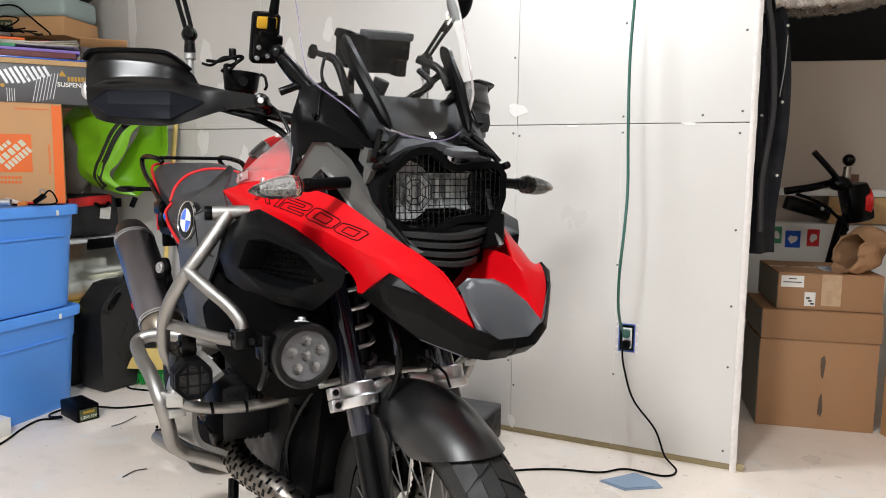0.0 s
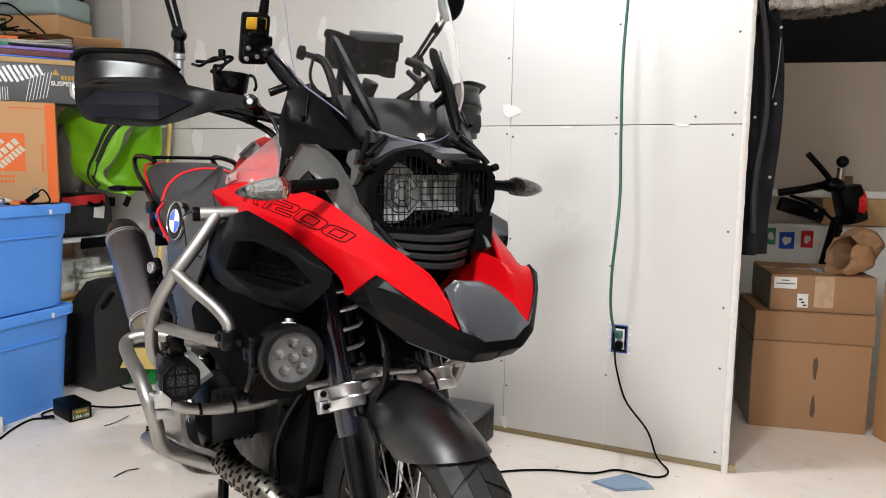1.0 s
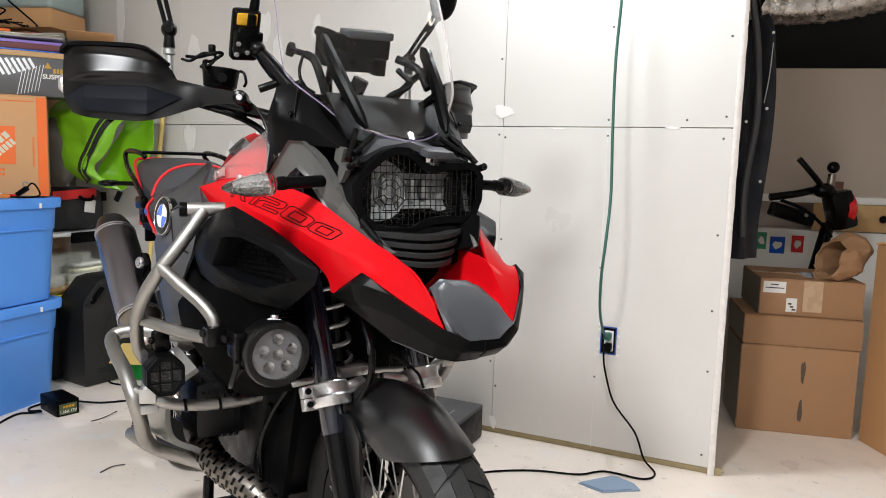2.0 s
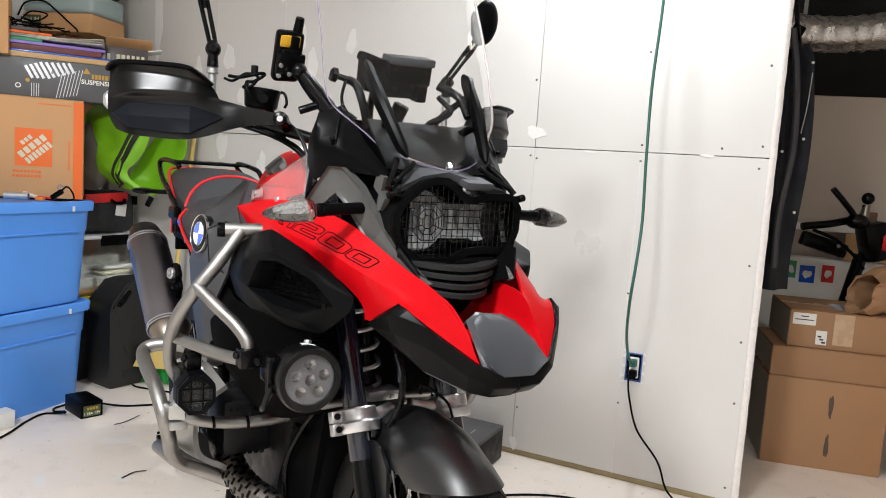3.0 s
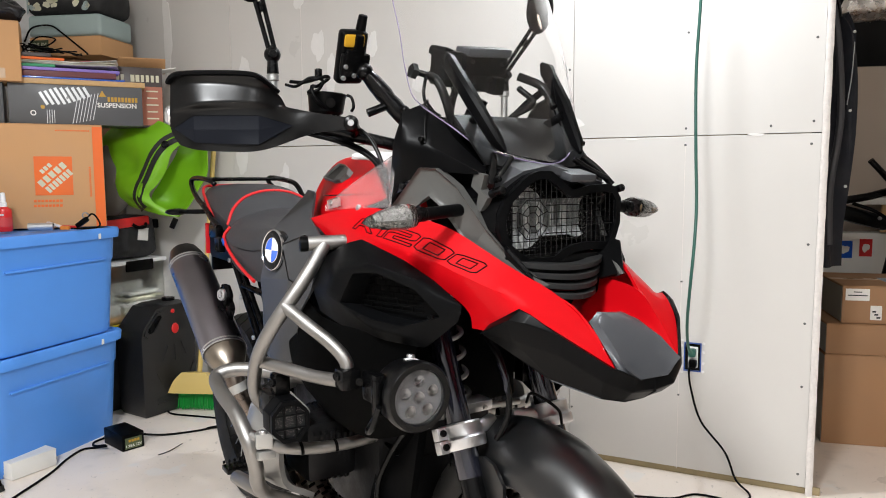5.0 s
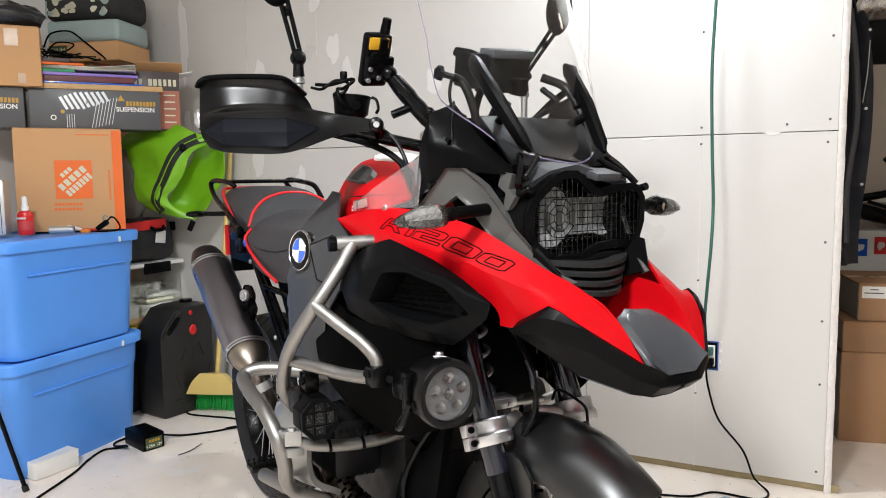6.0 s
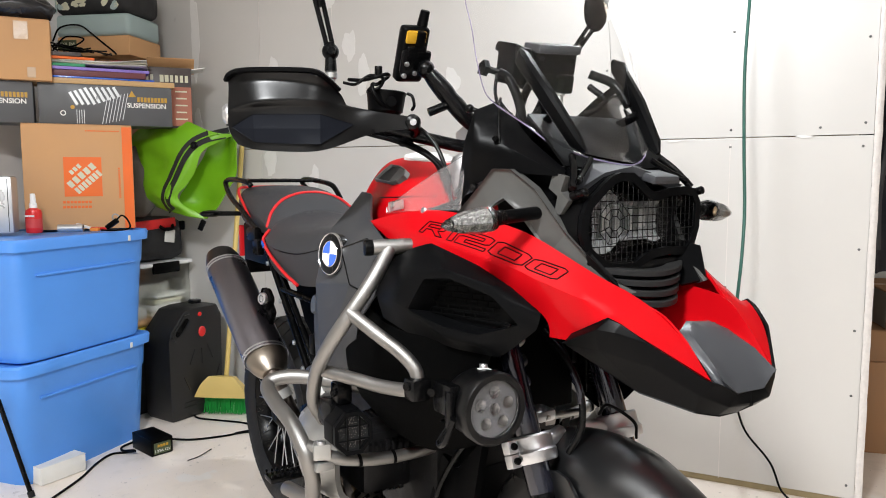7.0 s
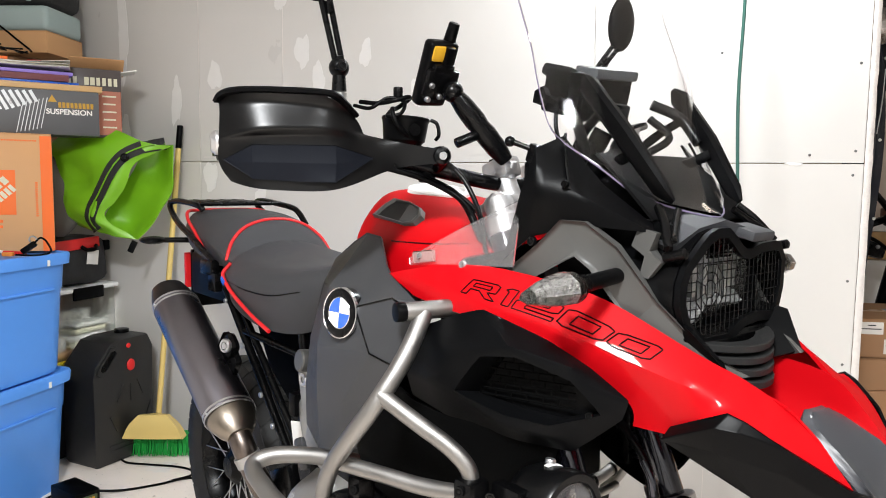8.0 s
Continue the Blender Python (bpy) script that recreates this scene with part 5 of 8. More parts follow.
# turn signals
for tag_, s in SIDES:
    a = Vector(sp((-0.135, -0.140, 1.052), s))
    b = Vector(sp((-0.124, -0.245, 1.046), s))
    sig = part("turn_signal", rod(BM(), a, b, 0.0105, n=16, bev=0.002), BLACK, bike, "clear-lens turn signal on a black stalk")
    bm = BM()
    for k in range(4):
        rod(bm, a.lerp(b, 0.80 + 0.03 * k), a.lerp(b, 0.815 + 0.03 * k), 0.0118, n=16)
    part("stalk_collar", bm, SATIN, sig)
    d = Vector((-0.10, s * 1.0, -0.10))
    m = aim(b + d.normalized() * 0.0, d, (1, 0, 0)) @ Matrix.Diagonal((0.78, 1.05, 1, 1))
    part("signal_base", lathe(BM(), [(0, -0.004), (0.013, -0.004), (0.0235, 0.002), (0.0240, 0.006), (0, 0.006)], m, 24), CLEAR, sig)
    sl = part("signal_lens", lathe(BM(), [(0.0245, 0.004), (0.026, 0.012), (0.0245, 0.032), (0.019, 0.054), (0.010, 0.076), (0.003, 0.084), (0, 0.085), (0, 0.080), (0.008, 0.073), (0.017, 0.052), (0.022, 0.032), (0.0235, 0.012), (0.0225, 0.004)], m, 9), SIGNAL, sig, "faceted clear lens", 12)
    sl.visible_shadow = False
    bm = ball(BM(), m @ Vector((0, 0, 0.030)), 0.0045, (1, 1, 1.6))
    part("bulb", bm, AMBER, sig)
    part("signal_mirror", lathe(BM(), [(0.004, 0.064), (0.010, 0.055), (0.016, 0.038), (0.0195, 0.012), (0.0205, 0.012), (0.017, 0.038), (0.011, 0.056), (0.004, 0.066)], m, 9), FACET, sig, "", 12)

# steel crash bars
for tag_, s in SIDES:
    bar = part("upper_crash_bar", tube(BM(), spp([(-0.354, -0.292, 0.985), (-0.342, -0.335, 0.930), (-0.350, -0.378, 0.870), (-0.385, -0.398, 0.815), (-0.432, -0.398, 0.760), (-0.474, -0.385, 0.700), (-0.500, -0.355, 0.655)], s), 0.0127, 18), STEEL, bike, "brushed steel crash bar")
    part("bar_stub", rod(BM(), sp((-0.366, -0.326, 0.988), s), sp((-0.338, -0.225, 0.990), s), 0.0132, n=20, bev=0.001), STEEL, bar)
    part("bar_cap", rod(BM(), sp((-0.368, -0.333, 0.988), s), sp((-0.364, -0.318, 0.988), s), 0.0140, n=20, bev=0.003), BLACK, bar)
    part("bar_loop", tube(BM(), spp([(-0.346, -0.372, 0.884), (-0.300, -0.350, 0.856), (-0.258, -0.326, 0.828), (-0.236, -0.312, 0.803), (-0.232, -0.311, 0.782), (-0.245, -0.316, 0.768), (-0.30, -0.338, 0.764), (-0.36, -0.364, 0.768), (-0.418, -0.390, 0.772)], s), 0.0114, 16), STEEL, bar)
    low = part("lower_crash_bar", tube(BM(), spp([(-0.60, -0.20, 0.665), (-0.66, -0.31, 0.690), (-0.690, -0.365, 0.692), (-0.690, -0.396, 0.680), (-0.63, -0.402, 0.662), (-0.55, -0.400, 0.642), (-0.495, -0.394, 0.598), (-0.500, -0.380, 0.545), (-0.535, -0.365, 0.495), (-0.570, -0.335, 0.452), (-0.568, -0.285, 0.425), (-0.545, -0.22, 0.395), (-0.52, -0.15, 0.365)], s), 0.0150, 18), STEEL, bike, "brushed steel lower crash bar")
    part("bar_tail", rod(BM(), sp((-0.690, -0.360, 0.452), s), sp((-0.560, -0.352, 0.468), s), 0.0150, n=20, bev=0.002), STEEL, low)
    part("cross_tube", tube(BM(), spp([(-0.498, -0.392, 0.612), (-0.475, -0.345, 0.586), (-0.465, -0.27, 0.570), (-0.456, -0.19, 0.568), (-0.450, -0.112, 0.576)], s), 0.0122, 16), STEEL, low)
    bm = bx(BM(), sp((-0.482, -0.368, 0.603), s), (0.030, 0.034, 0.032), 0.006, Matrix.Rotation(radians(20 * s), 4, "Z"))
    bx(bm, sp((-0.482, -0.368, 0.575), s), (0.032, 0.036, 0.018), 0.005)
    cl = part("bar_clamp", bm, CASTING, low)
    bolt(sp((-0.475, -0.372, 0.620), s), (0, 0, 1), 0.008, cl)
    for q in ((-0.466, -0.30, 0.5745), (-0.459, -0.23, 0.569)):
        part("cable_tie", lathe(BM(), [(0.0125, -0.003), (0.0138, -0.003), (0.0138, 0.003), (0.0125, 0.003)], aim(sp(q, s), (0.1, 1, 0.1)), 16), BLACK, low)
    # round driving light on its clamp
    at, d = Vector(sp((-0.140, -0.232, 0.752), s)), Vector((1.0, s * 0.03, 0.01))
    m = aim(at, d)
    lamp = part("driving_light", lathe(BM(), [(0, -0.078), (0.026, -0.078), (0.044, -0.066), (0.0520, -0.050), (0.0535, -0.046), (0.0545, -0.018), (0.0545, -0.013), (0.0575, -0.011), (0.0585, 0.008), (0.0555, 0.013), (0.0465, 0.013), (0.0455, 0.004), (0, 0.004)], m, 44), GUARD, bike, "round black driving light with six lenses")
    part("light_bowl", lathe(BM(), [(0, 0.0046), (0.0440, 0.0046), (0.0440, 0.0030), (0, 0.0030)], m, 32), BOWL, lamp)
    for k in range(6):
        a = 2 * math.pi * k / 5 + 0.3
        q = (0, 0) if k == 5 else (0.0265 * math.cos(a), 0.0265 * math.sin(a))
        mm = m @ Matrix.Translation((*q, 0.0048))
        part("light_cup", lathe(BM(), [(0.0100, 0.003), (0.0092, 0.003), (0.0055, 0.0004), (0.003, 0.0002), (0, 0.0002)], mm, 18), CUP, lamp)
        part("light_chip", bx(BM(), mm @ Vector((0, 0, 0.0012)), (0.0035, 0.0035, 0.0012), 0), CUP, lamp)
    gl = part("light_glass", lathe(BM(), [(0, 0.0125), (0.044, 0.0105), (0.044, 0.0085), (0, 0.0105)], m, 36), LENS, lamp)
    gl.visible_shadow = False
    bm = BM()
    for k in range(11):
        a = 1.15 + 0.048 * k if s < 0 else 2.0 + 0.048 * k
        q = m @ Vector((0.0552 * math.cos(a), 0.0552 * math.sin(a), -0.030))
        bx(bm, q, (0.0016, 0.0009, 0.008), 0, m.to_3x3().to_4x4() @ Matrix.Rotation(a + math.pi / 2, 4, "Z"), 1)
    part("fine_print", bm, WHITE, lamp, kind="stuff")
    bolt(m @ Vector((0.010, 0.056, -0.036)), m.to_3x3() @ Vector((0.15, 1, 0)), 0.007, lamp, ALU)
    bm = bx(BM(), sp((-0.185, -0.285, 0.765), s), (0.05, 0.022, 0.05), 0.006)
    tube(bm, spp([(-0.15, -0.296, 0.742), (-0.17, -0.300, 0.70), (-0.20, -0.29, 0.69), (-0.19, -0.275, 0.72)], s), 0.005)
    bx(bm, sp((-0.228, -0.312, 0.774), s), (0.034, 0.036, 0.036), 0.008)
    bx(bm, sp((-0.165, -0.292, 0.752), s), (0.016, 0.012, 0.06), 0.004)
    mount = part("light_mount", bm, SATIN, bike)
    bolt(sp((-0.205, -0.300, 0.772), s), (0.6, s * 0.8, 0), 0.007, mount, SATIN)
    bolt(sp((-0.228, -0.331, 0.780), s), (0.3, s, 0), 0.007, mount, SATIN)
    # small angular fog light
    at = Vector(sp((-0.372, -0.362, 0.672), s))
    m = aim(at, (1.0, s * 0.08, 0.03))
    octo = [(math.cos(radians(22.5 + 45 * i)), math.sin(radians(22.5 + 45 * i))) for i in range(8)]
    fog = part("fog_light", plate(BM(), [(0.039 * a, 0.042 * b) for a, b in octo], 0.040, m @ Matrix.Translation((0, 0, -0.032)), 0.006), MATTE, bike, "small angular black fog light with a grille")
    part("fog_cup", lathe(BM(), [(0.031, 0.0115), (0.029, 0.0115), (0.018, 0.0088), (0, 0.0085)], m, 24), DARKMETAL, fog)
    fgl = part("fog_glass", lathe(BM(), [(0, 0.0125), (0.031, 0.0115), (0.031, 0.010), (0, 0.011)], m, 24), LENS, fog)
    fgl.visible_shadow = False
    ring_plate_bm = ring_plate(BM(), [(0.037 * a, 0.040 * b) for a, b in octo], [(0.030 * a, 0.032 * b) for a, b in octo], 0.010, m @ Matrix.Translation((0, 0, 0.008)))
    part("fog_bezel", ring_plate_bm, MATTE, fog)
    bm = BM()
    for u in (-0.011, 0.011):
        bx(bm, m @ Vector((u, 0, 0.016)), (0.002, 0.0035, 0.060), 0.0006, Matrix.Rotation(0, 4, "X"))
    for v in (-0.012, 0.012):
        rod(bm, m @ Vector((-0.031, v, 0.016)), m @ Vector((0.031, v, 0.016)), 0.0018, n=6)
    part("fog_grille", bm, MATTE, fog)
    bm = bx(BM(), sp((-0.43, -0.365, 0.69), s), (0.06, 0.045, 0.05), 0.012)
    bx(bm, sp((-0.41, -0.36, 0.73), s), (0.03, 0.03, 0.04), 0.006)
    fm = part("fog_mount", bm, SATIN, bike)
    bolt(sp((-0.40, -0.378, 0.735), s), (0.3, s, 0.3), 0.007, fm, SATIN)

# handlebar, guards and controls
part("handlebar", tube(BM(), [(-0.622, -0.485, 1.215), (-0.575, -0.33, 1.212), (-0.535, -0.22, 1.205), (-0.495, -0.14, 1.185), (-0.455, -0.07, 1.168), (-0.450, 0, 1.166), (-0.455, 0.07, 1.168), (-0.495, 0.14, 1.185), (-0.535, 0.22, 1.205), (-0.575, 0.33, 1.212), (-0.622, 0.485, 1.215)], 0.0125, 14), SATIN, bike, "black handlebar")
HAND = {"a0": (-0.584, -0.491, 1.282), "a1": (-0.576, -0.493, 1.266), "a2": (-0.574, -0.496, 1.226), "a3": (-0.586, -0.494, 1.190), "a4": (-0.570, -0.480, 1.166), "b0": (-0.545, -0.476, 1.293), "b1": (-0.541, -0.467, 1.279), "b2": (-0.522, -0.468, 1.241), "b3": (-0.534, -0.463, 1.230), "b5": (-0.536, -0.462, 1.155), "c0": (-0.473, -0.369, 1.291), "c1": (-0.487, -0.358, 1.277), "c2": (-0.477, -0.357, 1.244), "c3": (-0.484, -0.358, 1.233), "c5": (-0.478, -0.360, 1.152),
        "m0": (-0.508, -0.421, 1.294), "m1": (-0.514, -0.413, 1.280), "m2": (-0.500, -0.412, 1.243), "m3": (-0.509, -0.410, 1.232), "m5": (-0.507, -0.410, 1.153),
        "d0": (-0.497, -0.310, 1.262), "d2": (-0.496, -0.301, 1.239), "d3": (-0.490, -0.298, 1.230), "d5": (-0.475, -0.300, 1.174), "e0": (-0.470, -0.240, 1.226), "e5": (-0.478, -0.250, 1.192), "f0": (-0.437, -0.190, 1.219), "f5": (-0.437, -0.190, 1.198)}
HAND_F = ["a0 b0 b1 a1", "b0 m0 m1 b1", "m0 c0 c1 m1", "a1 b1 b2 a2", "b1 m1 m2 b2", "m1 c1 c2 m2", "c0 d0 c1", "c1 d0 d2 c2", "a2 b2 b3", "b2 m2 m3 b3", "m2 c2 c3 m3", "c2 d2 d3 c3", "a2 b3 a3", "b3 b5 a4 a3", "b3 m3 m5 b5", "m3 c3 c5 m5", "c3 d3 d5 c5", "d2 e0 d3", "d3 e0 e5 d5", "e0 f0 f5 e5"]
INS = {"L": (-0.572, -0.490, 1.197), "TL": (-0.531, -0.465, 1.218), "TM": (-0.503, -0.411, 1.219), "TR": (-0.476, -0.362, 1.219), "R": (-0.476, -0.296, 1.203), "BR": (-0.473, -0.364, 1.166), "BM": (-0.502, -0.412, 1.168), "BL": (-0.533, -0.463, 1.171), "ML": (-0.528, -0.466, 1.193), "MM": (-0.499, -0.412, 1.193), "MR": (-0.471, -0.364, 1.193)}
INS_F = ["TL TM MM ML", "TM TR MR MM", "ML MM BM BL", "MM MR BR BM", "L TL ML", "L ML BL", "TR R MR", "MR R BR"]
for tag_, s in SIDES:
    part("grip", rod(BM(), sp((-0.620, -0.480, 1.214), s), sp((-0.580, -0.335, 1.212), s), 0.0175, n=18, bev=0.003), RUBBER, bike)
    guard_ = shell("handguard", HAND, HAND_F, GUARD, bike, "black plastic handguard", s, (0.85, -0.6, 0.05), 0.006, ("b2 m2", "m2 c2", "a2 b2", "c2 d2", "b3 m3", "m3 c3", "c3 d3", "a2 b3", "b1 m1", "m1 c1", "a1 b1"), 0.1, 0.6, 3)
    lip = spp([(-0.585, -0.493, 1.281), (-0.570, -0.491, 1.290), (-0.541, -0.479, 1.2945), (-0.505, -0.427, 1.2955), (-0.473, -0.375, 1.293), (-0.480, -0.348, 1.284), (-0.492, -0.318, 1.266)], s)
    part("guard_lip", sweep(BM(), crom(lip, 5), 1.0, prof=[(-0.008, -0.004), (0.005, -0.004), (0.007, 0.0), (0.005, 0.003), (-0.008, 0.003)] if s < 0 else [(0.008, -0.004), (-0.005, -0.004), (-0.007, 0.0), (-0.005, 0.003), (0.008, 0.003)]), MATTE, guard_)
    part("guard_inset", facets(INS, INS_F, 0.006, 0.0012, s, (0.85, -0.6, 0), 6), INSET, guard_, "blue-black inset panel", 30)
    part("bar_weight", lathe(BM(), [(0, 0.012), (0.012, 0.012), (0.018, 0.006), (0.018, -0.02), (0, -0.02)], aim(sp((-0.592, -0.488, 1.222), s), (-0.3, s, 0)), 20), ALU, bike)
    pv = part("guard_pivot", lathe(BM(), [(0, 0.006), (0.004, 0.006), (0.007, 0.010), (0.013, 0.008), (0.0155, 0.002), (0.0155, -0.03), (0, -0.03)], aim(sp((-0.444, -0.190, 1.209), s), (0.9, s * 0.45, 0)), 18), SATIN, bike)
    bolt(sp((-0.436, -0.194, 1.209), s), (0.9, s * 0.45, 0), 0.0065, pv)
    part("guard_stay", tube(BM(), spp([(-0.450, -0.188, 1.208), (-0.475, -0.165, 1.20), (-0.500, -0.155, 1.192)], s), 0.011), SATIN, pv)
    bm = bx(BM(), sp((-0.540, -0.195, 1.206), s), (0.035, 0.05, 0.035), 0.008)
    bx(bm, sp((-0.512, -0.165, 1.182), s), (0.022, 0.024, 0.03), 0.006)
    bx(bm, sp((-0.565, -0.27, 1.215), s), (0.05, 0.06, 0.045), 0.012)
    part("switch_block", bm, BLACK, bike)
    part("lever", tube(BM(), spp([(-0.515, -0.19, 1.212), (-0.520, -0.28, 1.216), (-0.545, -0.40, 1.212), (-0.575, -0.46, 1.21)], s), 0.006), SATIN, bike)
# brake reservoir with cables
res = part("reservoir", lathe(BM(), [(0, -0.024), (0.028, -0.024), (0.034, -0.018), (0.0375, 0.012), (0.039, 0.014), (0.039, 0.018), (0.036, 0.020), (0, 0.020)], aim((-0.520, -0.205, 1.253), (0.05, 0.05, 1)), 30), BLACK, bike, "black brake fluid reservoir")
part("reservoir_window", rod(BM(), (-0.484, -0.214, 1.250), (-0.481, -0.2145, 1.250), 0.010, n=18), SATIN, res)
bm = BM()
tube(bm, [(-0.565, -0.262, 1.296), (-0.53, -0.25, 1.292), (-0.505, -0.235, 1.296), (-0.50, -0.215, 1.302), (-0.51, -0.205, 1.300), (-0.515, -0.225, 1.285), (-0.50, -0.245, 1.28), (-0.49, -0.24, 1.255), (-0.495, -0.20, 1.228)], 0.0036)
tube(bm, [(-0.57, -0.27, 1.29), (-0.535, -0.262, 1.284), (-0.52, -0.24, 1.300), (-0.50, -0.222, 1.294), (-0.49, -0.235, 1.275), (-0.505, -0.25, 1.27), (-0.52, -0.235, 1.28)], 0.003)
part("cable_loop", bm, BLACK, bike)
part("clamp_bolt", rod(BM(), (-0.512, -0.225, 1.296), (-0.512, -0.225, 1.318), 0.0075, n=14, bev=0.002), SATIN, bike)
part("hook", tube(BM(), [(-0.494, -0.172, 1.268), (-0.486, -0.166, 1.262), (-0.484, -0.163, 1.245), (-0.490, -0.165, 1.236)], 0.003), SATIN, bike)
# mirrors
for tag_, s in SIDES:
    base = Vector(sp((-0.577, -0.294, 1.306), s))
    mir = part("mirror", lathe(BM(), [(0.008, -0.06), (0.0085, 0.0), (0.0125, 0.002), (0.0125, 0.012), (0.008, 0.014), (0.008, 0.022), (0, 0.022)], aim(base - Vector((0, 0, 0.01)), (0, 0, 1)), 16), CASTING, bike, "black folding mirror")
    bm = ball(BM(), base + Vector((0, 0, 0.042)), 0.0165)
    rod(bm, base + Vector((0, 0, 0.005)), base + Vector((0, 0, 0.036)), 0.012, 0.010)
    part("mirror_joint", bm, SATIN, mir)
    bolt(base + Vector((0.014, s * 0.004, 0.042)), (0.9, s * 0.3, 0), 0.008, mir, SATIN)
    top = base + (Vector((0.0, -0.030, 0.165)) if s < 0 else Vector((0.055, 0.045, 0.145)))
    d = (top - base).normalized()
    sd = d.cross(Vector((1, 0, 0))).normalized()
    bm = BM()
    for k in (-1, 1):
        rod(bm, base + Vector((0, 0, 0.048)) + sd * 0.006 * k, top + sd * 0.008 * k, 0.0048, n=10)
    for t in (0.02, 0.72):
        q = (base + Vector((0, 0, 0.048))).lerp(top, t)
        bx(bm, q, (0.010, 0.022, 0.02), 0.003, aim((0, 0, 0), d, (1, 0, 0)))
    part("mirror_arm", bm, SATIN, mir)
    ball_at = top + (Vector((0, -0.02, 0.03)) if s < 0 else Vector((0.0, 0.020, 0.05)))
    part("mirror_head", ball(BM(), ball_at, 0.05, (0.38, 0.75, 1.15), Matrix.Rotation(radians(-12 * s), 4, "X"), 24, 16), MATTE, mir)
# satellite communicator on a ball arm
GM = Matrix.Translation((-0.500, -0.160, 1.345)) @ Matrix.Rotation(radians(27), 4, "Y") @ Matrix.Rotation(radians(4), 4, "X")
gps = part("communicator", bx(BM(), (0, 0, 0), (0.026, 0.058, 0.108), 0.010, seg=3), BLACK, bike, "black and yellow handheld communicator")
gps.matrix_basis = GM
bm = bx(BM(), (0.004, -0.002, 0.036), (0.026, 0.044, 0.026), 0.006)
part("yellow_band", bm, YELLOW, gps)
part("antenna", rod(BM(), (-0.004, 0.016, 0.050), (-0.004, 0.018, 0.083), 0.0105, 0.009, n=18, bev=0.003), BLACK, gps)
part("speaker_lug", bx(BM(), (0.016, 0.006, 0.034), (0.014, 0.018, 0.030), 0.004), BLACK, gps)
bm = bx(BM(), (0.018, 0.002, -0.012), (0.014, 0.062, 0.050), 0.007)
bx(bm, (0.018, 0.0, 0.012), (0.012, 0.040, 0.02), 0.005)
cr = part("cradle", bm, SATIN, gps)
for y, z in ((-0.02, -0.012), (0.022, -0.012), (0.0, -0.03), (-0.022, -0.035)):
    part("cradle_screw", lathe(BM(), [(0, 0.003), (0.004, 0.003), (0.005, 0), (0.005, -0.004)], aim((0.026, y, z), (1, 0, 0)), 10), ALU, cr)
bm = BM()
a, b = Vector((-0.475, -0.142, 1.314)), Vector((-0.435, -0.055, 1.203))
ball(bm, a, 0.0175)
sweep(bm, [a.lerp(b, t) for t in (0.02, 0.2, 0.4, 0.5, 0.6, 0.8, 0.98)], [0.013, 0.017, 0.0185, 0.0165, 0.0185, 0.0175, 0.013], 14)
arm = part("ball_arm", bm, SATIN, bike, "black ball-joint arm")
mid = a.lerp(b, 0.52)
part("arm_knob", rod(BM(), mid + Vector((0, -0.01, -0.01)), mid + Vector((-0.012, -0.045, -0.025)), 0.0085, n=12, bev=0.002), SATIN, arm)
# yoke and risers
yoke = part("yoke", bx(BM(), (-0.425, 0, 1.128), (0.07, 0.22, 0.024), 0.008, Matrix.Rotation(radians(-25), 4, "Y")), ALU, bike, "silver fork yoke with bar risers")
for s in (-1, 1):
    bm = rod(BM(), (-0.43, s * 0.045, 1.13), (-0.455, s * 0.045, 1.185), 0.021, 0.018, n=20, bev=0.003)
    bx(bm, (-0.457, s * 0.047, 1.190), (0.058, 0.040, 0.036), 0.008, Matrix.Rotation(radians(-20), 4, "Y"))
    rod(bm, (-0.436, s * 0.047, 1.178), (-0.430, s * 0.047, 1.205), 0.008, n=12, bev=0.002)
    riser = part("bar_riser", bm, ALU, yoke)
    for dx in (-0.017, 0.017):
        bolt((-0.462 + dx, s * 0.047, 1.209 + 0.3 * dx), (-0.3, 0, 1), 0.0062, riser, SATIN)
    bm = lathe(BM(), [(0, 0.036), (0.010, 0.036), (0.012, 0.031), (0.020, 0.030), (0.0245, 0.024), (0.0245, -0.004), (0.030, -0.008), (0.031, -0.034), (0, -0.034)], aim((-0.402, s * 0.098, 1.118), (-0.40, 0, 0.917)), 28)
    part("fork_cap", bm, ALU, yoke, "machined fork cap")
part("steering_nut", lathe(BM(), [(0, 0.012), (0.012, 0.012), (0.016, 0.008), (0.016, 0), (0.022, -0.002), (0.022, -0.01)], aim((-0.418, 0, 1.15), (-0.4, 0, 0.917)), 6), ALU, yoke)
part("switch_cable", tube(BM(), [(-0.53, -0.20, 1.19), (-0.475, -0.135, 1.15), (-0.435, -0.125, 1.10), (-0.41, -0.12, 1.04)], 0.006), BLACK, bike)
part("brake_line", tube(BM(), [(-0.52, -0.20, 1.235), (-0.46, -0.15, 1.19), (-0.42, -0.135, 1.13), (-0.40, -0.13, 1.05)], 0.0042), SATIN, bike)
bm = rod(BM(), (-0.372, -0.105, 1.232), (-0.350, -0.090, 1.222), 0.0045, n=10)
ball(bm, (-0.376, -0.108, 1.233), 0.0085)
bx(bm, (-0.345, -0.086, 1.214), (0.018, 0.016, 0.030), 0.004, Matrix.Rotation(radians(20), 4, "Y"))
bx(bm, (-0.350, -0.088, 1.182), (0.016, 0.014, 0.040), 0.004)
part("camera_mount", bm, SATIN, bike)
part("throttle_cable", tube(BM(), [(-0.55, -0.24, 1.195), (-0.50, -0.17, 1.17), (-0.45, -0.13, 1.13), (-0.42, -0.12, 1.06)], 0.005), BLACK, bike)
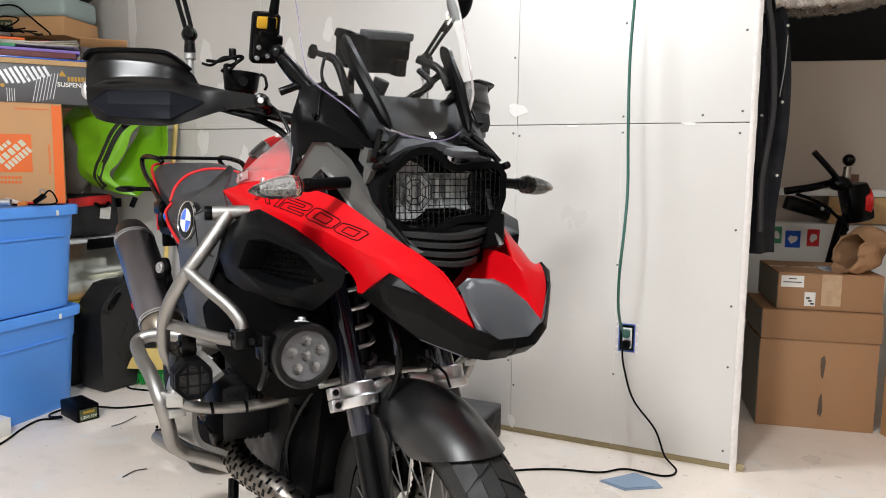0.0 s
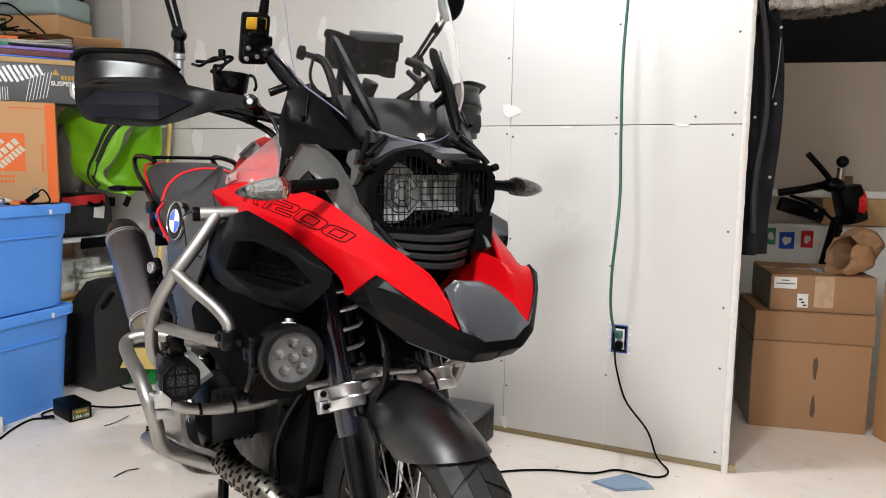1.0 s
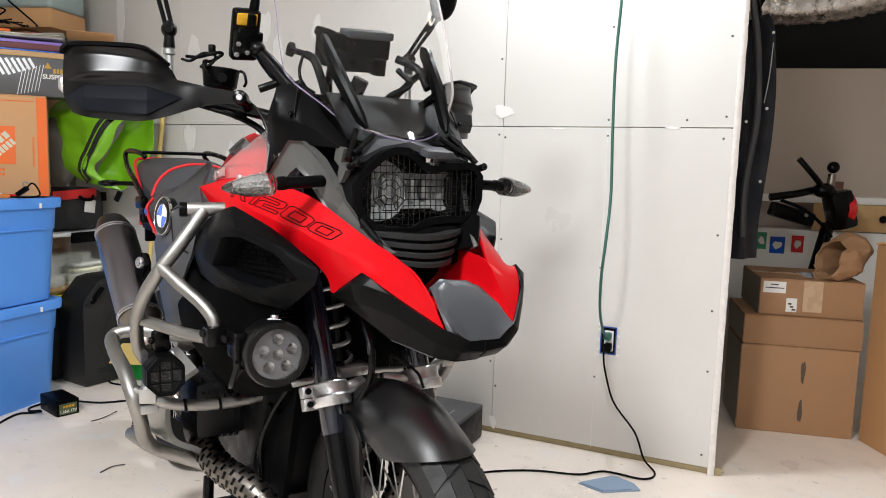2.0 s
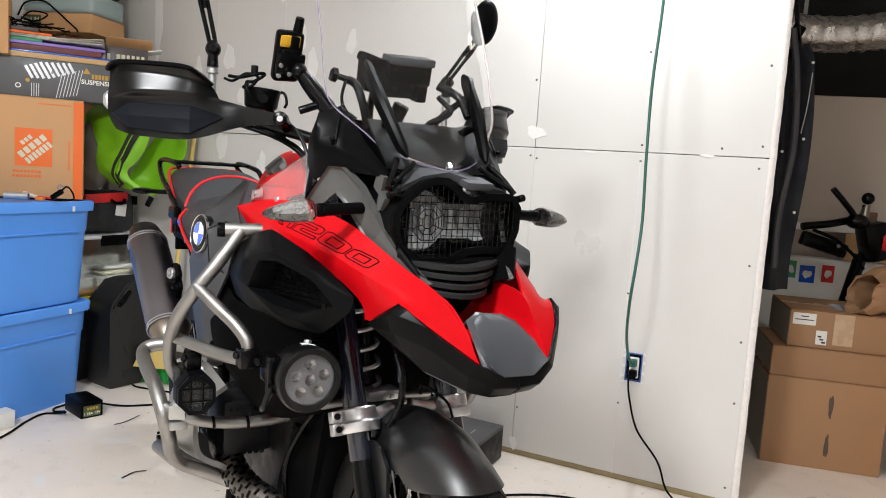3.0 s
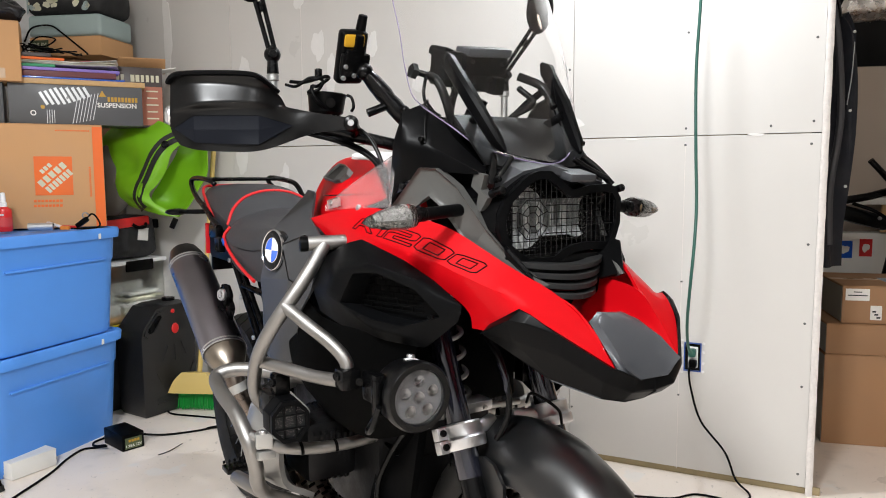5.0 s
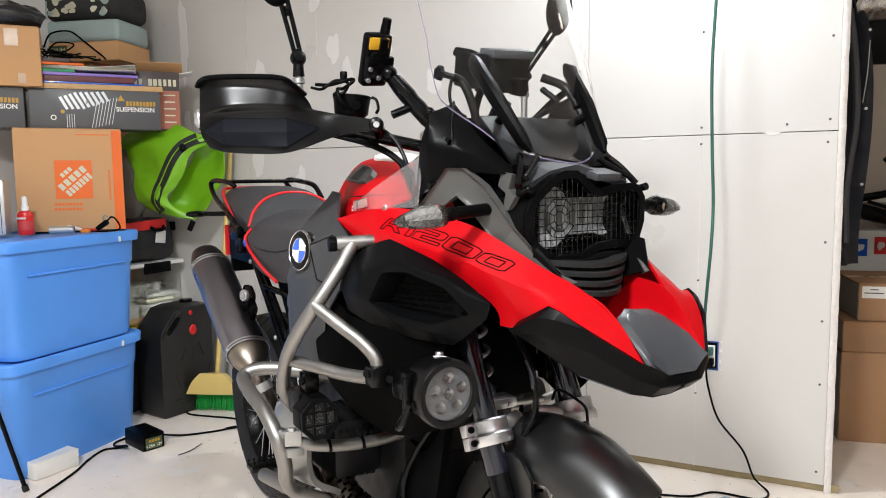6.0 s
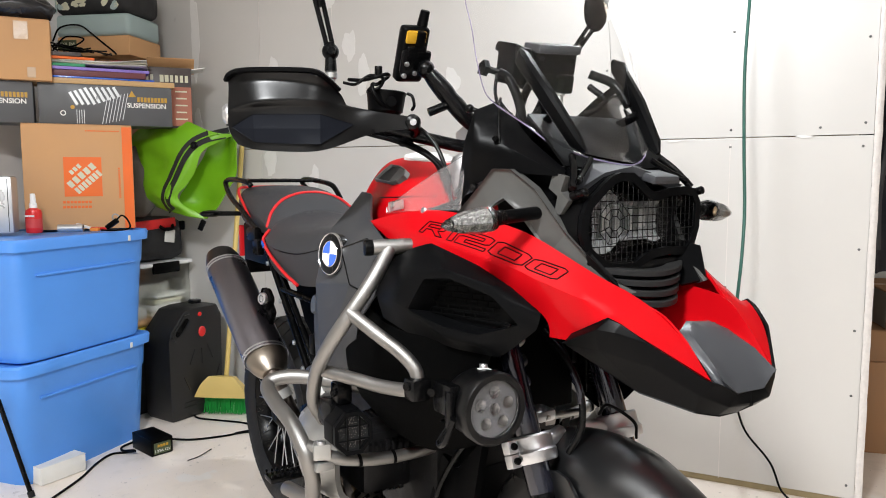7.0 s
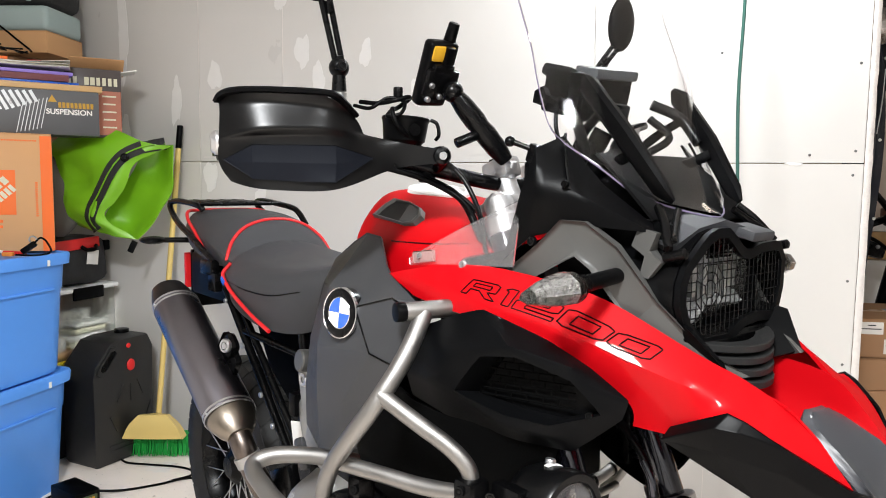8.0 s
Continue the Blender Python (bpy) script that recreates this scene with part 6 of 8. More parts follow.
part("clutch_cable", tube(BM(), [(-0.545, -0.22, 1.19), (-0.49, -0.155, 1.165), (-0.435, -0.12, 1.12), (-0.40, -0.11, 1.05)], 0.004), BLACK, bike)

# seats
def seat_rows(spec):
    out = []
    for x, zt, hw, zb, *cr in spec:
        cr = cr[0] if cr else 0.0
        out.append([(x, -hw * 0.94, zb), (x, -hw, (zt + zb) / 2), (x, -hw * 0.97, zt - 0.035), (x, -hw * 0.80, zt - 0.008 + 0.25 * cr), (x, -hw * 0.4, zt + 0.78 * cr), (x, 0, zt + 0.002 + cr), (x, hw * 0.4, zt + 0.78 * cr), (x, hw * 0.80, zt - 0.008 + 0.25 * cr), (x, hw * 0.97, zt - 0.035), (x, hw, (zt + zb) / 2), (x, hw * 0.94, zb)])
    return out


rider = part("rider_seat", loft(BM(), seat_rows([(-0.79, 1.012, 0.085, 0.95), (-0.87, 1.000, 0.115, 0.88), (-0.96, 0.985, 0.150, 0.835), (-1.08, 0.974, 0.170, 0.820), (-1.20, 0.970, 0.178, 0.83, 0.012), (-1.30, 0.972, 0.176, 0.86, 0.030), (-1.36, 0.975, 0.158, 0.90, 0.034)]), 4, 5, 0.01, True), VINYL, bike, "grey vinyl rider seat with red piping")


def arch_row(x, zt, hw, zb, k):
    """A cross-section that goes from a round arch (k = 1) to a flat top (k = 0)."""
    out = []
    for u, flat in ((-0.94, 0.0), (-1.0, 0.42), (-0.97, 0.70), (-0.80, 0.93), (-0.42, 1.0), (0, 1.01)):
        rnd = math.sqrt(max(0, 1 - u * u)) if abs(u) < 0.97 else flat * 0.35
        h = flat * (1 - k) + k * (0.12 + 0.88 * rnd if flat else 0)
        out.append((x, u * hw, zb + (zt - zb) * h))
    return out + [(q[0], -q[1], q[2]) for q in reversed(out[:-1])]


pill = part("passenger_seat", loft(BM(), [arch_row(-1.300, 0.975, 0.150, 0.945, 0.9), arch_row(-1.335, 1.010, 0.154, 0.94, 1.0), arch_row(-1.375, 1.058, 0.155, 0.94, 1.0), arch_row(-1.43, 1.074, 0.155, 0.94, 0.75), arch_row(-1.52, 1.080, 0.150, 0.945, 0.35), arch_row(-1.62, 1.080, 0.142, 0.96, 0.1), arch_row(-1.70, 1.076, 0.128, 0.975, 0.0), arch_row(-1.725, 1.050, 0.122, 0.985, 0.0)], 4, 5, 0.01, True), VINYL, bike, "grey vinyl passenger seat with red piping")
part("piping", tube(BM(), [(-1.352, -0.156, 0.960), (-1.368, -0.134, 1.005), (-1.380, -0.095, 1.040), (-1.382, -0.045, 1.058), (-1.382, 0.0, 1.062), (-1.382, 0.045, 1.058), (-1.380, 0.095, 1.040), (-1.368, 0.134, 1.005), (-1.352, 0.156, 0.960)], 0.0048), PIPING, pill)
for tag_, s in SIDES:
    part("piping", tube(BM(), spp([(-1.318, -0.160, 0.956), (-1.332, -0.174, 0.930), (-1.300, -0.180, 0.908), (-1.235, -0.183, 0.880), (-1.15, -0.181, 0.848), (-1.075, -0.175, 0.823)], s), 0.0048), PIPING, rider)
    part("piping", tube(BM(), spp([(-1.722, 0.0, 1.076), (-1.720, -0.08, 1.075), (-1.712, -0.118, 1.072), (-1.665, -0.138, 1.052), (-1.59, -0.147, 1.02), (-1.535, -0.151, 0.99), (-1.50, -0.153, 0.965)], s), 0.0048), PIPING, pill)
    part("seat_tag", bx(BM(), sp((-1.312, -0.184, 0.914), s), (0.022, 0.004, 0.012), 0.001, Matrix.Rotation(radians(35), 4, "Y")), BLUEBADGE, rider)
    part("seam", tube(BM(), spp([(-1.30, -0.1755, 0.915), (-1.20, -0.1785, 0.905), (-1.08, -0.1705, 0.905), (-0.97, -0.153, 0.925)], s), 0.0016), SATIN, rider)
# rear frame, rack and tail
part("tail_body", loft(BM(), [[(-1.15, -0.14, 0.845), (-1.15, 0, 0.885), (-1.15, 0.14, 0.845)], [(-1.40, -0.12, 0.865), (-1.40, 0, 0.895), (-1.40, 0.12, 0.865)], [(-1.74, -0.09, 0.915), (-1.74, 0, 0.925), (-1.74, 0.09, 0.915)]], 4, 4, 0.05), BLACK, bike)
bm = bx(BM(), (-1.60, 0, 0.89), (0.26, 0.22, 0.13), 0.02)
bx(bm, (-1.80, 0, 0.86), (0.02, 0.16, 0.18), 0.006)
bx(bm, (-1.70, 0, 0.96), (0.20, 0.14, 0.05), 0.015)
part("tail_unit", bm, BLACK, bike)
part("rear_reflector", bx(BM(), (-1.815, -0.085, 0.885), (0.012, 0.02, 0.11), 0.004), PIPING, bike, "red rear reflector")
part("rear_light", bx(BM(), (-1.82, 0, 0.985), (0.04, 0.10, 0.04), 0.012), PIPING, bike)
for tag_, s in SIDES:
    front = [(-1.455, -0.132, 1.040), (-1.49, -0.130, 1.070), (-1.53, -0.128, 1.086)] if s > 0 else [(-1.60, -0.118, 1.080), (-1.61, -0.124, 1.090)]
    rail = part("grab_rail", tube(BM(), spp(front + [(-1.65, -0.130, 1.097), (-1.74, -0.134, 1.102), (-1.79, -0.138, 1.098), (-1.798, -0.142, 1.085), (-1.738, -0.150, 1.054), (-1.66, -0.156, 1.028), (-1.579, -0.160, 1.006), (-1.48, -0.166, 0.975), (-1.396, -0.170, 0.951)], s), 0.0085, 14), SATIN, bike, "black steel grab rail")
    bm = bx(BM(), sp((-1.435, -0.168, 0.935), s), (0.08, 0.025, 0.04), 0.008)
    bx(bm, sp((-1.40, -0.168, 0.90), s), (0.05, 0.022, 0.05), 0.006)
    part("rail_bracket", bm, SATIN, rail)
    part("rear_signal", ball(BM(), sp((-1.78, -0.20, 0.985), s), 0.02, (1.6, 2.0, 0.6)), SATIN, bike)
    part("signal_stem", rod(BM(), sp((-1.70, -0.05, 0.985), s), sp((-1.78, -0.19, 0.985), s), 0.008), BLACK, bike)
    # subframe
    for a, b, r in (((-1.48, -0.125, 0.93), (-1.06, -0.13, 0.52), 0.011), ((-1.40, -0.13, 0.91), (-1.02, -0.13, 0.56), 0.009), ((-1.30, -0.13, 0.78), (-0.98, -0.13, 0.775), 0.009), ((-1.0, -0.13, 0.84), (-0.92, -0.14, 0.5), 0.012)):
        part("subframe_tube", rod(BM(), sp(a, s), sp(b, s), r, n=12), SATIN, bike)
    for t in (0.2, 0.45, 0.7, 0.85):
        q = Vector(sp((-1.48, -0.14, 0.93), s)).lerp(Vector(sp((-1.06, -0.145, 0.52), s)), t)
        bolt(q, (0, s, 0), 0.007)
for k, y in enumerate((-0.085, -0.045, 0, 0.045, 0.085)):
    part("rack_slat", rod(BM(), (-1.60, y, 1.098), (-1.86, y, 1.100), 0.0045, n=8), SATIN, bike)
for x in (-1.60, -1.74, -1.86):
    part("rack_bar", rod(BM(), (x, -0.125, 1.097), (x, 0.125, 1.097), 0.0058, n=10), SATIN, bike)
part("inner_fender", plate(BM(), [(-1.46, 0.91), (-0.99, 0.88), (-0.90, 0.62), (-0.92, 0.46), (-1.06, 0.46), (-1.14, 0.58), (-1.30, 0.68)], 0.014, Matrix(((1, 0, 0, 0), (0, 0, -1, -0.05), (0, 1, 0, 0), (0, 0, 0, 1)))), DEEP, bike, "black inner fender above the rear wheel")
# silencer
m0, m1 = Vector((-1.108, -0.240, 0.598)), Vector((-1.545, -0.236, 0.858))
ax = (m1 - m0).normalized()
L = (m1 - m0).length
M_ = aim(m0, ax, (0, 1, 0)) @ Matrix.Diagonal((0.92, 1.12, 1, 1))
sil = part("silencer", lathe(BM(), [(0.052, 0.045), (0.0545, 0.05), (0.0545, L - 0.055), (0.052, L - 0.05), (0, L - 0.05), (0, 0.045)], M_, 40), TITAN, bike, "dark titanium silencer with a bright end cap")
part("end_cap", lathe(BM(), [(0, -0.02), (0.026, -0.02), (0.040, 0.0), (0.051, 0.03), (0.052, 0.047), (0, 0.047)], M_, 40), TITANCAP, sil, "straw-tinted titanium cap")
part("tail_cap", lathe(BM(), [(0, L - 0.01), (0.028, L - 0.01), (0.032, L + 0.012), (0.040, L + 0.012), (0.048, L - 0.02), (0.0525, L - 0.05), (0, L - 0.052)], M_, 40), TITANDARK, sil, "dark titanium tail cap")
for z in (0.050, L - 0.060):
    for dz in (-0.0055, 0.0055):
        part("strap", lathe(BM(), [(0.0546, z + dz - 0.0026), (0.0556, z + dz - 0.0026), (0.0558, z + dz), (0.0556, z + dz + 0.0026), (0.0546, z + dz + 0.0026)], M_, 40, True), ALU, sil, "thin bright strap")
    for a in (2.6, 3.4, 4.2, 5.0):
        q = M_ @ Vector((0.0552 * math.cos(a), 0.0552 * math.sin(a), z))
        part("strap_rivet", lathe(BM(), [(0, 0.0018), (0.002, 0.0016), (0.003, 0), (0.003, -0.002)], aim(q, q - (M_ @ Vector((0, 0, z)))), 10), ALU, sil)
bm = BM()
for k in range(9):
    bx(bm, M_ @ Vector((-0.0553 * math.cos(0.35), -0.0553 * math.sin(0.35), 0.13 + k * 0.013)), (0.003, 0.0014, 0.008), 0, aim((0, 0, 0), ax, (0, 1, 0)))
part("fine_print", bm, GREY, sil, kind="stuff")
bm = bx(BM(), (-1.235, -0.205, 0.735), (0.10, 0.010, 0.09), 0.012, Matrix.Rotation(radians(40), 4, "Y"))
bx(bm, (-1.205, -0.21, 0.77), (0.05, 0.025, 0.05), 0.012, Matrix.Rotation(radians(40), 4, "Y"))
part("silencer_bracket", bm, SATIN, sil)
bolt((-1.195, -0.226, 0.775), (0.3, -1, 0.1), 0.017, sil, ALU, 0.008)
elbow = part("exhaust_elbow", tube(BM(), [(-1.122, -0.240, 0.606), (-1.085, -0.236, 0.565), (-1.07, -0.220, 0.510), (-1.05, -0.19, 0.44), (-0.98, -0.15, 0.37), (-0.86, -0.12, 0.30)], 0.027, 20), ELBOW, bike, "heat-stained exhaust pipe")
part("elbow_clamp", lathe(BM(), [(0.027, -0.012), (0.0305, -0.012), (0.0305, 0.012), (0.027, 0.012)], aim((-1.076, -0.228, 0.535), (0.3, 0.3, -0.9)), 24, True), CASTING, elbow)

# engine and lower parts
bm = bx(BM(), (-0.66, 0, 0.48), (0.46, 0.30, 0.36), 0.04)
bx(bm, (-0.95, 0, 0.50), (0.30, 0.20, 0.28), 0.03)
bx(bm, (-0.48, 0, 0.42), (0.12, 0.24, 0.20), 0.03)
part("engine_block", bm, DARKMETAL, bike)
for tag_, s in SIDES:
    cyl = part("cylinder", bx(BM(), sp((-0.60, -0.20, 0.53), s), (0.14, 0.12, 0.13), 0.02), DARKMETAL, bike)
    for k in range(7):
        part("cooling_fin", bx(BM(), sp((-0.60, -0.165 - k * 0.013, 0.53), s), (0.15 - 0.004 * k, 0.006, 0.12), 0.006, Matrix.Rotation(radians(12), 4, "Y"), 1), DARKMETAL, cyl)
    rows = [[(-0.72, -0.255, 0.635), (-0.62, -0.268, 0.655), (-0.52, -0.26, 0.635)], [(-0.725, -0.315, 0.59), (-0.62, -0.345, 0.60), (-0.515, -0.32, 0.59)], [(-0.72, -0.315, 0.50), (-0.62, -0.345, 0.49), (-0.515, -0.32, 0.49)], [(-0.71, -0.25, 0.44), (-0.62, -0.262, 0.425), (-0.52, -0.255, 0.44)]]
    head = part("cylinder_head", loft(BM(), side_rows(rows, s), 5, 5, 0.012, s > 0), CASTING, bike, "silver cylinder head cover")
    for x, z in ((-0.70, 0.60), (-0.54, 0.60), (-0.62, 0.645)):
        bolt(sp((x, -0.315 if z < 0.64 else -0.285, z), s), (0, s, 0.3), 0.009, head)
    bm = bx(BM(), sp((-0.70, -0.24, 0.70), s), (0.10, 0.05, 0.12), 0.02, Matrix.Rotation(radians(20), 4, "Y"))
    bx(bm, sp((-0.842, -0.19, 0.745), s), (0.060, 0.045, 0.10), 0.016, Matrix.Rotation(radians(-12), 4, "Y"))
    bx(bm, sp((-0.865, -0.18, 0.655), s), (0.050, 0.040, 0.13), 0.014, Matrix.Rotation(radians(-16), 4, "Y"))
    body = part("throttle_body", bm, CASTING, bike, "grey cast throttle body")
    part("throttle_cap", lathe(BM(), [(0, 0.012), (0.020, 0.012), (0.0225, 0.009), (0.0225, -0.02), (0.018, -0.045), (0, -0.045)], aim(sp((-0.827, -0.222, 0.812), s), (-0.1, s, 0.15)), 26), STRUT, body, "round grey cap")
    part("lug_hole", lathe(BM(), [(0.007, 0.002), (0.013, 0.003), (0.015, 0.0), (0.015, -0.01), (0.007, -0.01)], aim(sp((-0.846, -0.2135, 0.768), s), (0, s, 0)), 20, True), ALU, body)
    part("sensor_plug", bx(BM(), sp((-0.905, -0.195, 0.70), s), (0.028, 0.03, 0.05), 0.006), BLACK, body)
    part("linkage_arm", bx(BM(), sp((-0.721, -0.285, 0.668), s), (0.034, 0.012, 0.06), 0.008, Matrix.Rotation(radians(-25), 4, "Y")), GREY, body)
    bm = bx(BM(), sp((-1.0, -0.16, 0.42), s), (0.10, 0.03, 0.20), 0.01, Matrix.Rotation(radians(-25), 4, "Y"))
    bx(bm, sp((-0.93, -0.17, 0.34), s), (0.16, 0.025, 0.05), 0.008)
    part("peg_bracket", bm, SATIN, bike)
    peg = part("foot_peg", bx(BM(), sp((-1.00, -0.245, 0.345), s), (0.05, 0.10, 0.014), 0.004), SATIN, bike, "toothed steel foot peg")
    bm = BM()
    for k in range(7):
        for e in (-1, 1):
            bx(bm, sp((-1.00 + e * 0.023, -0.205 - k * 0.014, 0.357), s), (0.004, 0.007, 0.008), 0.001, seg=1)
    part("peg_tooth", bm, SATIN, peg, kind="stuff")
    bm = bx(BM(), sp((-0.50, -0.20, 0.66), s), (0.06, 0.03, 0.03), 0.008)
    rod(bm, sp((-0.47, -0.22, 0.70), s), sp((-0.47, -0.25, 0.70), s), 0.016, bev=0.003)
    part("hose_clip", bm, CASTING, bike)
    # header pipe with a slotted shield
    hp = [(-0.600, -0.235, 0.470), (-0.545, -0.225, 0.425), (-0.480, -0.215, 0.410), (-0.420, -0.195, 0.400), (-0.365, -0.170, 0.375), (-0.35, -0.14, 0.30), (-0.42, -0.10, 0.21)]
    hd = part("header_pipe", tube(BM(), spp(hp, s), 0.0205, 18), HEADER, bike, "heat-stained exhaust header")
    pts = crom(spp(hp, s), 14)[4:74]
    part("heat_shield", sweep(BM(), pts, 0.0300, 18), SHIELD, hd)
    bm = BM()
    for i in range(2, len(pts) - 2, 3):
        dd = (pts[i + 1] - pts[i - 1]).normalized()
        mm = aim(pts[i], dd)
        for k in range(7):
            a = 2 * math.pi * (k + 0.5 * ((i // 3) % 2)) / 7
            bx(bm, mm @ Vector((0.0302 * math.cos(a), 0.0302 * math.sin(a), 0)), (0.0022, 0.015, 0.0060), 0, mm.to_3x3().to_4x4() @ Matrix.Rotation(a, 4, "Z"))
    part("shield_slot", bm, SATIN, hd, kind="stuff")
# sump guard, stand and hoses
rows = [[(-0.40, -0.13, 0.36), (-0.385, 0, 0.355), (-0.40, 0.13, 0.36)], [(-0.50, -0.15, 0.24), (-0.485, 0, 0.23), (-0.50, 0.15, 0.24)], [(-0.80, -0.14, 0.19), (-0.80, 0, 0.185), (-0.80, 0.14, 0.19)]]
part("sump_guard", loft(BM(), rows, 5, 5, 0.004), DARKMETAL, bike)
for tag_, s in SIDES:
    rows = [[(-0.44, -0.115, 0.56), (-0.40, -0.10, 0.54), (-0.33, -0.09, 0.62)], [(-0.47, -0.135, 0.42), (-0.42, -0.12, 0.40), (-0.36, -0.10, 0.46)], [(-0.46, -0.14, 0.32), (-0.42, -0.13, 0.30), (-0.38, -0.11, 0.34)]]
    fr = part("front_frame", loft(BM(), side_rows(rows, s), 4, 4, 0.02, s < 0), MATTE, bike)
    for q in ((-0.40, -0.118, 0.50), (-0.43, -0.135, 0.40), (-0.37, -0.105, 0.56)):
        bolt(sp(q, s), (0.5, s, 0), 0.009, fr)
    part("oil_line", tube(BM(), spp([(-0.36, -0.11, 0.62), (-0.40, -0.135, 0.55), (-0.43, -0.15, 0.47), (-0.42, -0.15, 0.38)], s), 0.006), SATIN, bike)
    part("stand_leg", rod(BM(), sp((-0.80, -0.15, 0.26), s), sp((-0.72, -0.19, 0.008), s), 0.014, n=14), SATIN, bike)
    part("stand_foot", bx(BM(), sp((-0.72, -0.19, 0.008), s), (0.10, 0.04, 0.016), 0.004), SATIN, bike)
bm = tube(BM(), [(-0.90, -0.145, 0.46), (-0.905, -0.155, 0.56), (-0.90, -0.15, 0.65)], 0.012)
bx(bm, (-0.885, -0.165, 0.60), (0.03, 0.03, 0.06), 0.006)
part("rear_hose", bm, BLACK, bike)
part("white_label", bx(BM(), (-0.985, -0.150, 0.585), (0.05, 0.003, 0.09), 0.001, Matrix.Rotation(radians(-12), 4, "Y")), WHITE, bike, "small white label")
bm = tube(BM(), [(-0.95, 0.08, 0.45), (-1.2, 0.10, 0.39), (-1.5, 0.11, 0.33)], 0.045, 16)
ball(bm, (-1.56, 0.10, 0.318), 0.075, (1, 0.7, 1))
part("swing_arm", bm, DARKMETAL, bike)

# ---- things round the motorcycle ----
CARD = mat("kraft_cardboard", (0.36, 0.198, 0.100), 0.75, var=0.10, scale=7, bump=0.15, bscale=260, rand=0.08)
CARD2 = mat("pale_cardboard", (0.56, 0.31, 0.140), 0.72, var=0.08, scale=6, bump=0.12, bscale=260)
TAPE = mat("parcel_tape", (0.50, 0.34, 0.21), 0.3, var=0.08, scale=20, bump=0.05)
ORANGE = mat("orange_print", (0.80, 0.15, 0.02), 0.6, var=0.06, bump=0.08, bscale=260)
BLUETUB = mat("blue_tote_plastic", (0.088, 0.30, 0.82), 0.38, var=0.06, scale=6, bump=0.12, bscale=420, rvar=0.06)
PAPER = mat("white_paper", (0.76, 0.75, 0.72), 0.6, var=0.05, scale=12)
GREEN = mat("lime_dry_bag", (0.17, 0.42, 0.012), 0.36, var=0.10, scale=9, bump=0.2, bscale=120, rvar=0.08)
BRISTLE = mat("green_bristle", (0.01, 0.33, 0.05), 0.5, var=0.3, scale=60, bump=0.1)
STRAW = mat("yellow_broom_plastic", (0.68, 0.50, 0.16), 0.42, var=0.08)
BOXGREY = mat("grey_printed_box", (0.075, 0.076, 0.08), 0.42, var=0.06, scale=10, bump=0.03)
CANVAS = mat("black_canvas", (0.014, 0.014, 0.015), 0.7, var=0.3, scale=20, bump=0.5, bscale=500)
NAVY = mat("navy_cloth", (0.0045, 0.0055, 0.010), 0.85, var=0.4, scale=12, bump=0.5, bscale=300)
HAZE = mat("frosted_bin_plastic", (0.60, 0.60, 0.56), 0.35, var=0.12, scale=7, bump=0.1)
TEAL = mat("pale_teal_foam", (0.33, 0.41, 0.40), 0.7, var=0.08, scale=10)
WOOD = mat("pine_board", (0.50, 0.31, 0.13), 0.5, var=0.2, scale=18, bump=0.15, bscale=90)
GREENPRINT = mat("olive_label_print", (0.055, 0.075, 0.03), 0.5, var=0.1)
REDPLASTIC = mat("red_plastic", (0.62, 0.015, 0.015), 0.35, var=0.06)
PURPLE = mat("violet_folder", (0.25, 0.17, 0.55), 0.5, var=0.1)
MAROON = mat("maroon_cover", (0.12, 0.025, 0.03), 0.5, var=0.15)
DARKGREEN = mat("green_folder", (0.03, 0.26, 0.12), 0.5, var=0.1)
BLUECLOTH = mat("blue_shop_towel", (0.28, 0.37, 0.50), 0.85, var=0.08, scale=30, bump=0.4, bscale=400)
CORDGREEN = mat("green_cord", (0.02, 0.10, 0.075), 0.45, var=0.1)
BOXBLUE = mat("blue_outlet_box", (0.015, 0.07, 0.32), 0.45, var=0.15)
WORNPAPER = mat("yellowed_paper", (0.62, 0.55, 0.42), 0.6, var=0.08, scale=12)
COFFEE = mat("brown_photo_box", (0.045, 0.030, 0.026), 0.45, var=0.3, scale=14)
COPPER = mat("copper_print", (0.36, 0.12, 0.07), 0.5, var=0.25, scale=18)
SILVER = mat("silver_case", (0.52, 0.53, 0.54), 0.36, 0.7, var=0.06)
SPEAKER = mat("grey_speaker_shell", (0.075, 0.075, 0.08), 0.55, var=0.08, bump=0.2, bscale=500)
CREAM = mat("cream_print", (0.62, 0.60, 0.45), 0.8, var=0.15)
# brown card made paler and greyer to imitate light on the left faces
LITSIDE = mat("lit_card_face", (0.42, 0.41, 0.36), 0.75, var=0.08, scale=8, bump=0.1)


def T(x, y, z=0.0, deg=0.0):
    return Matrix.Translation((x, y, z)) @ Matrix.Rotation(radians(deg), 4, "Z")


def writing(text, size, m, material, parent, name="printed_word", bold=0.0):
    """Flat lettering in the built-in font, centred on m, lying in its xy plane."""
    cu = bpy.data.curves.new(name, "FONT")
    cu.body, cu.size, cu.align_x, cu.align_y, cu.extrude, cu.offset = text, size, "CENTER", "CENTER", 0.0003, bold
    tmp = bpy.data.objects.new(name, cu)
    me = bpy.data.meshes.new_from_object(tmp)
    bpy.data.objects.remove(tmp)
    bpy.data.curves.remove(cu)
    me.materials.append(material)
    ob = new(name, me)
    ob.parent = parent
    ob.matrix_basis = m
    return ob


FRONT = Matrix(((1, 0, 0, 0), (0, 0, -1, 0), (0, 1, 0, 0), (0, 0, 0, 1)))  # xy plane turned to face -y


def front_at(x, y, z):
    return Matrix.Translation((x, y, z)) @ FRONT


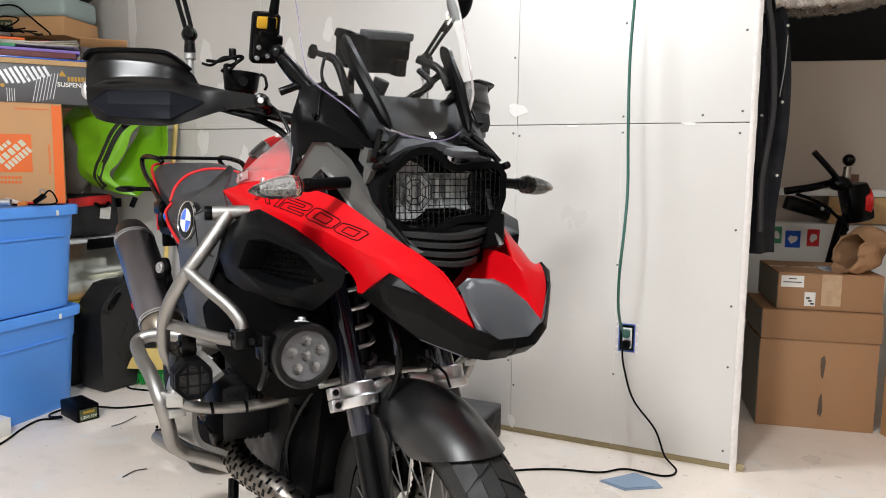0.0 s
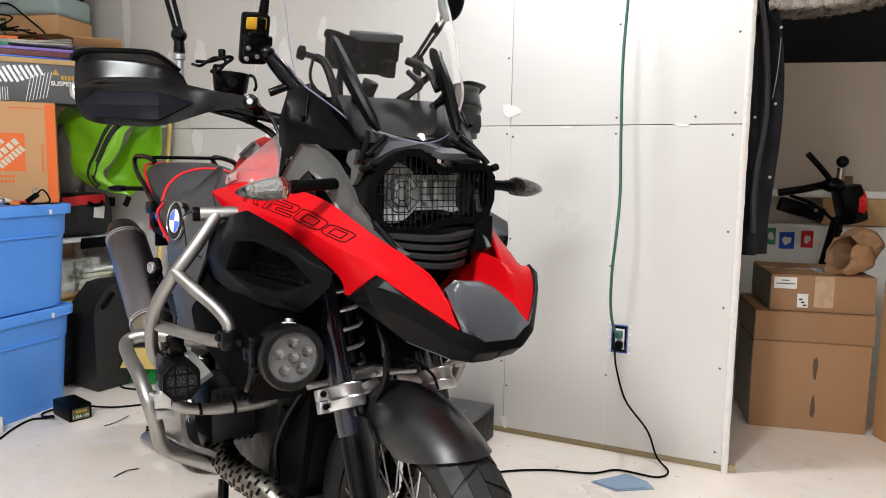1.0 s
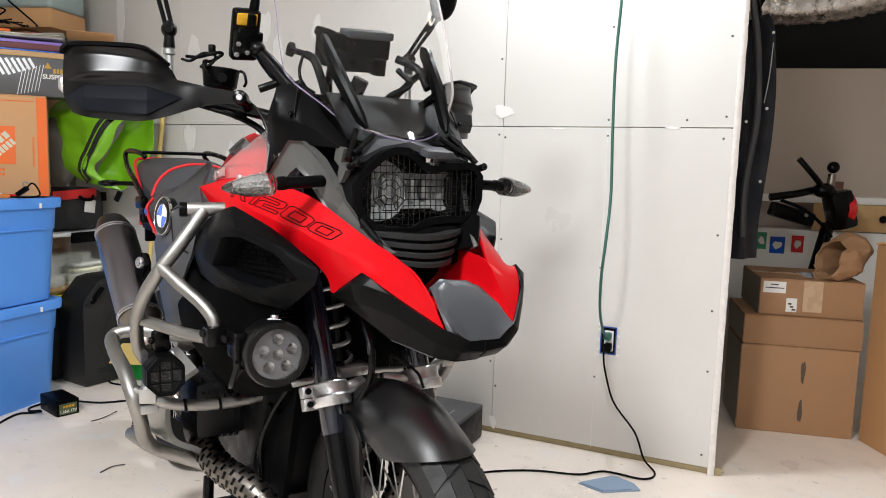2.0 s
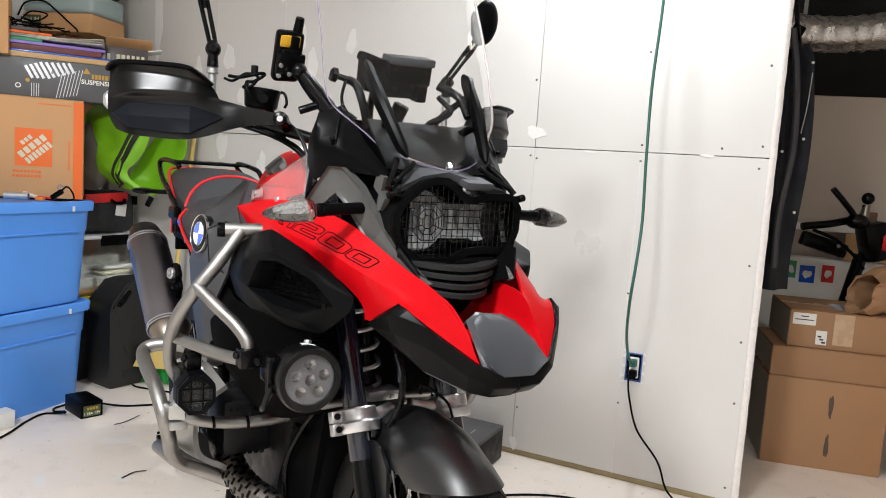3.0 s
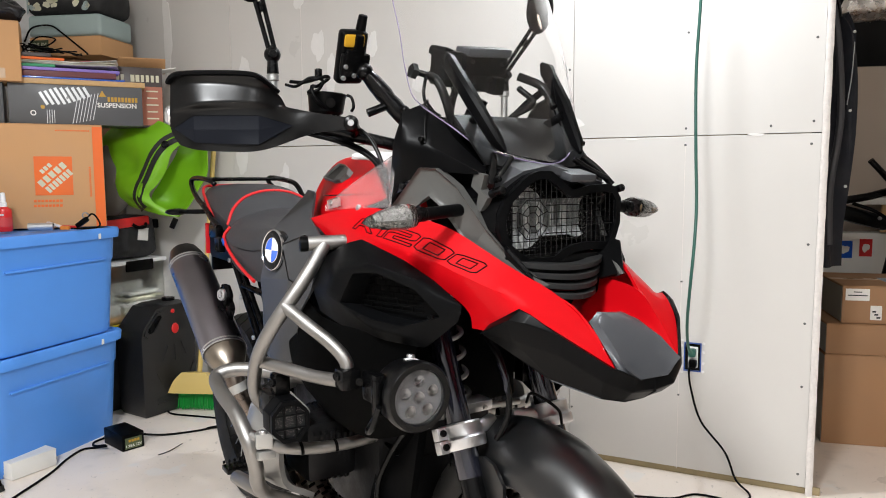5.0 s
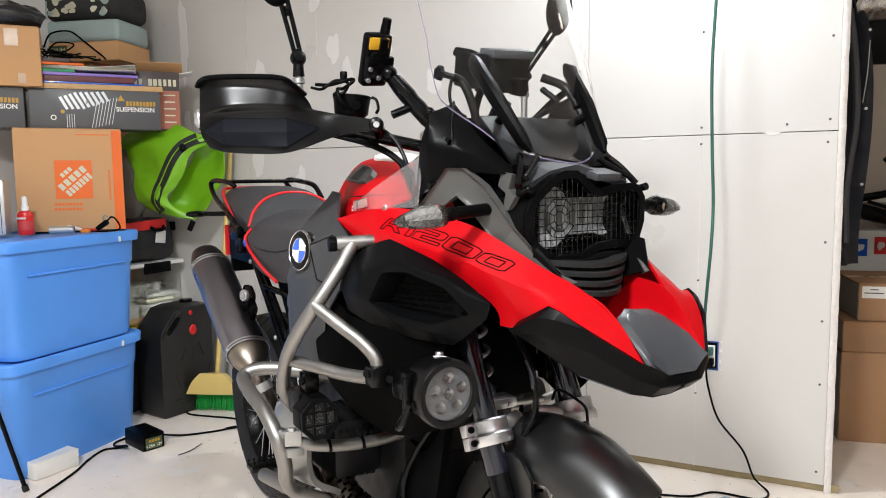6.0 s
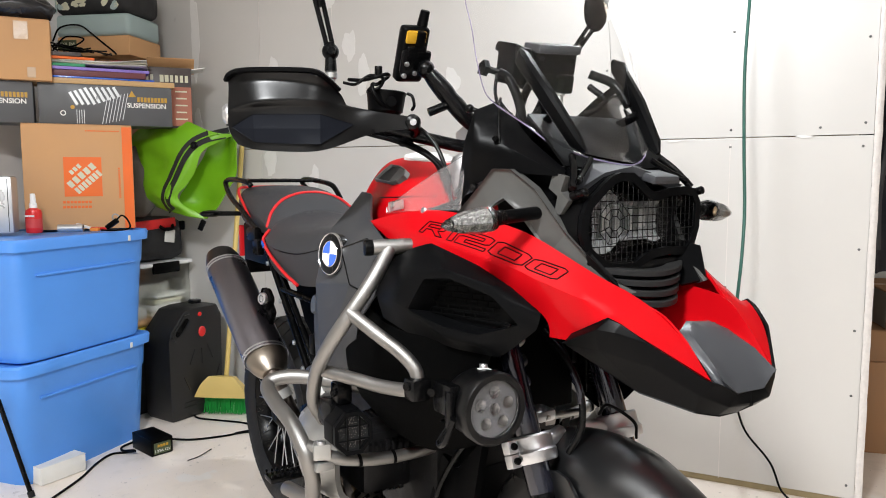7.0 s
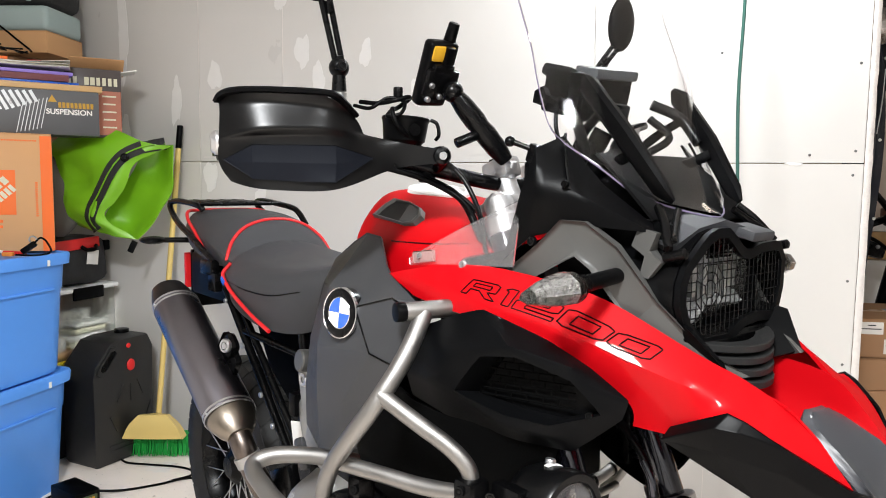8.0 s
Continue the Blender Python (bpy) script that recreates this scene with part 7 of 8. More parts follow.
def slab(name, parent, c, s, material, label="", bev=0.0008):
    return part(name, bx(BM(), c, s, bev, seg=1), material, parent, label)


def carton(label, m, w, d, h, material=None, tape=True, group="", flaps=0.0):
    """A closed cardboard carton, base at the origin of m, front towards -y."""
    material = material or CARD
    t = thing("cardboard_box", label, "box", m, group)
    bm = BM()
    bx(bm, (0, 0, h / 2), (w, d, h), 0.004)
    part("carton_body", bm, material, t)
    part("top_flap", bx(BM(), (0, -d / 4, h + 0.0015), (w - 0.002, d / 2 - 0.003, 0.003), 0.001, seg=1), material, t)
    part("top_flap", bx(BM(), (0, d / 4, h + 0.0015), (w - 0.002, d / 2 - 0.003, 0.003), 0.001, seg=1), material, t)
    if tape:
        part("tape_strip", bx(BM(), (0, 0, h + 0.0035), (w, 0.05, 0.0008), 0), TAPE, t)
    return t


# blue totes
def tote(m, L, W, H, label):
    t = thing("storage_tote", label, "tote", m, "blue storage totes")
    bm = BM()
    rings = []
    for z, k in ((0, 0.88), (0.02, 0.90), (H * 0.68, 0.955), (H * 0.70, 0.970), (H - 0.05, 0.985), (H - 0.045, 1.0)):
        ring = []
        for i in range(32):
            a = 2 * math.pi * i / 32 + math.pi / 32
            ca, sa = math.cos(a), math.sin(a)
            e = 0.22
            ring.append(bm.verts.new((L / 2 * k * math.copysign(abs(ca) ** e, ca), W / 2 * k * math.copysign(abs(sa) ** e, sa), z)))
        rings.append(ring)
    for a, b in zip(rings, rings[1:]):
        for i in range(32):
            bm.faces.new((a[i], a[(i + 1) % 32], b[(i + 1) % 32], b[i]))
    bm.faces.new(rings[0][::-1])
    part("tote_body", bm, BLUETUB, t)
    bm = BM()
    rings = []
    for z, k in ((H - 0.046, 1.0), (H - 0.046, 1.035), (H - 0.012, 1.045), (H - 0.004, 1.03), (H - 0.003, 0.99), (H - 0.010, 0.97)):
        ring = []
        for i in range(32):
            a = 2 * math.pi * i / 32 + math.pi / 32
            ca, sa = math.cos(a), math.sin(a)
            ring.append(bm.verts.new((L / 2 * k * math.copysign(abs(ca) ** 0.2, ca), W / 2 * k * math.copysign(abs(sa) ** 0.2, sa), z)))
        rings.append(ring)
    for a, b in zip(rings, rings[1:]):
        for i in range(32):
            bm.faces.new((a[i], a[(i + 1) % 32], b[(i + 1) % 32], b[i]))
    bm.faces.new(rings[-1])
    part("tote_lid", bm, BLUETUB, t)
    for e in (-1, 1):
        part("tote_rib", bx(BM(), (0, e * W / 2 * 0.972, H * 0.70), (L * 0.72, 0.012, 0.008), 0.003), BLUETUB, t)
        part("tote_tag", bx(BM(), (-L * 0.30, e * W / 2 * 1.04, H - 0.035), (0.012, 0.004, 0.022), 0.001), PAPER, t)
    return t


tote(T(-1.945, 3.115, 0, 71.9 + 180), 0.66, 0.46, 0.452, "blue plastic storage tote on the floor")
tote(T(-1.930, 3.105, 0.452, 71.9 + 180), 0.66, 0.46, 0.446, "blue plastic storage tote stacked on another tote")

LID = 0.897


def corner_at(x, y, z, deg, w, d):
    """Stands a box of width w and depth d with its front right corner at x, y."""
    return T(x, y, z, deg) @ Matrix.Translation((-w / 2, d / 2, 0))


# home store moving box with an orange square
mb = carton("large brown moving box with an orange printed square", corner_at(-1.667, 3.340, LID, 27.0, 0.405, 0.30), 0.405, 0.30, 0.425, CARD2, False)
slab("orange_square", mb, (0.012, -0.1508, 0.215), (0.140, 0.001, 0.160), ORANGE)
for k, (w, o) in enumerate(((0.055, 0.052), (0.135, 0.010), (0.125, -0.035))):
    n_ = 3 + 2 * k
    for i in range(n_):
        u = (i - (n_ - 1) / 2) * w / n_
        rot = Matrix.Rotation(radians(-42), 4, "Y")
        c0 = rot @ Vector((u, 0, o * 0.8))
        part("printed_bar", bx(BM(), (0.012 + c0.x, -0.1516, 0.215 + c0.z), (w / n_ * 0.72, 0.0008, 0.028 if k else 0.018), 0, rot), CREAM, mb)
slab("orange_stripe", mb, (0.182, -0.1508, 0.21), (0.038, 0.001, 0.42), ORANGE)
bm = BM()
for k in range(2):
    for i in range(8):
        bx(bm, (-0.060 + i * 0.0135 - 0.001 * k, -0.1508, 0.112 - k * 0.020), (0.0105, 0.001, 0.010), 0)
for i in range(16):
    bx(bm, (0.148, -0.1508, 0.13 + i * 0.008), (0.008, 0.001, 0.005), 0)
    bx(bm, (0.03 + i * 0.008, -0.1508, 0.402), (0.0055, 0.001, 0.005), 0)
part("fine_print", bm, ORANGE, mb, kind="stuff")
# suspension strut boxes
def strut_box(m, label):
    t = thing("printed_box", label, "box", m, "grey parts boxes")
    part("carton_body", bx(BM(), (0, 0, 0.082), (0.505, 0.20, 0.164), 0.003), BOXGREY, t)
    for k in range(9):
        rot = Matrix.Rotation(radians(-28), 4, "Y")
        part("printed_coil", bx(BM(), (-0.125 + k * 0.020, -0.1006, 0.105 + k * 0.004), (0.011, 0.0008, 0.075 - abs(k - 3) * 0.006), 0.0, rot), SILVER, t)
    for k in range(4):
        part("printed_stripe", bx(BM(), (-0.115 + k * 0.009, -0.1006, 0.032), (0.002, 0.0008, 0.055), 0), SILVER, t)
    for k in range(7):
        part("printed_stripe", bx(BM(), (-0.01 + k * 0.013, -0.1006, 0.060 + 0.003 * k), (0.0025, 0.0008, 0.115), 0, Matrix.Rotation(radians(12), 4, "Y")), SILVER, t)
    part("printed_ring", lathe(BM(), [(0.007, 0.0004), (0.011, 0.0004), (0.011, -0.001), (0.007, -0.001)], aim((-0.165, -0.1003, 0.045), (0, -1, 0)), 20, True), PAPER, t)
    part("printed_dot", lathe(BM(), [(0, 0.0004), (0.008, 0.0004), (0.008, -0.001)], aim((-0.13, -0.1003, 0.070), (0, -1, 0)), 18), YELLOW, t)
    part("printed_peak", plate(BM(), [(-0.014, 0), (0.016, 0), (0.0, 0.026)], 0.001, front_at(0.095, -0.1001, 0.120)), YELLOW, t)
    for k in range(9):
        part("printed_bar", bx(BM(), (0.120 + k * 0.0135, -0.1006, 0.110), (0.0098, 0.0008, 0.020), 0), YELLOW, t)
    writing("SUSPENSION", 0.027, front_at(0.152, -0.1004, 0.084), PAPER, t, bold=0.0006)
    return t


BT = LID + 0.4285
strut_box(corner_at(-1.532, 3.440, BT, 27.0, 0.505, 0.20), "dark grey parts box printed with a white spring")
strut_box(corner_at(-1.992, 3.196, BT, 28.5, 0.505, 0.20), "dark grey parts box beside another one")
# board, folders and papers
BO = BT + 0.1645
board = thing("pine_board", "thin pine board laid on the parts boxes", "board", corner_at(-1.520, 3.445, BO, 27.0, 0.54, 0.17))
part("plank", bx(BM(), (0, 0, 0.011), (0.54, 0.17, 0.022), 0.002), WOOD, board)
z = BO + 0.0225
for nm, lab, mt, w, dx, h, dg in (("folder", "flat violet blue folder in the pile", BLUEBADGE, 0.44, 0.00, 0.008, 1), ("binder", "maroon binder in the pile of papers", MAROON, 0.42, -0.02, 0.024, -2), ("folder", "violet paper folder in the pile", PURPLE, 0.40, 0.00, 0.012, 2), ("folder", "green paper folder in the pile", DARKGREEN, 0.22, -0.15, 0.012, -1),
                                  ("paper_stack", "stack of loose white papers with curled edges", PAPER, 0.42, -0.01, 0.016, -3), ("folder", "orange brown cardboard sleeve on the papers", ORANGE, 0.24, -0.13, 0.010, 3), ("folder", "dark cloth case on the papers", COFFEE, 0.20, -0.15, 0.016, -4)):
    t = thing(nm, lab, "papers", corner_at(-1.520, 3.445, z, 27.0, 0.54, 0.17) @ T(dx - 0.03, 0, 0, dg))
    if nm == "paper_stack":
        for k in range(7):
            rows = []
            w2 = w - 0.03 * (k % 3)
            for i in range(7):
                u = (i / 6 - 0.5) * w2
                lift = 0.010 * max(0.0, i / 6 - 0.62) * (k + 1) / 2.6 + 0.0012 * math.sin(i * 1.3 + k)
                rows.append([(u, v, 0.0018 + k * 0.0021 + max(0.0, lift) * (1.2 if v < 0 else 0.7)) for v in (-0.080, -0.03, 0.03, 0.080)])
            bm = loft(BM(), rows, 2, 2, 0.0012)
            bmesh.ops.rotate(bm, verts=bm.verts, cent=(0, 0, 0), matrix=Matrix.Rotation(radians((k * 37) % 11 * 0.9 - 4), 3, "Z"))
            part("sheet_of_paper", bm, (PAPER, CREAM, PAPER, WORNPAPER)[k % 4], t)
        for k, (u, mt2) in enumerate(((-0.12, DARKGREEN), (-0.02, REDPLASTIC), (0.09, REDPLASTIC), (0.15, GREENPRINT))):
            part("printed_shape", plate(BM(), blob(u, 0.0, 0.05, 0.05, k + 140, 12), 0.0008, Matrix.Translation((0, -0.04, 0.0205 + 0.0006 * k))), mt2, t)
    else:
        part("cover", bx(BM(), (0, 0, h / 2), (w, 0.16, h), 0.002), mt, t)
    z += h + 0.0008
heap = thing("cable_heap", "tangle of thin black cables on the papers", "cable", corner_at(-1.520, 3.445, z, 27.0, 0.54, 0.17))
for seed in (2, 5, 9):
    rnd = random.Random(seed)
    run = [(-0.26 + 0.022 * k + rnd.uniform(-0.05, 0.05), rnd.uniform(-0.10, 0.02), 0.006 + rnd.uniform(0.0, 0.045) * (1 - k / 13)) for k in range(12)]
    part("cord", tube(BM(), run, 0.0030, 7), BLACK, heap)
# upper carton in front
ub = carton("brown cardboard box on top of the parts boxes", corner_at(-1.914, 3.200, BO + 0.001, 27.0, 0.30, 0.155), 0.30, 0.155, 0.235, CARD2, True)
slab("tape_patch", ub, (0.05, -0.0785, 0.19), (0.05, 0.0008, 0.07), TAPE)
slab("tape_patch", ub, (0.08, -0.0785, 0.03), (0.03, 0.0008, 0.04), TAPE)
bag = thing("plastic_bag", "crumpled black plastic bag on the upper box", "bag", T(-2.05, 3.20, BO + 0.2405, 27))
bm = ball(BM(), (0, 0, 0.045), 1.0, (0.15, 0.08, 0.05), None, 26, 16)
for v in bm.verts:
    v.co += 0.018 * noise.noise_vector(v.co * 22)
    v.co.z = max(v.co.z, 0.0)
part("bag_skin", bm, mat("shiny_black_film", (0.012, 0.012, 0.014), 0.18, bump=0.4, bscale=90), bag, angle=60)
# box marked MEDIUM, foam and patterned cushion, standing on a box behind
carton("tall brown box against the wall behind the pile", T(-2.05, 3.86, 0, 155 - 180), 0.30, 0.20, 1.66, CARD, True)
md = carton("brown box marked medium with an olive label", T(-2.005, 3.80, 1.6655, -8), 0.46, 0.26, 0.085, CARD2, False)
slab("olive_label", md, (-0.10, -0.1306, 0.052), (0.13, 0.001, 0.045), GREENPRINT)
writing("MEDIUM", 0.030, front_at(-0.10, -0.1313, 0.052), CREAM, md)
foam = thing("foam_slab", "pale teal foam cushion slab", "cushion", T(-2.0, 3.80, 1.755, -8))
part("slab", bx(BM(), (0, 0, 0.05), (0.45, 0.26, 0.10), 0.022, seg=3), TEAL, foam)
cus = thing("cushion", "black cushion printed with cream and teal shapes", "cushion", T(-2.0, 3.80, 1.856, -8))
bm = bx(BM(), (0, 0, 0.075), (0.47, 0.27, 0.15), 0.06, seg=4)
part("cushion_cover", bm, CANVAS, cus)
rnd = random.Random(4)
for k in range(26):
    u, v = rnd.uniform(-0.21, 0.21), rnd.uniform(0.02, 0.13)
    part("printed_shape", plate(BM(), blob(u, v, rnd.uniform(0.02, 0.045), rnd.uniform(0.02, 0.05), k + 50, 14), 0.001, front_at(0, -0.1348, 0)), CREAM if k % 3 else TEAL, cus)
wire_ = thing("coiled_cable", "thin black cable hanging over the brown box", "cable")
part("cord", tube(BM(), [(-2.16, 3.66, 1.73), (-2.12, 3.655, 1.79), (-2.03, 3.65, 1.80), (-1.97, 3.65, 1.76), (-1.92, 3.645, 1.72), (-1.87, 3.64, 1.68), (-1.85, 3.62, 1.665)], 0.004), BLACK, wire_)
part("cord", tube(BM(), [(-2.14, 3.64, 1.70), (-2.08, 3.63, 1.745), (-2.0, 3.63, 1.735), (-2.05, 3.62, 1.70), (-2.12, 3.62, 1.715), (-2.03, 3.615, 1.685), (-1.96, 3.61, 1.69)], 0.0035), BLACK, wire_)
# coffee machine box
cf = thing("coffee_machine_box", "dark brown appliance box with an open flap", "box", corner_at(-1.488, 3.560, 1.3265, 24, 0.20, 0.15))
part("carton_body", bx(BM(), (0, 0, 0.132), (0.20, 0.15, 0.264), 0.003), COFFEE, cf)
slab("copper_panel", cf, (0.055, -0.0756, 0.095), (0.085, 0.001, 0.17), COPPER)
for i, w in enumerate((0.020, 0.017, 0.010, 0.020, 0.020, 0.016, 0.016, 0.016, 0.016)):
    if i != 2:
        part("printed_bar", bx(BM(), (-0.085 + i * 0.0205, -0.0758, 0.215), (w * 0.8, 0.001, 0.030), 0), CREAM, cf)
for i in range(5):
    part("printed_bar", bx(BM(), (0.055, -0.0764, 0.16 - i * 0.03), (0.05 - 0.006 * (i % 2), 0.001, 0.006), 0), CREAM, cf)
part("open_flap", bx(BM(), (0.02, 0.03, 0.286), (0.20, 0.004, 0.09), 0.001, Matrix.Rotation(radians(50), 4, "X")), CARD2, cf)
part("open_flap", bx(BM(), (0.125, 0.0, 0.263), (0.07, 0.14, 0.004), 0.001, Matrix.Rotation(radians(-12), 4, "Y")), PAPER, cf)
# small things on the tote lid
def on_lid(x, y):
    return T(x, y, LID)


bt = thing("glue_bottle", "red plastic glue bottle with a white nozzle", "bottle", on_lid(-1.93, 3.05))
part("bottle_body", lathe(BM(), [(0, 0), (0.026, 0), (0.029, 0.004), (0.029, 0.078), (0.026, 0.088), (0.014, 0.096), (0, 0.096)], None, 24), REDPLASTIC, bt)
part("bottle_label", lathe(BM(), [(0.0293, 0.020), (0.0297, 0.020), (0.0297, 0.055), (0.0293, 0.055)], None, 24, True), mat("red_label", (0.55, 0.05, 0.05), 0.4), bt)
bm = BM()
for k in range(5):
    bx(bm, (-0.014 + k * 0.007, -0.0275, 0.066), (0.005, 0.006, 0.007), 0)
part("fine_print", bm, PAPER, bt, kind="stuff")
part("nozzle", lathe(BM(), [(0, 0.096), (0.014, 0.096), (0.014, 0.112), (0.011, 0.115), (0.009, 0.150), (0, 0.153)], None, 18), WHITE, bt)
sc = thing("metal_case", "silver metal case with rounded edges", "case", T(-2.03, 3.02, LID, 20))
part("case_shell", bx(BM(), (0, 0, 0.11), (0.09, 0.10, 0.215), 0.012), SILVER, sc)
part("case_seam", bx(BM(), (0.030, -0.0505, 0.11), (0.002, 0.002, 0.20), 0), SATIN, sc)
tb = thing("grey_tube", "short grey tube lying on the tote", "tube", on_lid(-1.815, 3.10))
part("tube_shell", lathe(BM(), [(0.012, -0.045), (0.015, -0.045), (0.015, 0.045), (0.012, 0.045)], aim((0, 0, 0.015), (1, 0.25, 0)), 20, True), SILVER, tb)
kn = thing("box_cutter", "red and white handled tool on the tote", "tool", T(-1.75, 3.17, LID, -12))
part("handle", bx(BM(), (0.02, 0, 0.008), (0.08, 0.018, 0.014), 0.004), REDPLASTIC, kn)
part("blade_cover", bx(BM(), (-0.05, 0, 0.016), (0.08, 0.016, 0.008), 0.002, Matrix.Rotation(radians(14), 4, "Y")), WHITE, kn)
pl = thing("cable_adapter", "black cable with plug and adapter", "cable", on_lid(-1.655, 3.15))
part("adapter", bx(BM(), (-0.02, 0, 0.028), (0.055, 0.02, 0.02), 0.005, Matrix.Rotation(radians(-35), 4, "Y")), BLACK, pl)
part("cord", tube(BM(), [(0.0, 0, 0.045), (0.02, 0.0, 0.062), (0.045, -0.01, 0.048), (0.06, -0.02, 0.015), (0.02, -0.04, 0.006), (-0.05, -0.03, 0.006)], 0.0035), BLACK, pl)
part("ring", lathe(BM(), [(0.010, -0.002), (0.015, -0.002), (0.015, 0.002), (0.010, 0.002)], aim((-0.005, 0, 0.055), (0, 1, 0.2)), 18, True), CASTING, pl)
part("connector", bx(BM(), (-0.075, -0.03, 0.008), (0.035, 0.018, 0.014), 0.003), mat("orange_plastic", (0.7, 0.22, 0.03), 0.4), pl)

# yellow-lidded tote, clear bin, bag and green dry bag by the wall
yt = thing("yellow_lid_tote", "black storage tote with a yellow lid", "tote", corner_at(-1.625, 3.868, 0, 65, 0.42, 0.24))
part("tote_body", bx(BM(), (0, 0, 0.185), (0.39, 0.21, 0.37), 0.02), CANVAS, yt)
part("tote_lid", bx(BM(), (0, 0, 0.392), (0.42, 0.24, 0.04), 0.012), mat("yellow_lid", (0.72, 0.60, 0.02), 0.4), yt)
cb = thing("clear_bin", "frosted clear bin with a white lid, half full", "bin", corner_at(-1.625, 3.868, 0.4125, 65, 0.40, 0.25))
bm = BM()
for c0, s0 in (((0, -0.112, 0.14), (0.365, 0.004, 0.27)), ((0, 0.112, 0.14), (0.365, 0.004, 0.27)), ((-0.182, 0, 0.14), (0.004, 0.222, 0.27)), ((0.182, 0, 0.14), (0.004, 0.222, 0.27)), ((0, 0, 0.004), (0.365, 0.222, 0.006))):
    bx(bm, c0, s0, 0)
bin_ = part("bin_wall", bm, glass("frosted_clear", (0.9, 0.9, 0.88), 0.28, 1.15), cb)
bin_.visible_shadow = False
part("bin_lid", bx(BM(), (0, 0, 0.286), (0.40, 0.25, 0.020), 0.007), WHITE, cb)
part("bin_latch", bx(BM(), (0.03, -0.124, 0.268), (0.16, 0.012, 0.052), 0.005), BLACK, cb)
for k, (c0, s0, mt) in enumerate((((0.0, -0.03, 0.020), (0.33, 0.13, 0.025), CARD2), ((0.06, -0.05, 0.045), (0.22, 0.10, 0.022), CREAM), ((-0.11, -0.05, 0.06), (0.09, 0.09, 0.055), HAZE), ((0.05, -0.05, 0.072), (0.20, 0.09, 0.028), HAZE), ((0.07, -0.05, 0.100), (0.17, 0.08, 0.022), CREAM), ((0.02, 0.05, 0.10), (0.30, 0.07, 0.15), HAZE), ((0.08, -0.05, 0.126), (0.18, 0.085, 0.020), HAZE))):
    part("content", bx(BM(), c0, s0, 0.01), mt, cb)
bb = thing("duffel_bag", "black duffel bag with a red strap and white tag", "bag", corner_at(-1.640, 3.850, 0.7095, 65, 0.34, 0.22))
bm = bx(BM(), (0, 0, 0.105), (0.33, 0.20, 0.21), 0.06, seg=4)
for v in bm.verts:
    v.co += 0.010 * noise.noise_vector(v.co * 14)
part("bag_body", bm, CANVAS, bb)
part("red_strap", bx(BM(), (-0.02, -0.100, 0.180), (0.24, 0.014, 0.045), 0.005, Matrix.Rotation(radians(-3), 4, "Y")), REDPLASTIC, bb)
part("care_tag", bx(BM(), (0.06, -0.106, 0.120), (0.060, 0.003, 0.062), 0.001, Matrix.Rotation(radians(8), 4, "Y")), PAPER, bb)
part("buckle", bx(BM(), (0.155, -0.085, 0.165), (0.03, 0.02, 0.045), 0.006), BLACK, bb)
part("carry_handle", tube(BM(), [(0.0, -0.105, 0.17), (0.02, -0.118, 0.155), (0.06, -0.12, 0.155), (0.08, -0.105, 0.17)], 0.008), BLACK, bb)
gb = thing("dry_bag", "lime green rubber dry bag with black straps, draped over", "bag", T(0, 0, 0))
rows = [[(-1.70, 3.62, 1.375), (-1.628, 3.60, 1.380), (-1.519, 3.555, 1.362), (-1.435, 3.525, 1.327), (-1.357, 3.51, 1.303), (-1.293, 3.53, 1.298)],
        [(-1.80, 3.63, 1.290), (-1.739, 3.59, 1.286), (-1.629, 3.515, 1.279), (-1.523, 3.505, 1.257), (-1.462, 3.490, 1.240), (-1.423, 3.505, 1.232)],
        [(-1.81, 3.63, 1.178), (-1.754, 3.59, 1.178), (-1.643, 3.550, 1.179), (-1.557, 3.500, 1.162), (-1.501, 3.480, 1.154), (-1.456, 3.500, 1.154)],
        [(-1.82, 3.63, 1.087), (-1.768, 3.59, 1.087), (-1.679, 3.530, 1.089), (-1.602, 3.510, 1.090), (-1.550, 3.490, 1.087), (-1.502, 3.505, 1.087)],
        [(-1.81, 3.63, 1.040), (-1.759, 3.60, 1.030), (-1.681, 3.555, 1.021), (-1.626, 3.515, 1.012), (-1.590, 3.495, 1.013), (-1.552, 3.510, 1.013)],
        [(-1.72, 3.63, 0.985), (-1.663, 3.61, 0.956), (-1.597, 3.56, 0.943), (-1.543, 3.53, 0.936), (-1.485, 3.52, 0.928), (-1.431, 3.53, 0.920)]]
bm = loft(BM(), rows, 6, 7, 0.004)
for v in bm.verts:
    v.co += 0.012 * noise.noise_vector(v.co * 7) + 0.005 * noise.noise_vector(v.co * 21)
tree = BVHTree.FromBMesh(bm)
part("bag_front", bm, GREEN, gb, angle=70)
rows = [[(-1.290, 3.53, 1.300), (-1.292, 3.56, 1.206), (-1.305, 3.56, 1.104), (-1.383, 3.555, 0.989), (-1.435, 3.54, 0.918)],
        [(-1.35, 3.60, 1.300), (-1.37, 3.625, 1.206), (-1.40, 3.60, 1.10), (-1.46, 3.615, 0.99), (-1.49, 3.57, 0.925)],
        [(-1.405, 3.57, 1.292), (-1.467, 3.63, 1.204), (-1.537, 3.63, 1.10), (-1.584, 3.62, 1.008), (-1.541, 3.57, 0.932)]]
bm = loft(BM(), rows, 6, 6, 0.004)
for v in bm.verts:
    v.co += 0.012 * noise.noise_vector(v.co * 9)
part("bag_inside", bm, GREEN, gb, angle=70)
part("bag_buckle", bx(BM(), (-1.452, 3.53, 0.895), (0.024, 0.012, 0.05), 0.004, Matrix.Rotation(radians(25), 4, "Y")), BLACK, gb)


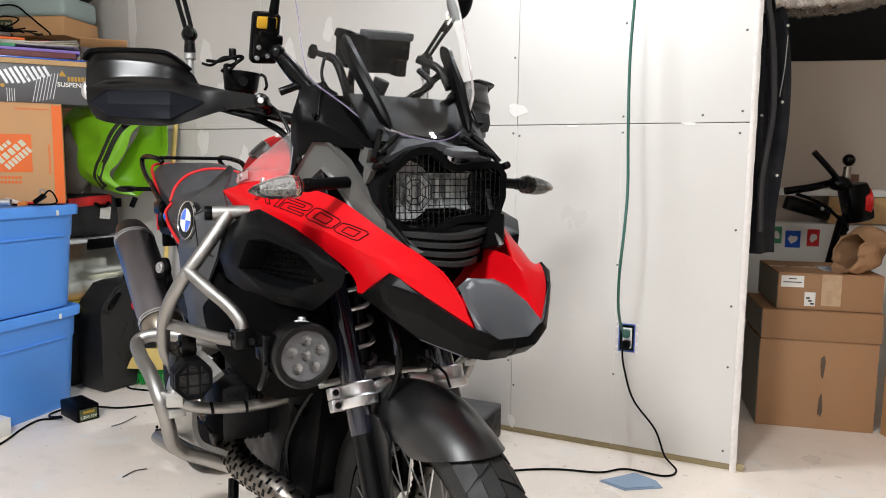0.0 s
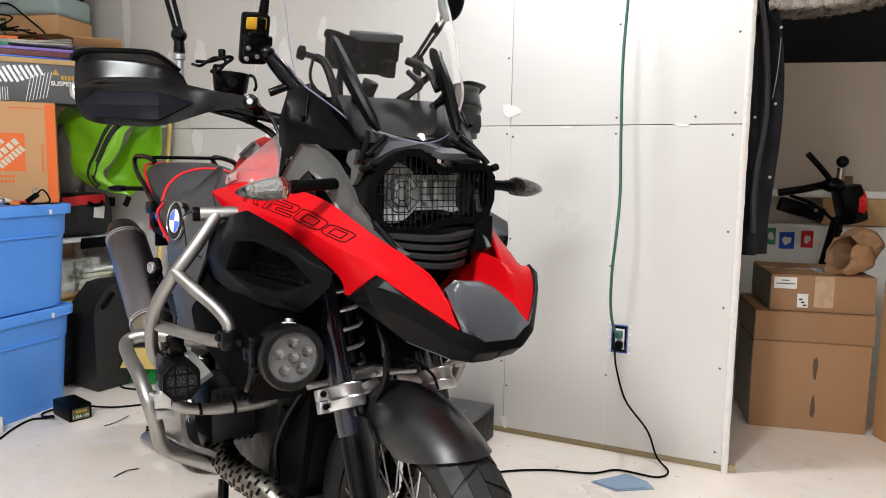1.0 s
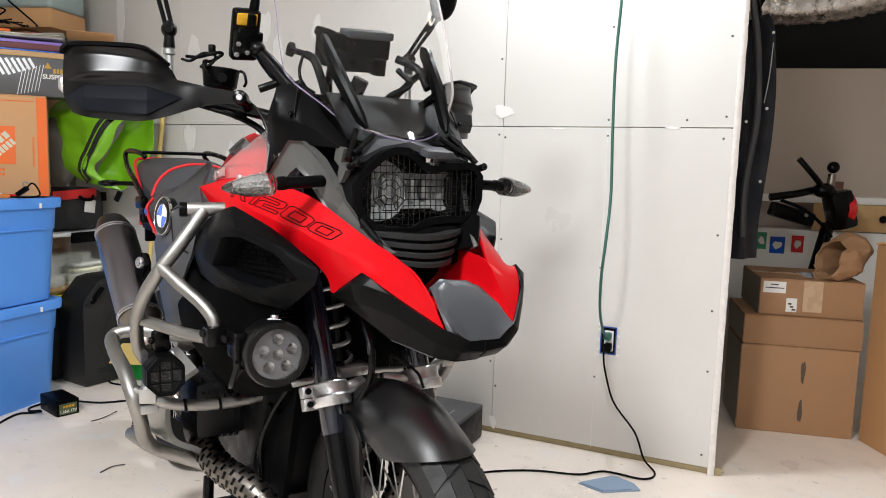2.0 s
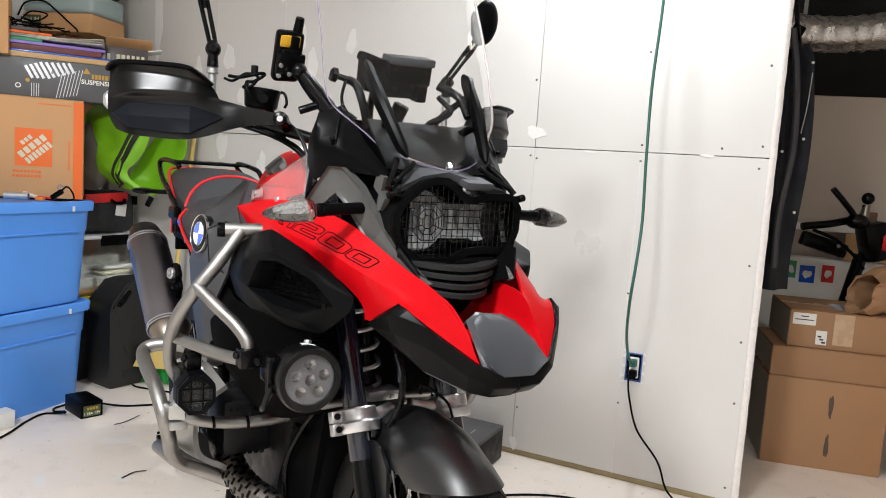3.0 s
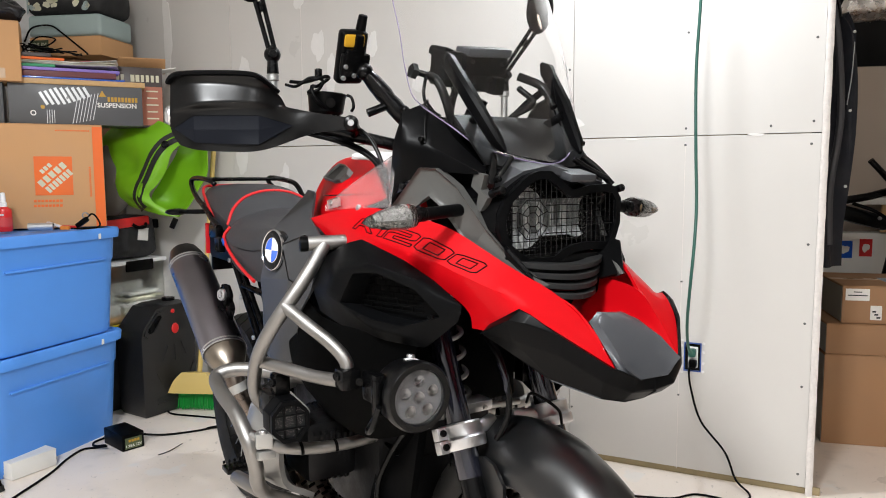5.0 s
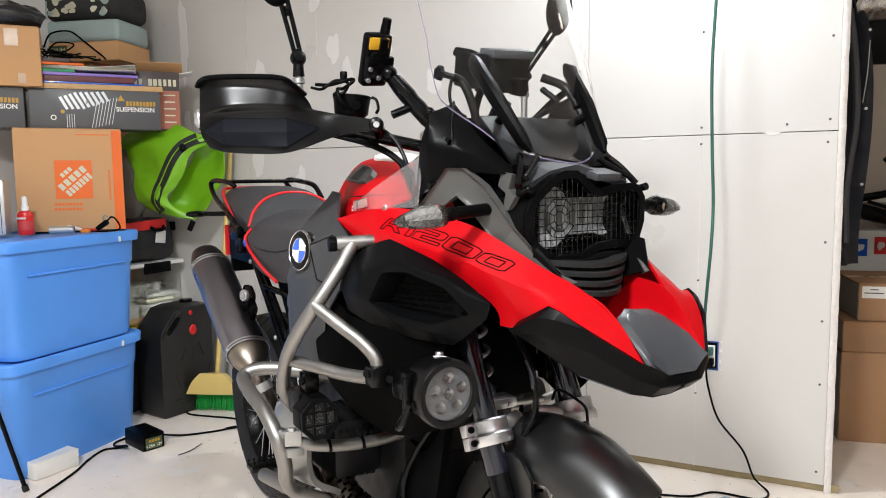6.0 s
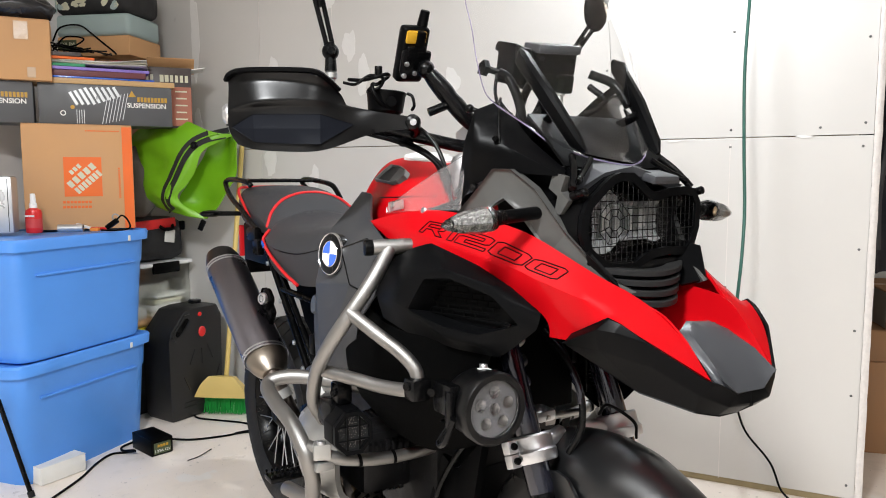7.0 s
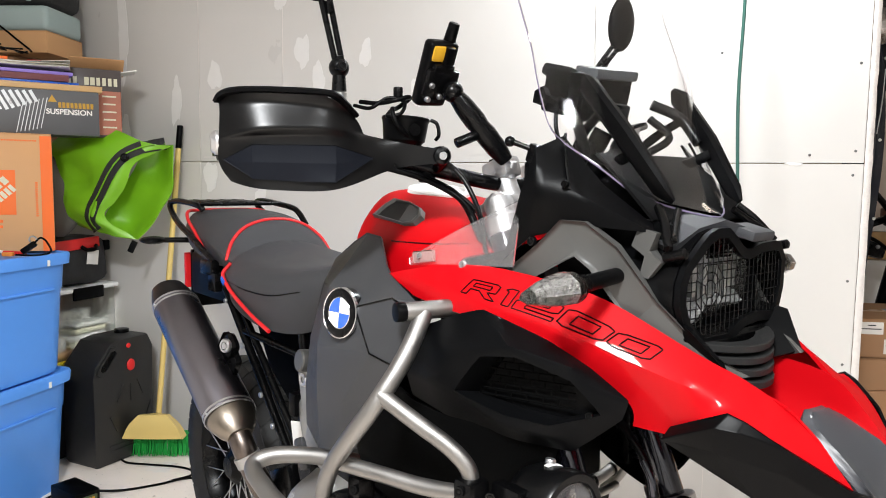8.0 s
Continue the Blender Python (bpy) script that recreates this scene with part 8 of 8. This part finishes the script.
def on_bag(x, z, lift=0.004):
    hit = tree.ray_cast(Vector((x, 2.5, z)), Vector((0, 1, 0)))
    return (hit[0] if hit[0] else Vector((x, 3.57, z))) - Vector((0, lift, 0))


def ribbon(path, w, material, parent, name, lift):
    c0 = crom([(x, 0, z) for x, z in path], 8)
    rows = [[], []]
    for i, q in enumerate(c0):
        d = (c0[min(i + 1, len(c0) - 1)] - c0[max(i - 1, 0)]).normalized()
        nn = Vector((-d.z, 0, d.x)) * w / 2
        for r, sg in ((0, 1), (1, -1)):
            rows[r].append(on_bag(q.x + sg * nn.x, q.z + sg * nn.z, lift))
    part(name, loft(BM(), rows, 1, 3, 0.003), material, parent, angle=60)


STRAP = [(-1.325, 1.308), (-1.40, 1.290), (-1.468, 1.252), (-1.517, 1.188), (-1.557, 1.113), (-1.592, 1.046), (-1.605, 0.990), (-1.590, 0.958)]
ribbon(STRAP, 0.050, CANVAS, gb, "black_strap", 0.006)
ribbon(STRAP, 0.0045, GREEN, gb, "strap_piping", 0.011)
part("strap_eyelet", lathe(BM(), [(0.006, 0.004), (0.012, 0.005), (0.017, 0.0), (0.006, 0.0)], aim(on_bag(-1.455, 1.248, 0.012), (0, -1, 0)), 16, True), SATIN, gb)
gs = thing("grey_sack", "dark grey cloth sack beside the moving box", "bag", T(-1.705, 3.555, 0.926, 0))
bm = ball(BM(), (-0.06, 0.06, 0.16), 1.0, (0.085, 0.06, 0.17), None, 24, 16)
for v in bm.verts:
    v.co += 0.02 * noise.noise_vector(v.co * 11)
    v.co.z = max(0, v.co.z)
part("sack_cloth", bm, mat("grey_cloth", (0.10, 0.09, 0.08), 0.8, var=0.2, bump=0.4), gs, angle=60)

# black jerry can
jd = Vector((0.52, 0.854, 0))
jm = Matrix((Vector((0.854, -0.52, 0)), jd, Vector((0, 0, 1)))).transposed().to_4x4()
jm.translation = Vector((-1.575, 3.655, 0)) + jd * 0.02
JERRY = mat("jerry_plastic", (0.012, 0.012, 0.012), 0.40, bump=0.15, bscale=400)
jc = thing("jerry_can", "black plastic jerry can with a red cap button", "jerry can", jm)
out = [(-0.185, 0.0), (0.080, 0.0), (0.095, 0.02), (0.100, 0.46), (0.075, 0.510), (-0.06, 0.510), (-0.115, 0.500), (-0.19, 0.415), (-0.20, 0.37), (-0.198, 0.02)]
hole = [(-0.165, 0.415), (-0.120, 0.468), (-0.100, 0.470), (-0.092, 0.458), (-0.140, 0.396), (-0.158, 0.390), (-0.170, 0.400)]
YZ = Matrix(((0, 0, 1, -0.09), (1, 0, 0, 0), (0, 1, 0, 0), (0, 0, 0, 1)))
part("can_body", plate(BM(), out, 0.18, YZ, 0.016), JERRY, jc)
for y, z, w, h, r in ((-0.03, 0.075, 0.20, 0.008, 0), (-0.03, 0.055, 0.20, 0.006, 0), (-0.075, 0.285, 0.006, 0.075, -24), (-0.022, 0.28, 0.006, 0.075, 0), (0.025, 0.295, 0.006, 0.075, 22), (-0.11, 0.165, 0.006, 0.075, 24), (0.065, 0.185, 0.006, 0.075, -24)):
    part("can_rib", bx(BM(), (0.0905, y, z), (0.006, w, h), 0.002, Matrix.Rotation(radians(r), 4, "X")), JERRY, jc)
rim_ = [(y + (y + 0.131) * 0.42, z + (z - 0.43) * 0.42) for y, z in hole]
part("grip_rim", ring_plate(BM(), rim_, hole, 0.010, Matrix(((0, 0, 1, 0.088), (1, 0, 0, 0), (0, 1, 0, 0), (0, 0, 0, 1)))), JERRY, jc)
part("grip_recess", plate(BM(), hole, 0.004, Matrix(((0, 0, 1, 0.0895), (1, 0, 0, 0), (0, 1, 0, 0), (0, 0, 0, 1)))), SATIN, jc)
part("red_button", ball(BM(), (0.092, -0.02, 0.395), 0.020, (0.4, 1, 1.25)), REDPLASTIC, jc)
part("red_button", ball(BM(), (0.092, -0.03, 0.478), 0.011, (0.4, 1, 1)), REDPLASTIC, jc)
part("filler_spout", rod(BM(), (-0.03, 0.04, 0.505), (-0.03, 0.04, 0.525), 0.03, n=20, bev=0.004), SATIN, jc)

# broom against the wall
br = thing("broom", "yellow broom with green bristles leaning on the wall", "broom", T(-1.395, 3.625, 0, -4))
part("broom_head", loft(BM(), [[(-0.055, -0.02, 0.182), (0.0, -0.022, 0.186), (0.055, -0.02, 0.182)], [(-0.10, -0.026, 0.14), (0, -0.028, 0.14), (0.10, -0.026, 0.14)], [(-0.125, -0.026, 0.094), (0, -0.028, 0.094), (0.125, -0.026, 0.094)]], 4, 4, 0.05, True), STRAW, br)
bm = BM()
rnd = random.Random(7)
for i in range(46):
    for j in range(4):
        u = -0.122 + 0.244 * i / 45
        v = -0.018 + 0.045 * j / 3
        e = u * 1.16 + rnd.uniform(-0.003, 0.003)
        sweep(bm, [(u, v, 0.096), (e * 0.98, v - 0.002, 0.05), (e, v - 0.01 + rnd.uniform(-0.004, 0.004), rnd.uniform(0.001, 0.008))], [0.003, 0.0028, 0.002], 4)
part("bristles", bm, BRISTLE, br, kind="stuff")
a, b = Vector((0.0, 0.0, 0.17)), Vector((0.072, 0.128, 1.38))
part("handle", rod(BM(), a, b, 0.0115, n=16), STRAW, br)
part("handle_grip", rod(BM(), a.lerp(b, 0.93), b + (b - a) * 0.012, 0.0128, n=16, bev=0.004), BLACK, br)

# charger, small white box, cords and litter on the floor
ch = thing("battery_charger", "black battery charger with a green label", "charger", T(-1.550, 3.150, 0, 140))
part("charger_case", bx(BM(), (0, 0, 0.034), (0.165, 0.092, 0.068), 0.006), BLACK, ch)
slab("green_label", ch, (-0.0828, 0.0, 0.030), (0.001, 0.07, 0.045), GREENPRINT)
bm = BM()
for k in range(4):
    bx(bm, (-0.0836, -0.02 + k * 0.012, 0.040), (0.0008, 0.009, 0.010), 0)
part("fine_print", bm, YELLOW, ch, kind="stuff")
writing("1.25A 12V", 0.016, Matrix(((0, 0, -1, -0.0834), (-1, 0, 0, 0.0), (0, 1, 0, 0.019), (0, 0, 0, 1))), PAPER, ch)
wb = thing("small_white_box", "small plain white cardboard box on the floor", "box", T(-1.815, 2.890, 0, 62))
part("box_body", bx(BM(), (0, 0, 0.033), (0.175, 0.135, 0.062), 0.003), PAPER, wb)
part("box_lid", bx(BM(), (0, 0, 0.0655), (0.177, 0.137, 0.004), 0.001, seg=1), PAPER, wb)
c1 = thing("charger_cord", "black cord running over the floor", "cable")
part("cord", tube(BM(), [(-1.52, 3.22, 0.02), (-1.42, 3.25, 0.006), (-1.30, 3.30, 0.005), (-1.215, 3.35, 0.005), (-1.05, 3.34, 0.005), (-0.95, 3.20, 0.005)], 0.0045), BLACK, c1)
part("cord", tube(BM(), [(-1.59, 3.08, 0.02), (-1.64, 3.10, 0.006), (-1.69, 3.08, 0.005), (-1.70, 2.98, 0.005), (-1.69, 2.85, 0.005), (-1.70, 2.68, 0.005), (-1.72, 2.5, 0.005), (-1.8, 2.3, 0.005)], 0.0045), BLACK, c1)
part("cord", tube(BM(), [(-1.60, 3.09, 0.02), (-1.66, 3.12, 0.006), (-1.68, 3.16, 0.006), (-1.66, 3.22, 0.005)], 0.0045), BLACK, c1)
c2 = thing("floor_cord", "thin black cord looped by the broom", "cable")
part("cord", tube(BM(), [(-1.56, 3.70, 0.005), (-1.545, 3.60, 0.005), (-1.50, 3.53, 0.005), (-1.40, 3.50, 0.005), (-1.28, 3.47, 0.005), (-1.21, 3.425, 0.005), (-1.20, 3.36, 0.012), (-1.26, 3.315, 0.012)], 0.0042), BLACK, c2)
tp = thing("tripod_leg", "thin dark tripod leg standing beside the tote", "tripod", T(0, 0, 0))
part("leg", rod(BM(), (-1.785, 2.70, 0.006), (-1.895, 2.72, 0.34), 0.008, n=12), SATIN, tp)
part("rubber_tip", rod(BM(), (-1.783, 2.70, 0.0), (-1.789, 2.70, 0.02), 0.011, n=12), RUBBER, tp)
for pts in ([(-1.36, 3.03, 0.003), (-1.33, 3.07, 0.004), (-1.30, 3.13, 0.012)], [(-1.10, 2.55, 0.003), (-1.08, 2.60, 0.004), (-1.045, 2.62, 0.004)], [(-1.02, 2.98, 0.003), (-0.98, 3.03, 0.004)]):
    zt = thing("cable_tie_scrap", "cut black cable tie lying on the floor", "cable tie", group="cable ties on the floor")
    part("strip", sweep(BM(), crom(pts, 6), 1.0, prof=[(-0.002, -0.001), (0.002, -0.001), (0.002, 0.001), (-0.002, 0.001)]), BLACK, zt)
tw = thing("shop_towel", "folded blue paper towel on the floor", "towel", T(0.655, 2.585, 0, -14))
bm = plate(BM(), [(-0.105, -0.035), (-0.02, -0.085), (0.105, -0.03), (0.085, 0.02), (0.02, 0.065)], 0.004, None, 0.001)
part("towel_fold", bm, BLUECLOTH, tw)
part("towel_fold", plate(BM(), [(-0.098, -0.036), (-0.018, -0.080), (0.075, -0.038), (0.06, 0.01), (0.01, 0.055)], 0.004, Matrix.Translation((0, 0, 0.0042)), 0.001), BLUECLOTH, tw)
sk = thing("monitor_speaker", "dark grey box speaker on the floor by the wall", "speaker", T(0.071, 2.929, 0, 64.5))
part("speaker_shell", bx(BM(), (0, 0, 0.068), (0.258, 0.238, 0.136), 0.008), SPEAKER, sk)
part("speaker_grille", bx(BM(), (0, -0.1195, 0.066), (0.228, 0.004, 0.112), 0.004), DARKMETAL, sk)
slab("printed_bar", sk, (-0.02, -0.05, 0.1365), (0.05, 0.006, 0.001), CASTING)

# wall outlet with two plugs, and their cords
ol = thing("wall_outlet", "open blue outlet box with a white receptacle", "outlet", WALL_M @ Matrix.Translation((0.384, 0.447, 0)))
part("box_rim", ring_plate(BM(), [(-0.030, -0.053), (0.030, -0.053), (0.030, 0.053), (-0.030, 0.053)], [(-0.026, -0.049), (0.026, -0.049), (0.026, 0.049), (-0.026, 0.049)], 0.004, Matrix.Translation((0, 0, 0.001))), BOXBLUE, ol)
part("box_inside", bx(BM(), (0, 0, 0.0018), (0.052, 0.096, 0.002), 0), SATIN, ol)
part("receptacle", bx(BM(), (-0.002, 0, 0.005), (0.034, 0.078, 0.006), 0.003), WHITE, ol)
part("black_plug", bx(BM(), (-0.003, -0.020, 0.020), (0.028, 0.026, 0.03), 0.006), BLACK, ol)
part("green_plug", bx(BM(), (-0.001, 0.020, 0.022), (0.026, 0.028, 0.034), 0.007), CORDGREEN, ol)
for k in range(9):
    a = k * 0.7
    part("plaster_crumb", bx(BM(), (0.037 * math.copysign(1, math.cos(a)), 0.06 * math.sin(a), 0.002), (0.008, 0.010, 0.003), 0.001, Matrix.Rotation(a, 4, "Z"), 1), MUDGLINT, ol)


def wall_cord(name, label, pts, r, material, group=""):
    t = thing(name, label, "cable", group=group)
    part("cord", tube(BM(), [on_wall(*p) for p in pts], r, 10), material, t)
    return t


wall_cord("green_extension_cord", "green extension cord hanging down the wall", [(0.383, 0.467, 0.035), (0.390, 0.505, 0.085), (0.384, 0.60, 0.18), (0.370, 0.73, 0.25), (0.362, 0.87, 0.24), (0.362, 1.01, 0.21), (0.372, 1.20, 0.19), (0.380, 1.45, 0.17), (0.374, 1.70, 0.15), (0.373, 2.0, 0.12), (0.372, 2.49, 0.08)], 0.0052, CORDGREEN)
cordf = thing("black_extension_cord", "black cord from the outlet along the floor", "cable")
part("cord", tube(BM(), [on_wall(0.386, 0.427, 0.03), on_wall(0.39, 0.40, 0.045), on_wall(0.38, 0.33, 0.04), on_wall(0.345, 0.22, 0.03), on_wall(0.262, 0.12, 0.03), on_wall(0.222, 0.03, 0.04), (0.838, 2.665, 0.006), (0.780, 2.62, 0.005), (0.66, 2.675, 0.005), (0.557, 2.643, 0.005), (0.40, 2.665, 0.005), (0.236, 2.642, 0.005), (0.05, 2.56, 0.005), (-0.1, 2.6, 0.005)], 0.0037, 10), BLACK, cordf)

# storage corner behind the free end of the wall
STACK_TURN = -13.0

def in_store(dx, dy, z):
    return T(1.335, 3.178, z, STACK_TURN) @ Matrix.Translation((dx, dy, 0))


b3 = carton("large brown shipping carton at the bottom of a stack", in_store(0.2275, 0.18, 0), 0.455, 0.36, 0.372, CARD)
SCUFF = mat("dark_scuff", (0.10, 0.07, 0.05), 0.8, var=0.5, scale=60)
for zz, seed in ((0.10, 3), (0.27, 8)):
    part("stain_mark", plate(BM(), blob(0.02, zz, 0.016, 0.11, seed, 18), 0.001, front_at(0, -0.1806, 0)), SCUFF, b3)
b2 = carton("flat brown carton in the middle of a stack", in_store(0.232, 0.20, 0.3765), 0.46, 0.40, 0.122, CARD, False)
b1 = carton("brown carton with white labels on top of a stack", in_store(0.258, 0.225, 0.503), 0.40, 0.42, 0.150, CARD)
slab("white_label", b1, (-0.145, -0.2106, 0.117), (0.088, 0.001, 0.048), PAPER)
slab("white_label", b1, (-0.075, -0.2106, 0.045), (0.042, 0.001, 0.058), PAPER)
bm = BM()
for k in range(2):
    bx(bm, (-0.145, -0.2114, 0.128 - k * 0.014), (0.03 if k == 0 else 0.072, 0.0006, 0.004), 0)
for k in range(3):
    bx(bm, (-0.082 + 0.008 * k, -0.2114, 0.05 - 0.012 * k), (0.014, 0.0006, 0.007), 0)
part("fine_print", bm, GREY, b1, kind="stuff")
slab("tape_patch", b1, (0.005, -0.2106, 0.085), (0.075, 0.001, 0.13), TAPE)
slab("plastic_sleeve", b1, (0.06, -0.03, 0.1545), (0.13, 0.16, 0.001), mat("clear_sleeve", (0.5, 0.56, 0.66), 0.12, var=0.1))
# left faces of the stack: their light is painted into the panel colour
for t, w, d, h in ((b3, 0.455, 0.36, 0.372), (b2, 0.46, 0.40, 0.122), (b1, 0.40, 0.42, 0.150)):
    slab("lit_carton_face", t, (-w / 2 - 0.0006, 0, h / 2), (0.001, d - 0.008, h - 0.008), LITSIDE)
tall = carton("tall brown carton beside the stack", T(2.030, 2.86, 0, 3), 0.42, 0.46, 0.82, CARD2)
slab("printed_bar", tall, (-0.2106, -0.02, 0.50), (0.001, 0.10, 0.014), GREY)
pb = thing("packing_paper", "crumpled brown packing paper on the stacked cartons", "paper", T(1.745, 3.19, 0.657, 0))
rows = []
for k, (d_, r) in enumerate(((-0.075, 0.080), (-0.072, 0.088), (-0.03, 0.092), (0.02, 0.096), (0.055, 0.080), (0.080, 0.045), (0.088, 0.012))):
    ring = []
    for i in range(25):
        a = 2 * math.pi * (i % 24) / 24
        q = Vector((d_ + 0.03 * math.sin(a), 0.9 * r * math.cos(a), 0.092 + r * math.sin(a)))
        w = noise.noise_vector(q * 16 + Vector((3.1, 0.4, 7.7)))
        q += 0.028 * w + 0.016 * noise.noise_vector(q * 38)
        ring.append((q.x, q.y, max(q.z, 0.002)))
    rows.append(ring)
bag_bm = loft(BM(), rows, 3, 2, 0.002)
bmesh.ops.rotate(bag_bm, verts=bag_bm.verts, cent=(0, 0, 0.09), matrix=Matrix.Rotation(radians(14), 3, "Z"))
part("paper_wad", bag_bm, CARD, pb, angle=14)
bm = loft(BM(), [[(0.06, -0.10, 0.17), (0.10, -0.14, 0.10), (0.115, -0.17, -0.02)], [(0.085, -0.13, 0.17), (0.13, -0.18, 0.09), (0.14, -0.20, -0.05)], [(0.11, -0.16, 0.10), (0.13, -0.20, 0.02), (0.125, -0.215, -0.08)]], 5, 5, 0.003)
for v in bm.verts:
    v.co += 0.012 * noise.noise_vector(v.co * 18)
part("paper_fold", bm, CARD2, pb, angle=18)
# hanging riding trousers
tr = thing("riding_trousers", "black riding trousers hanging from a strap", "trousers")
rows = []
for z, x0, x1, y0 in ((1.66, 1.135, 1.225, 2.94), (1.60, 1.145, 1.262, 2.94), (1.45, 1.140, 1.285, 2.945), (1.25, 1.135, 1.290, 2.95), (1.05, 1.140, 1.280, 2.95), (0.90, 1.150, 1.275, 2.955), (0.76, 1.155, 1.285, 2.96)):
    rows.append([(x0 + (x1 - x0) * t, y0 + 0.03 * math.sin(t * 7 + z * 3) + (0.03 if t in (0, 1) else 0), z) for t in (0, 0.2, 0.4, 0.6, 0.8, 1)])
part("cloth", loft(BM(), rows, 4, 6, 0.045), NAVY, tr)
part("hanging_strap", tube(BM(), [(1.155, 2.90, 1.72), (1.185, 2.895, 1.55), (1.20, 2.89, 1.30), (1.175, 2.89, 1.05), (1.18, 2.89, 0.85)], 0.013, 8), mat("worn_blue_strap", (0.035, 0.035, 0.04), 0.6, var=0.3), tr)
part("zip", tube(BM(), [(1.245, 2.905, 1.57), (1.24, 2.905, 1.45), (1.228, 2.905, 1.35)], 0.002), CASTING, tr)
for q in ((1.24, 2.90, 1.605), (1.238, 2.90, 1.33), (1.165, 2.90, 1.28), (1.235, 2.90, 1.06)):
    part("snap", ball(BM(), q, 0.0055), HAZE, tr)
part("hanging_strap", sweep(BM(), crom([(1.150, 2.93, 2.503), (1.155, 2.925, 2.1), (1.170, 2.92, 1.80), (1.195, 2.92, 1.66)], 6), 1.0, prof=[(-0.016, -0.002), (0.016, -0.002), (0.016, 0.002), (-0.016, 0.002)]), CANVAS, tr)
part("buckle", bx(BM(), (1.178, 2.915, 1.715), (0.045, 0.012, 0.05), 0.005, Matrix.Rotation(radians(25), 4, "Y")), BLACK, tr)
# cabinet with a drawer
cbn = thing("cabinet", "white cabinet with a pine drawer front", "cabinet", T(2.28, 3.96, 0, -12))
part("cabinet_body", bx(BM(), (-0.10, 0.12, 0.40), (1.30, 0.30, 0.80), 0.004), PAPER, cbn)
dr = part("drawer_front", bx(BM(), (0.12, -0.035, 0.875), (0.80, 0.02, 0.14), 0.003), WOOD, cbn)
part("cabinet_top", bx(BM(), (-0.02, 0.12, 0.965), (1.1, 0.34, 0.035), 0.004), PAPER, cbn)
part("drawer_knob", lathe(BM(), [(0, 0.03), (0.014, 0.03), (0.02, 0.02), (0.010, 0.010), (0.010, 0)], aim((0.05, -0.045, 0.875), (0, -1, 0)), 18), SATIN, dr)
for k, (x, mt, w) in enumerate(((-0.44, BLUEBADGE, 0.075), (-0.34, PIPING, 0.06), (-0.52, DARKGREEN, 0.05))):
    slab("sticker", cbn, (x, -0.0306, 0.715 + 0.01 * k), (w, 0.001, 0.09), mt)
    part("sticker_mark", plate(BM(), blob(x, 0.715 + 0.01 * k, w * 0.55, 0.045, k + 90, 14), 0.001, front_at(0, -0.0312, 0)), PAPER, cbn)
tin = thing("brown_tin", "small brown square tin on the cabinet", "tin", T(2.10, 3.98, 0.9825, -12))
part("tin_body", bx(BM(), (0, 0, 0.04), (0.07, 0.06, 0.08), 0.006), mat("rust_brown", (0.12, 0.05, 0.025), 0.5), tin)
# small parked motorbike
pk = thing("small_motorbike", "small black parked motorbike with a red round light", "motorbike", T(1.83, 3.66, 0, 0))
part("body_shell", bx(BM(), (0.13, 0.0, 0.93), (0.11, 0.12, 0.19), 0.03, Matrix.Rotation(radians(-15), 4, "Y")), SATIN, pk)
part("red_lamp", lathe(BM(), [(0, 0.02), (0.05, 0.015), (0.075, 0.0), (0.075, -0.03), (0, -0.03)], aim((0.185, 0.0, 0.93), (1, -0.2, 0)), 28), REDPLASTIC, pk)
part("handlebar", tube(BM(), [(-0.22, -0.02, 0.98), (-0.10, -0.03, 1.0), (0.0, 0.0, 1.02), (0.06, 0.05, 1.02)], 0.018), SATIN, pk)
part("lever", tube(BM(), [(-0.115, -0.06, 1.165), (-0.06, -0.06, 1.11), (0.0, -0.05, 1.05), (0.04, -0.03, 1.0)], 0.014), SATIN, pk)
part("grip", rod(BM(), (0.065, -0.02, 1.02), (0.068, -0.02, 1.10), 0.018, n=16), TITANCAP, pk)
part("grip_end", ball(BM(), (0.072, -0.02, 1.13), 0.026, (1.1, 1, 1.1)), SATIN, pk)
part("knuckle", ball(BM(), (0.03, -0.03, 1.02), 0.045, (1.2, 1, 0.8)), SATIN, pk)
part("fork_crown", bx(BM(), (-0.10, 0.0, 0.90), (0.22, 0.05, 0.07), 0.015, Matrix.Rotation(radians(15), 4, "Y")), SATIN, pk)
part("cable", tube(BM(), [(-0.18, -0.05, 0.97), (-0.08, -0.07, 0.93), (0.02, -0.06, 0.86), (0.08, -0.04, 0.80)], 0.008), BLACK, pk)
part("bolt_cap", ball(BM(), (-0.05, -0.045, 0.90), 0.009), ALU, pk)
part("frame_leg", rod(BM(), (0.10, 0.03, 0.86), (0.02, 0.1, 0.30), 0.03, n=16), SATIN, pk)
part("wheel", lathe(BM(), [(0.17, -0.05), (0.235, -0.055), (0.25, 0), (0.235, 0.055), (0.17, 0.05)], aim((0.0, 0.16, 0.25), (1, 0.2, 0)), 40, True), RUBBER, pk)
part("axle_leg", rod(BM(), (0.0, 0.16, 0.25), (0.02, 0.10, 0.34), 0.025, n=14), SATIN, pk)
part("rim", lathe(BM(), [(0.0, -0.02), (0.17, -0.03), (0.175, 0.03), (0.0, 0.02)], aim((0.0, 0.16, 0.25), (1, 0.2, 0)), 36), SATIN, pk)
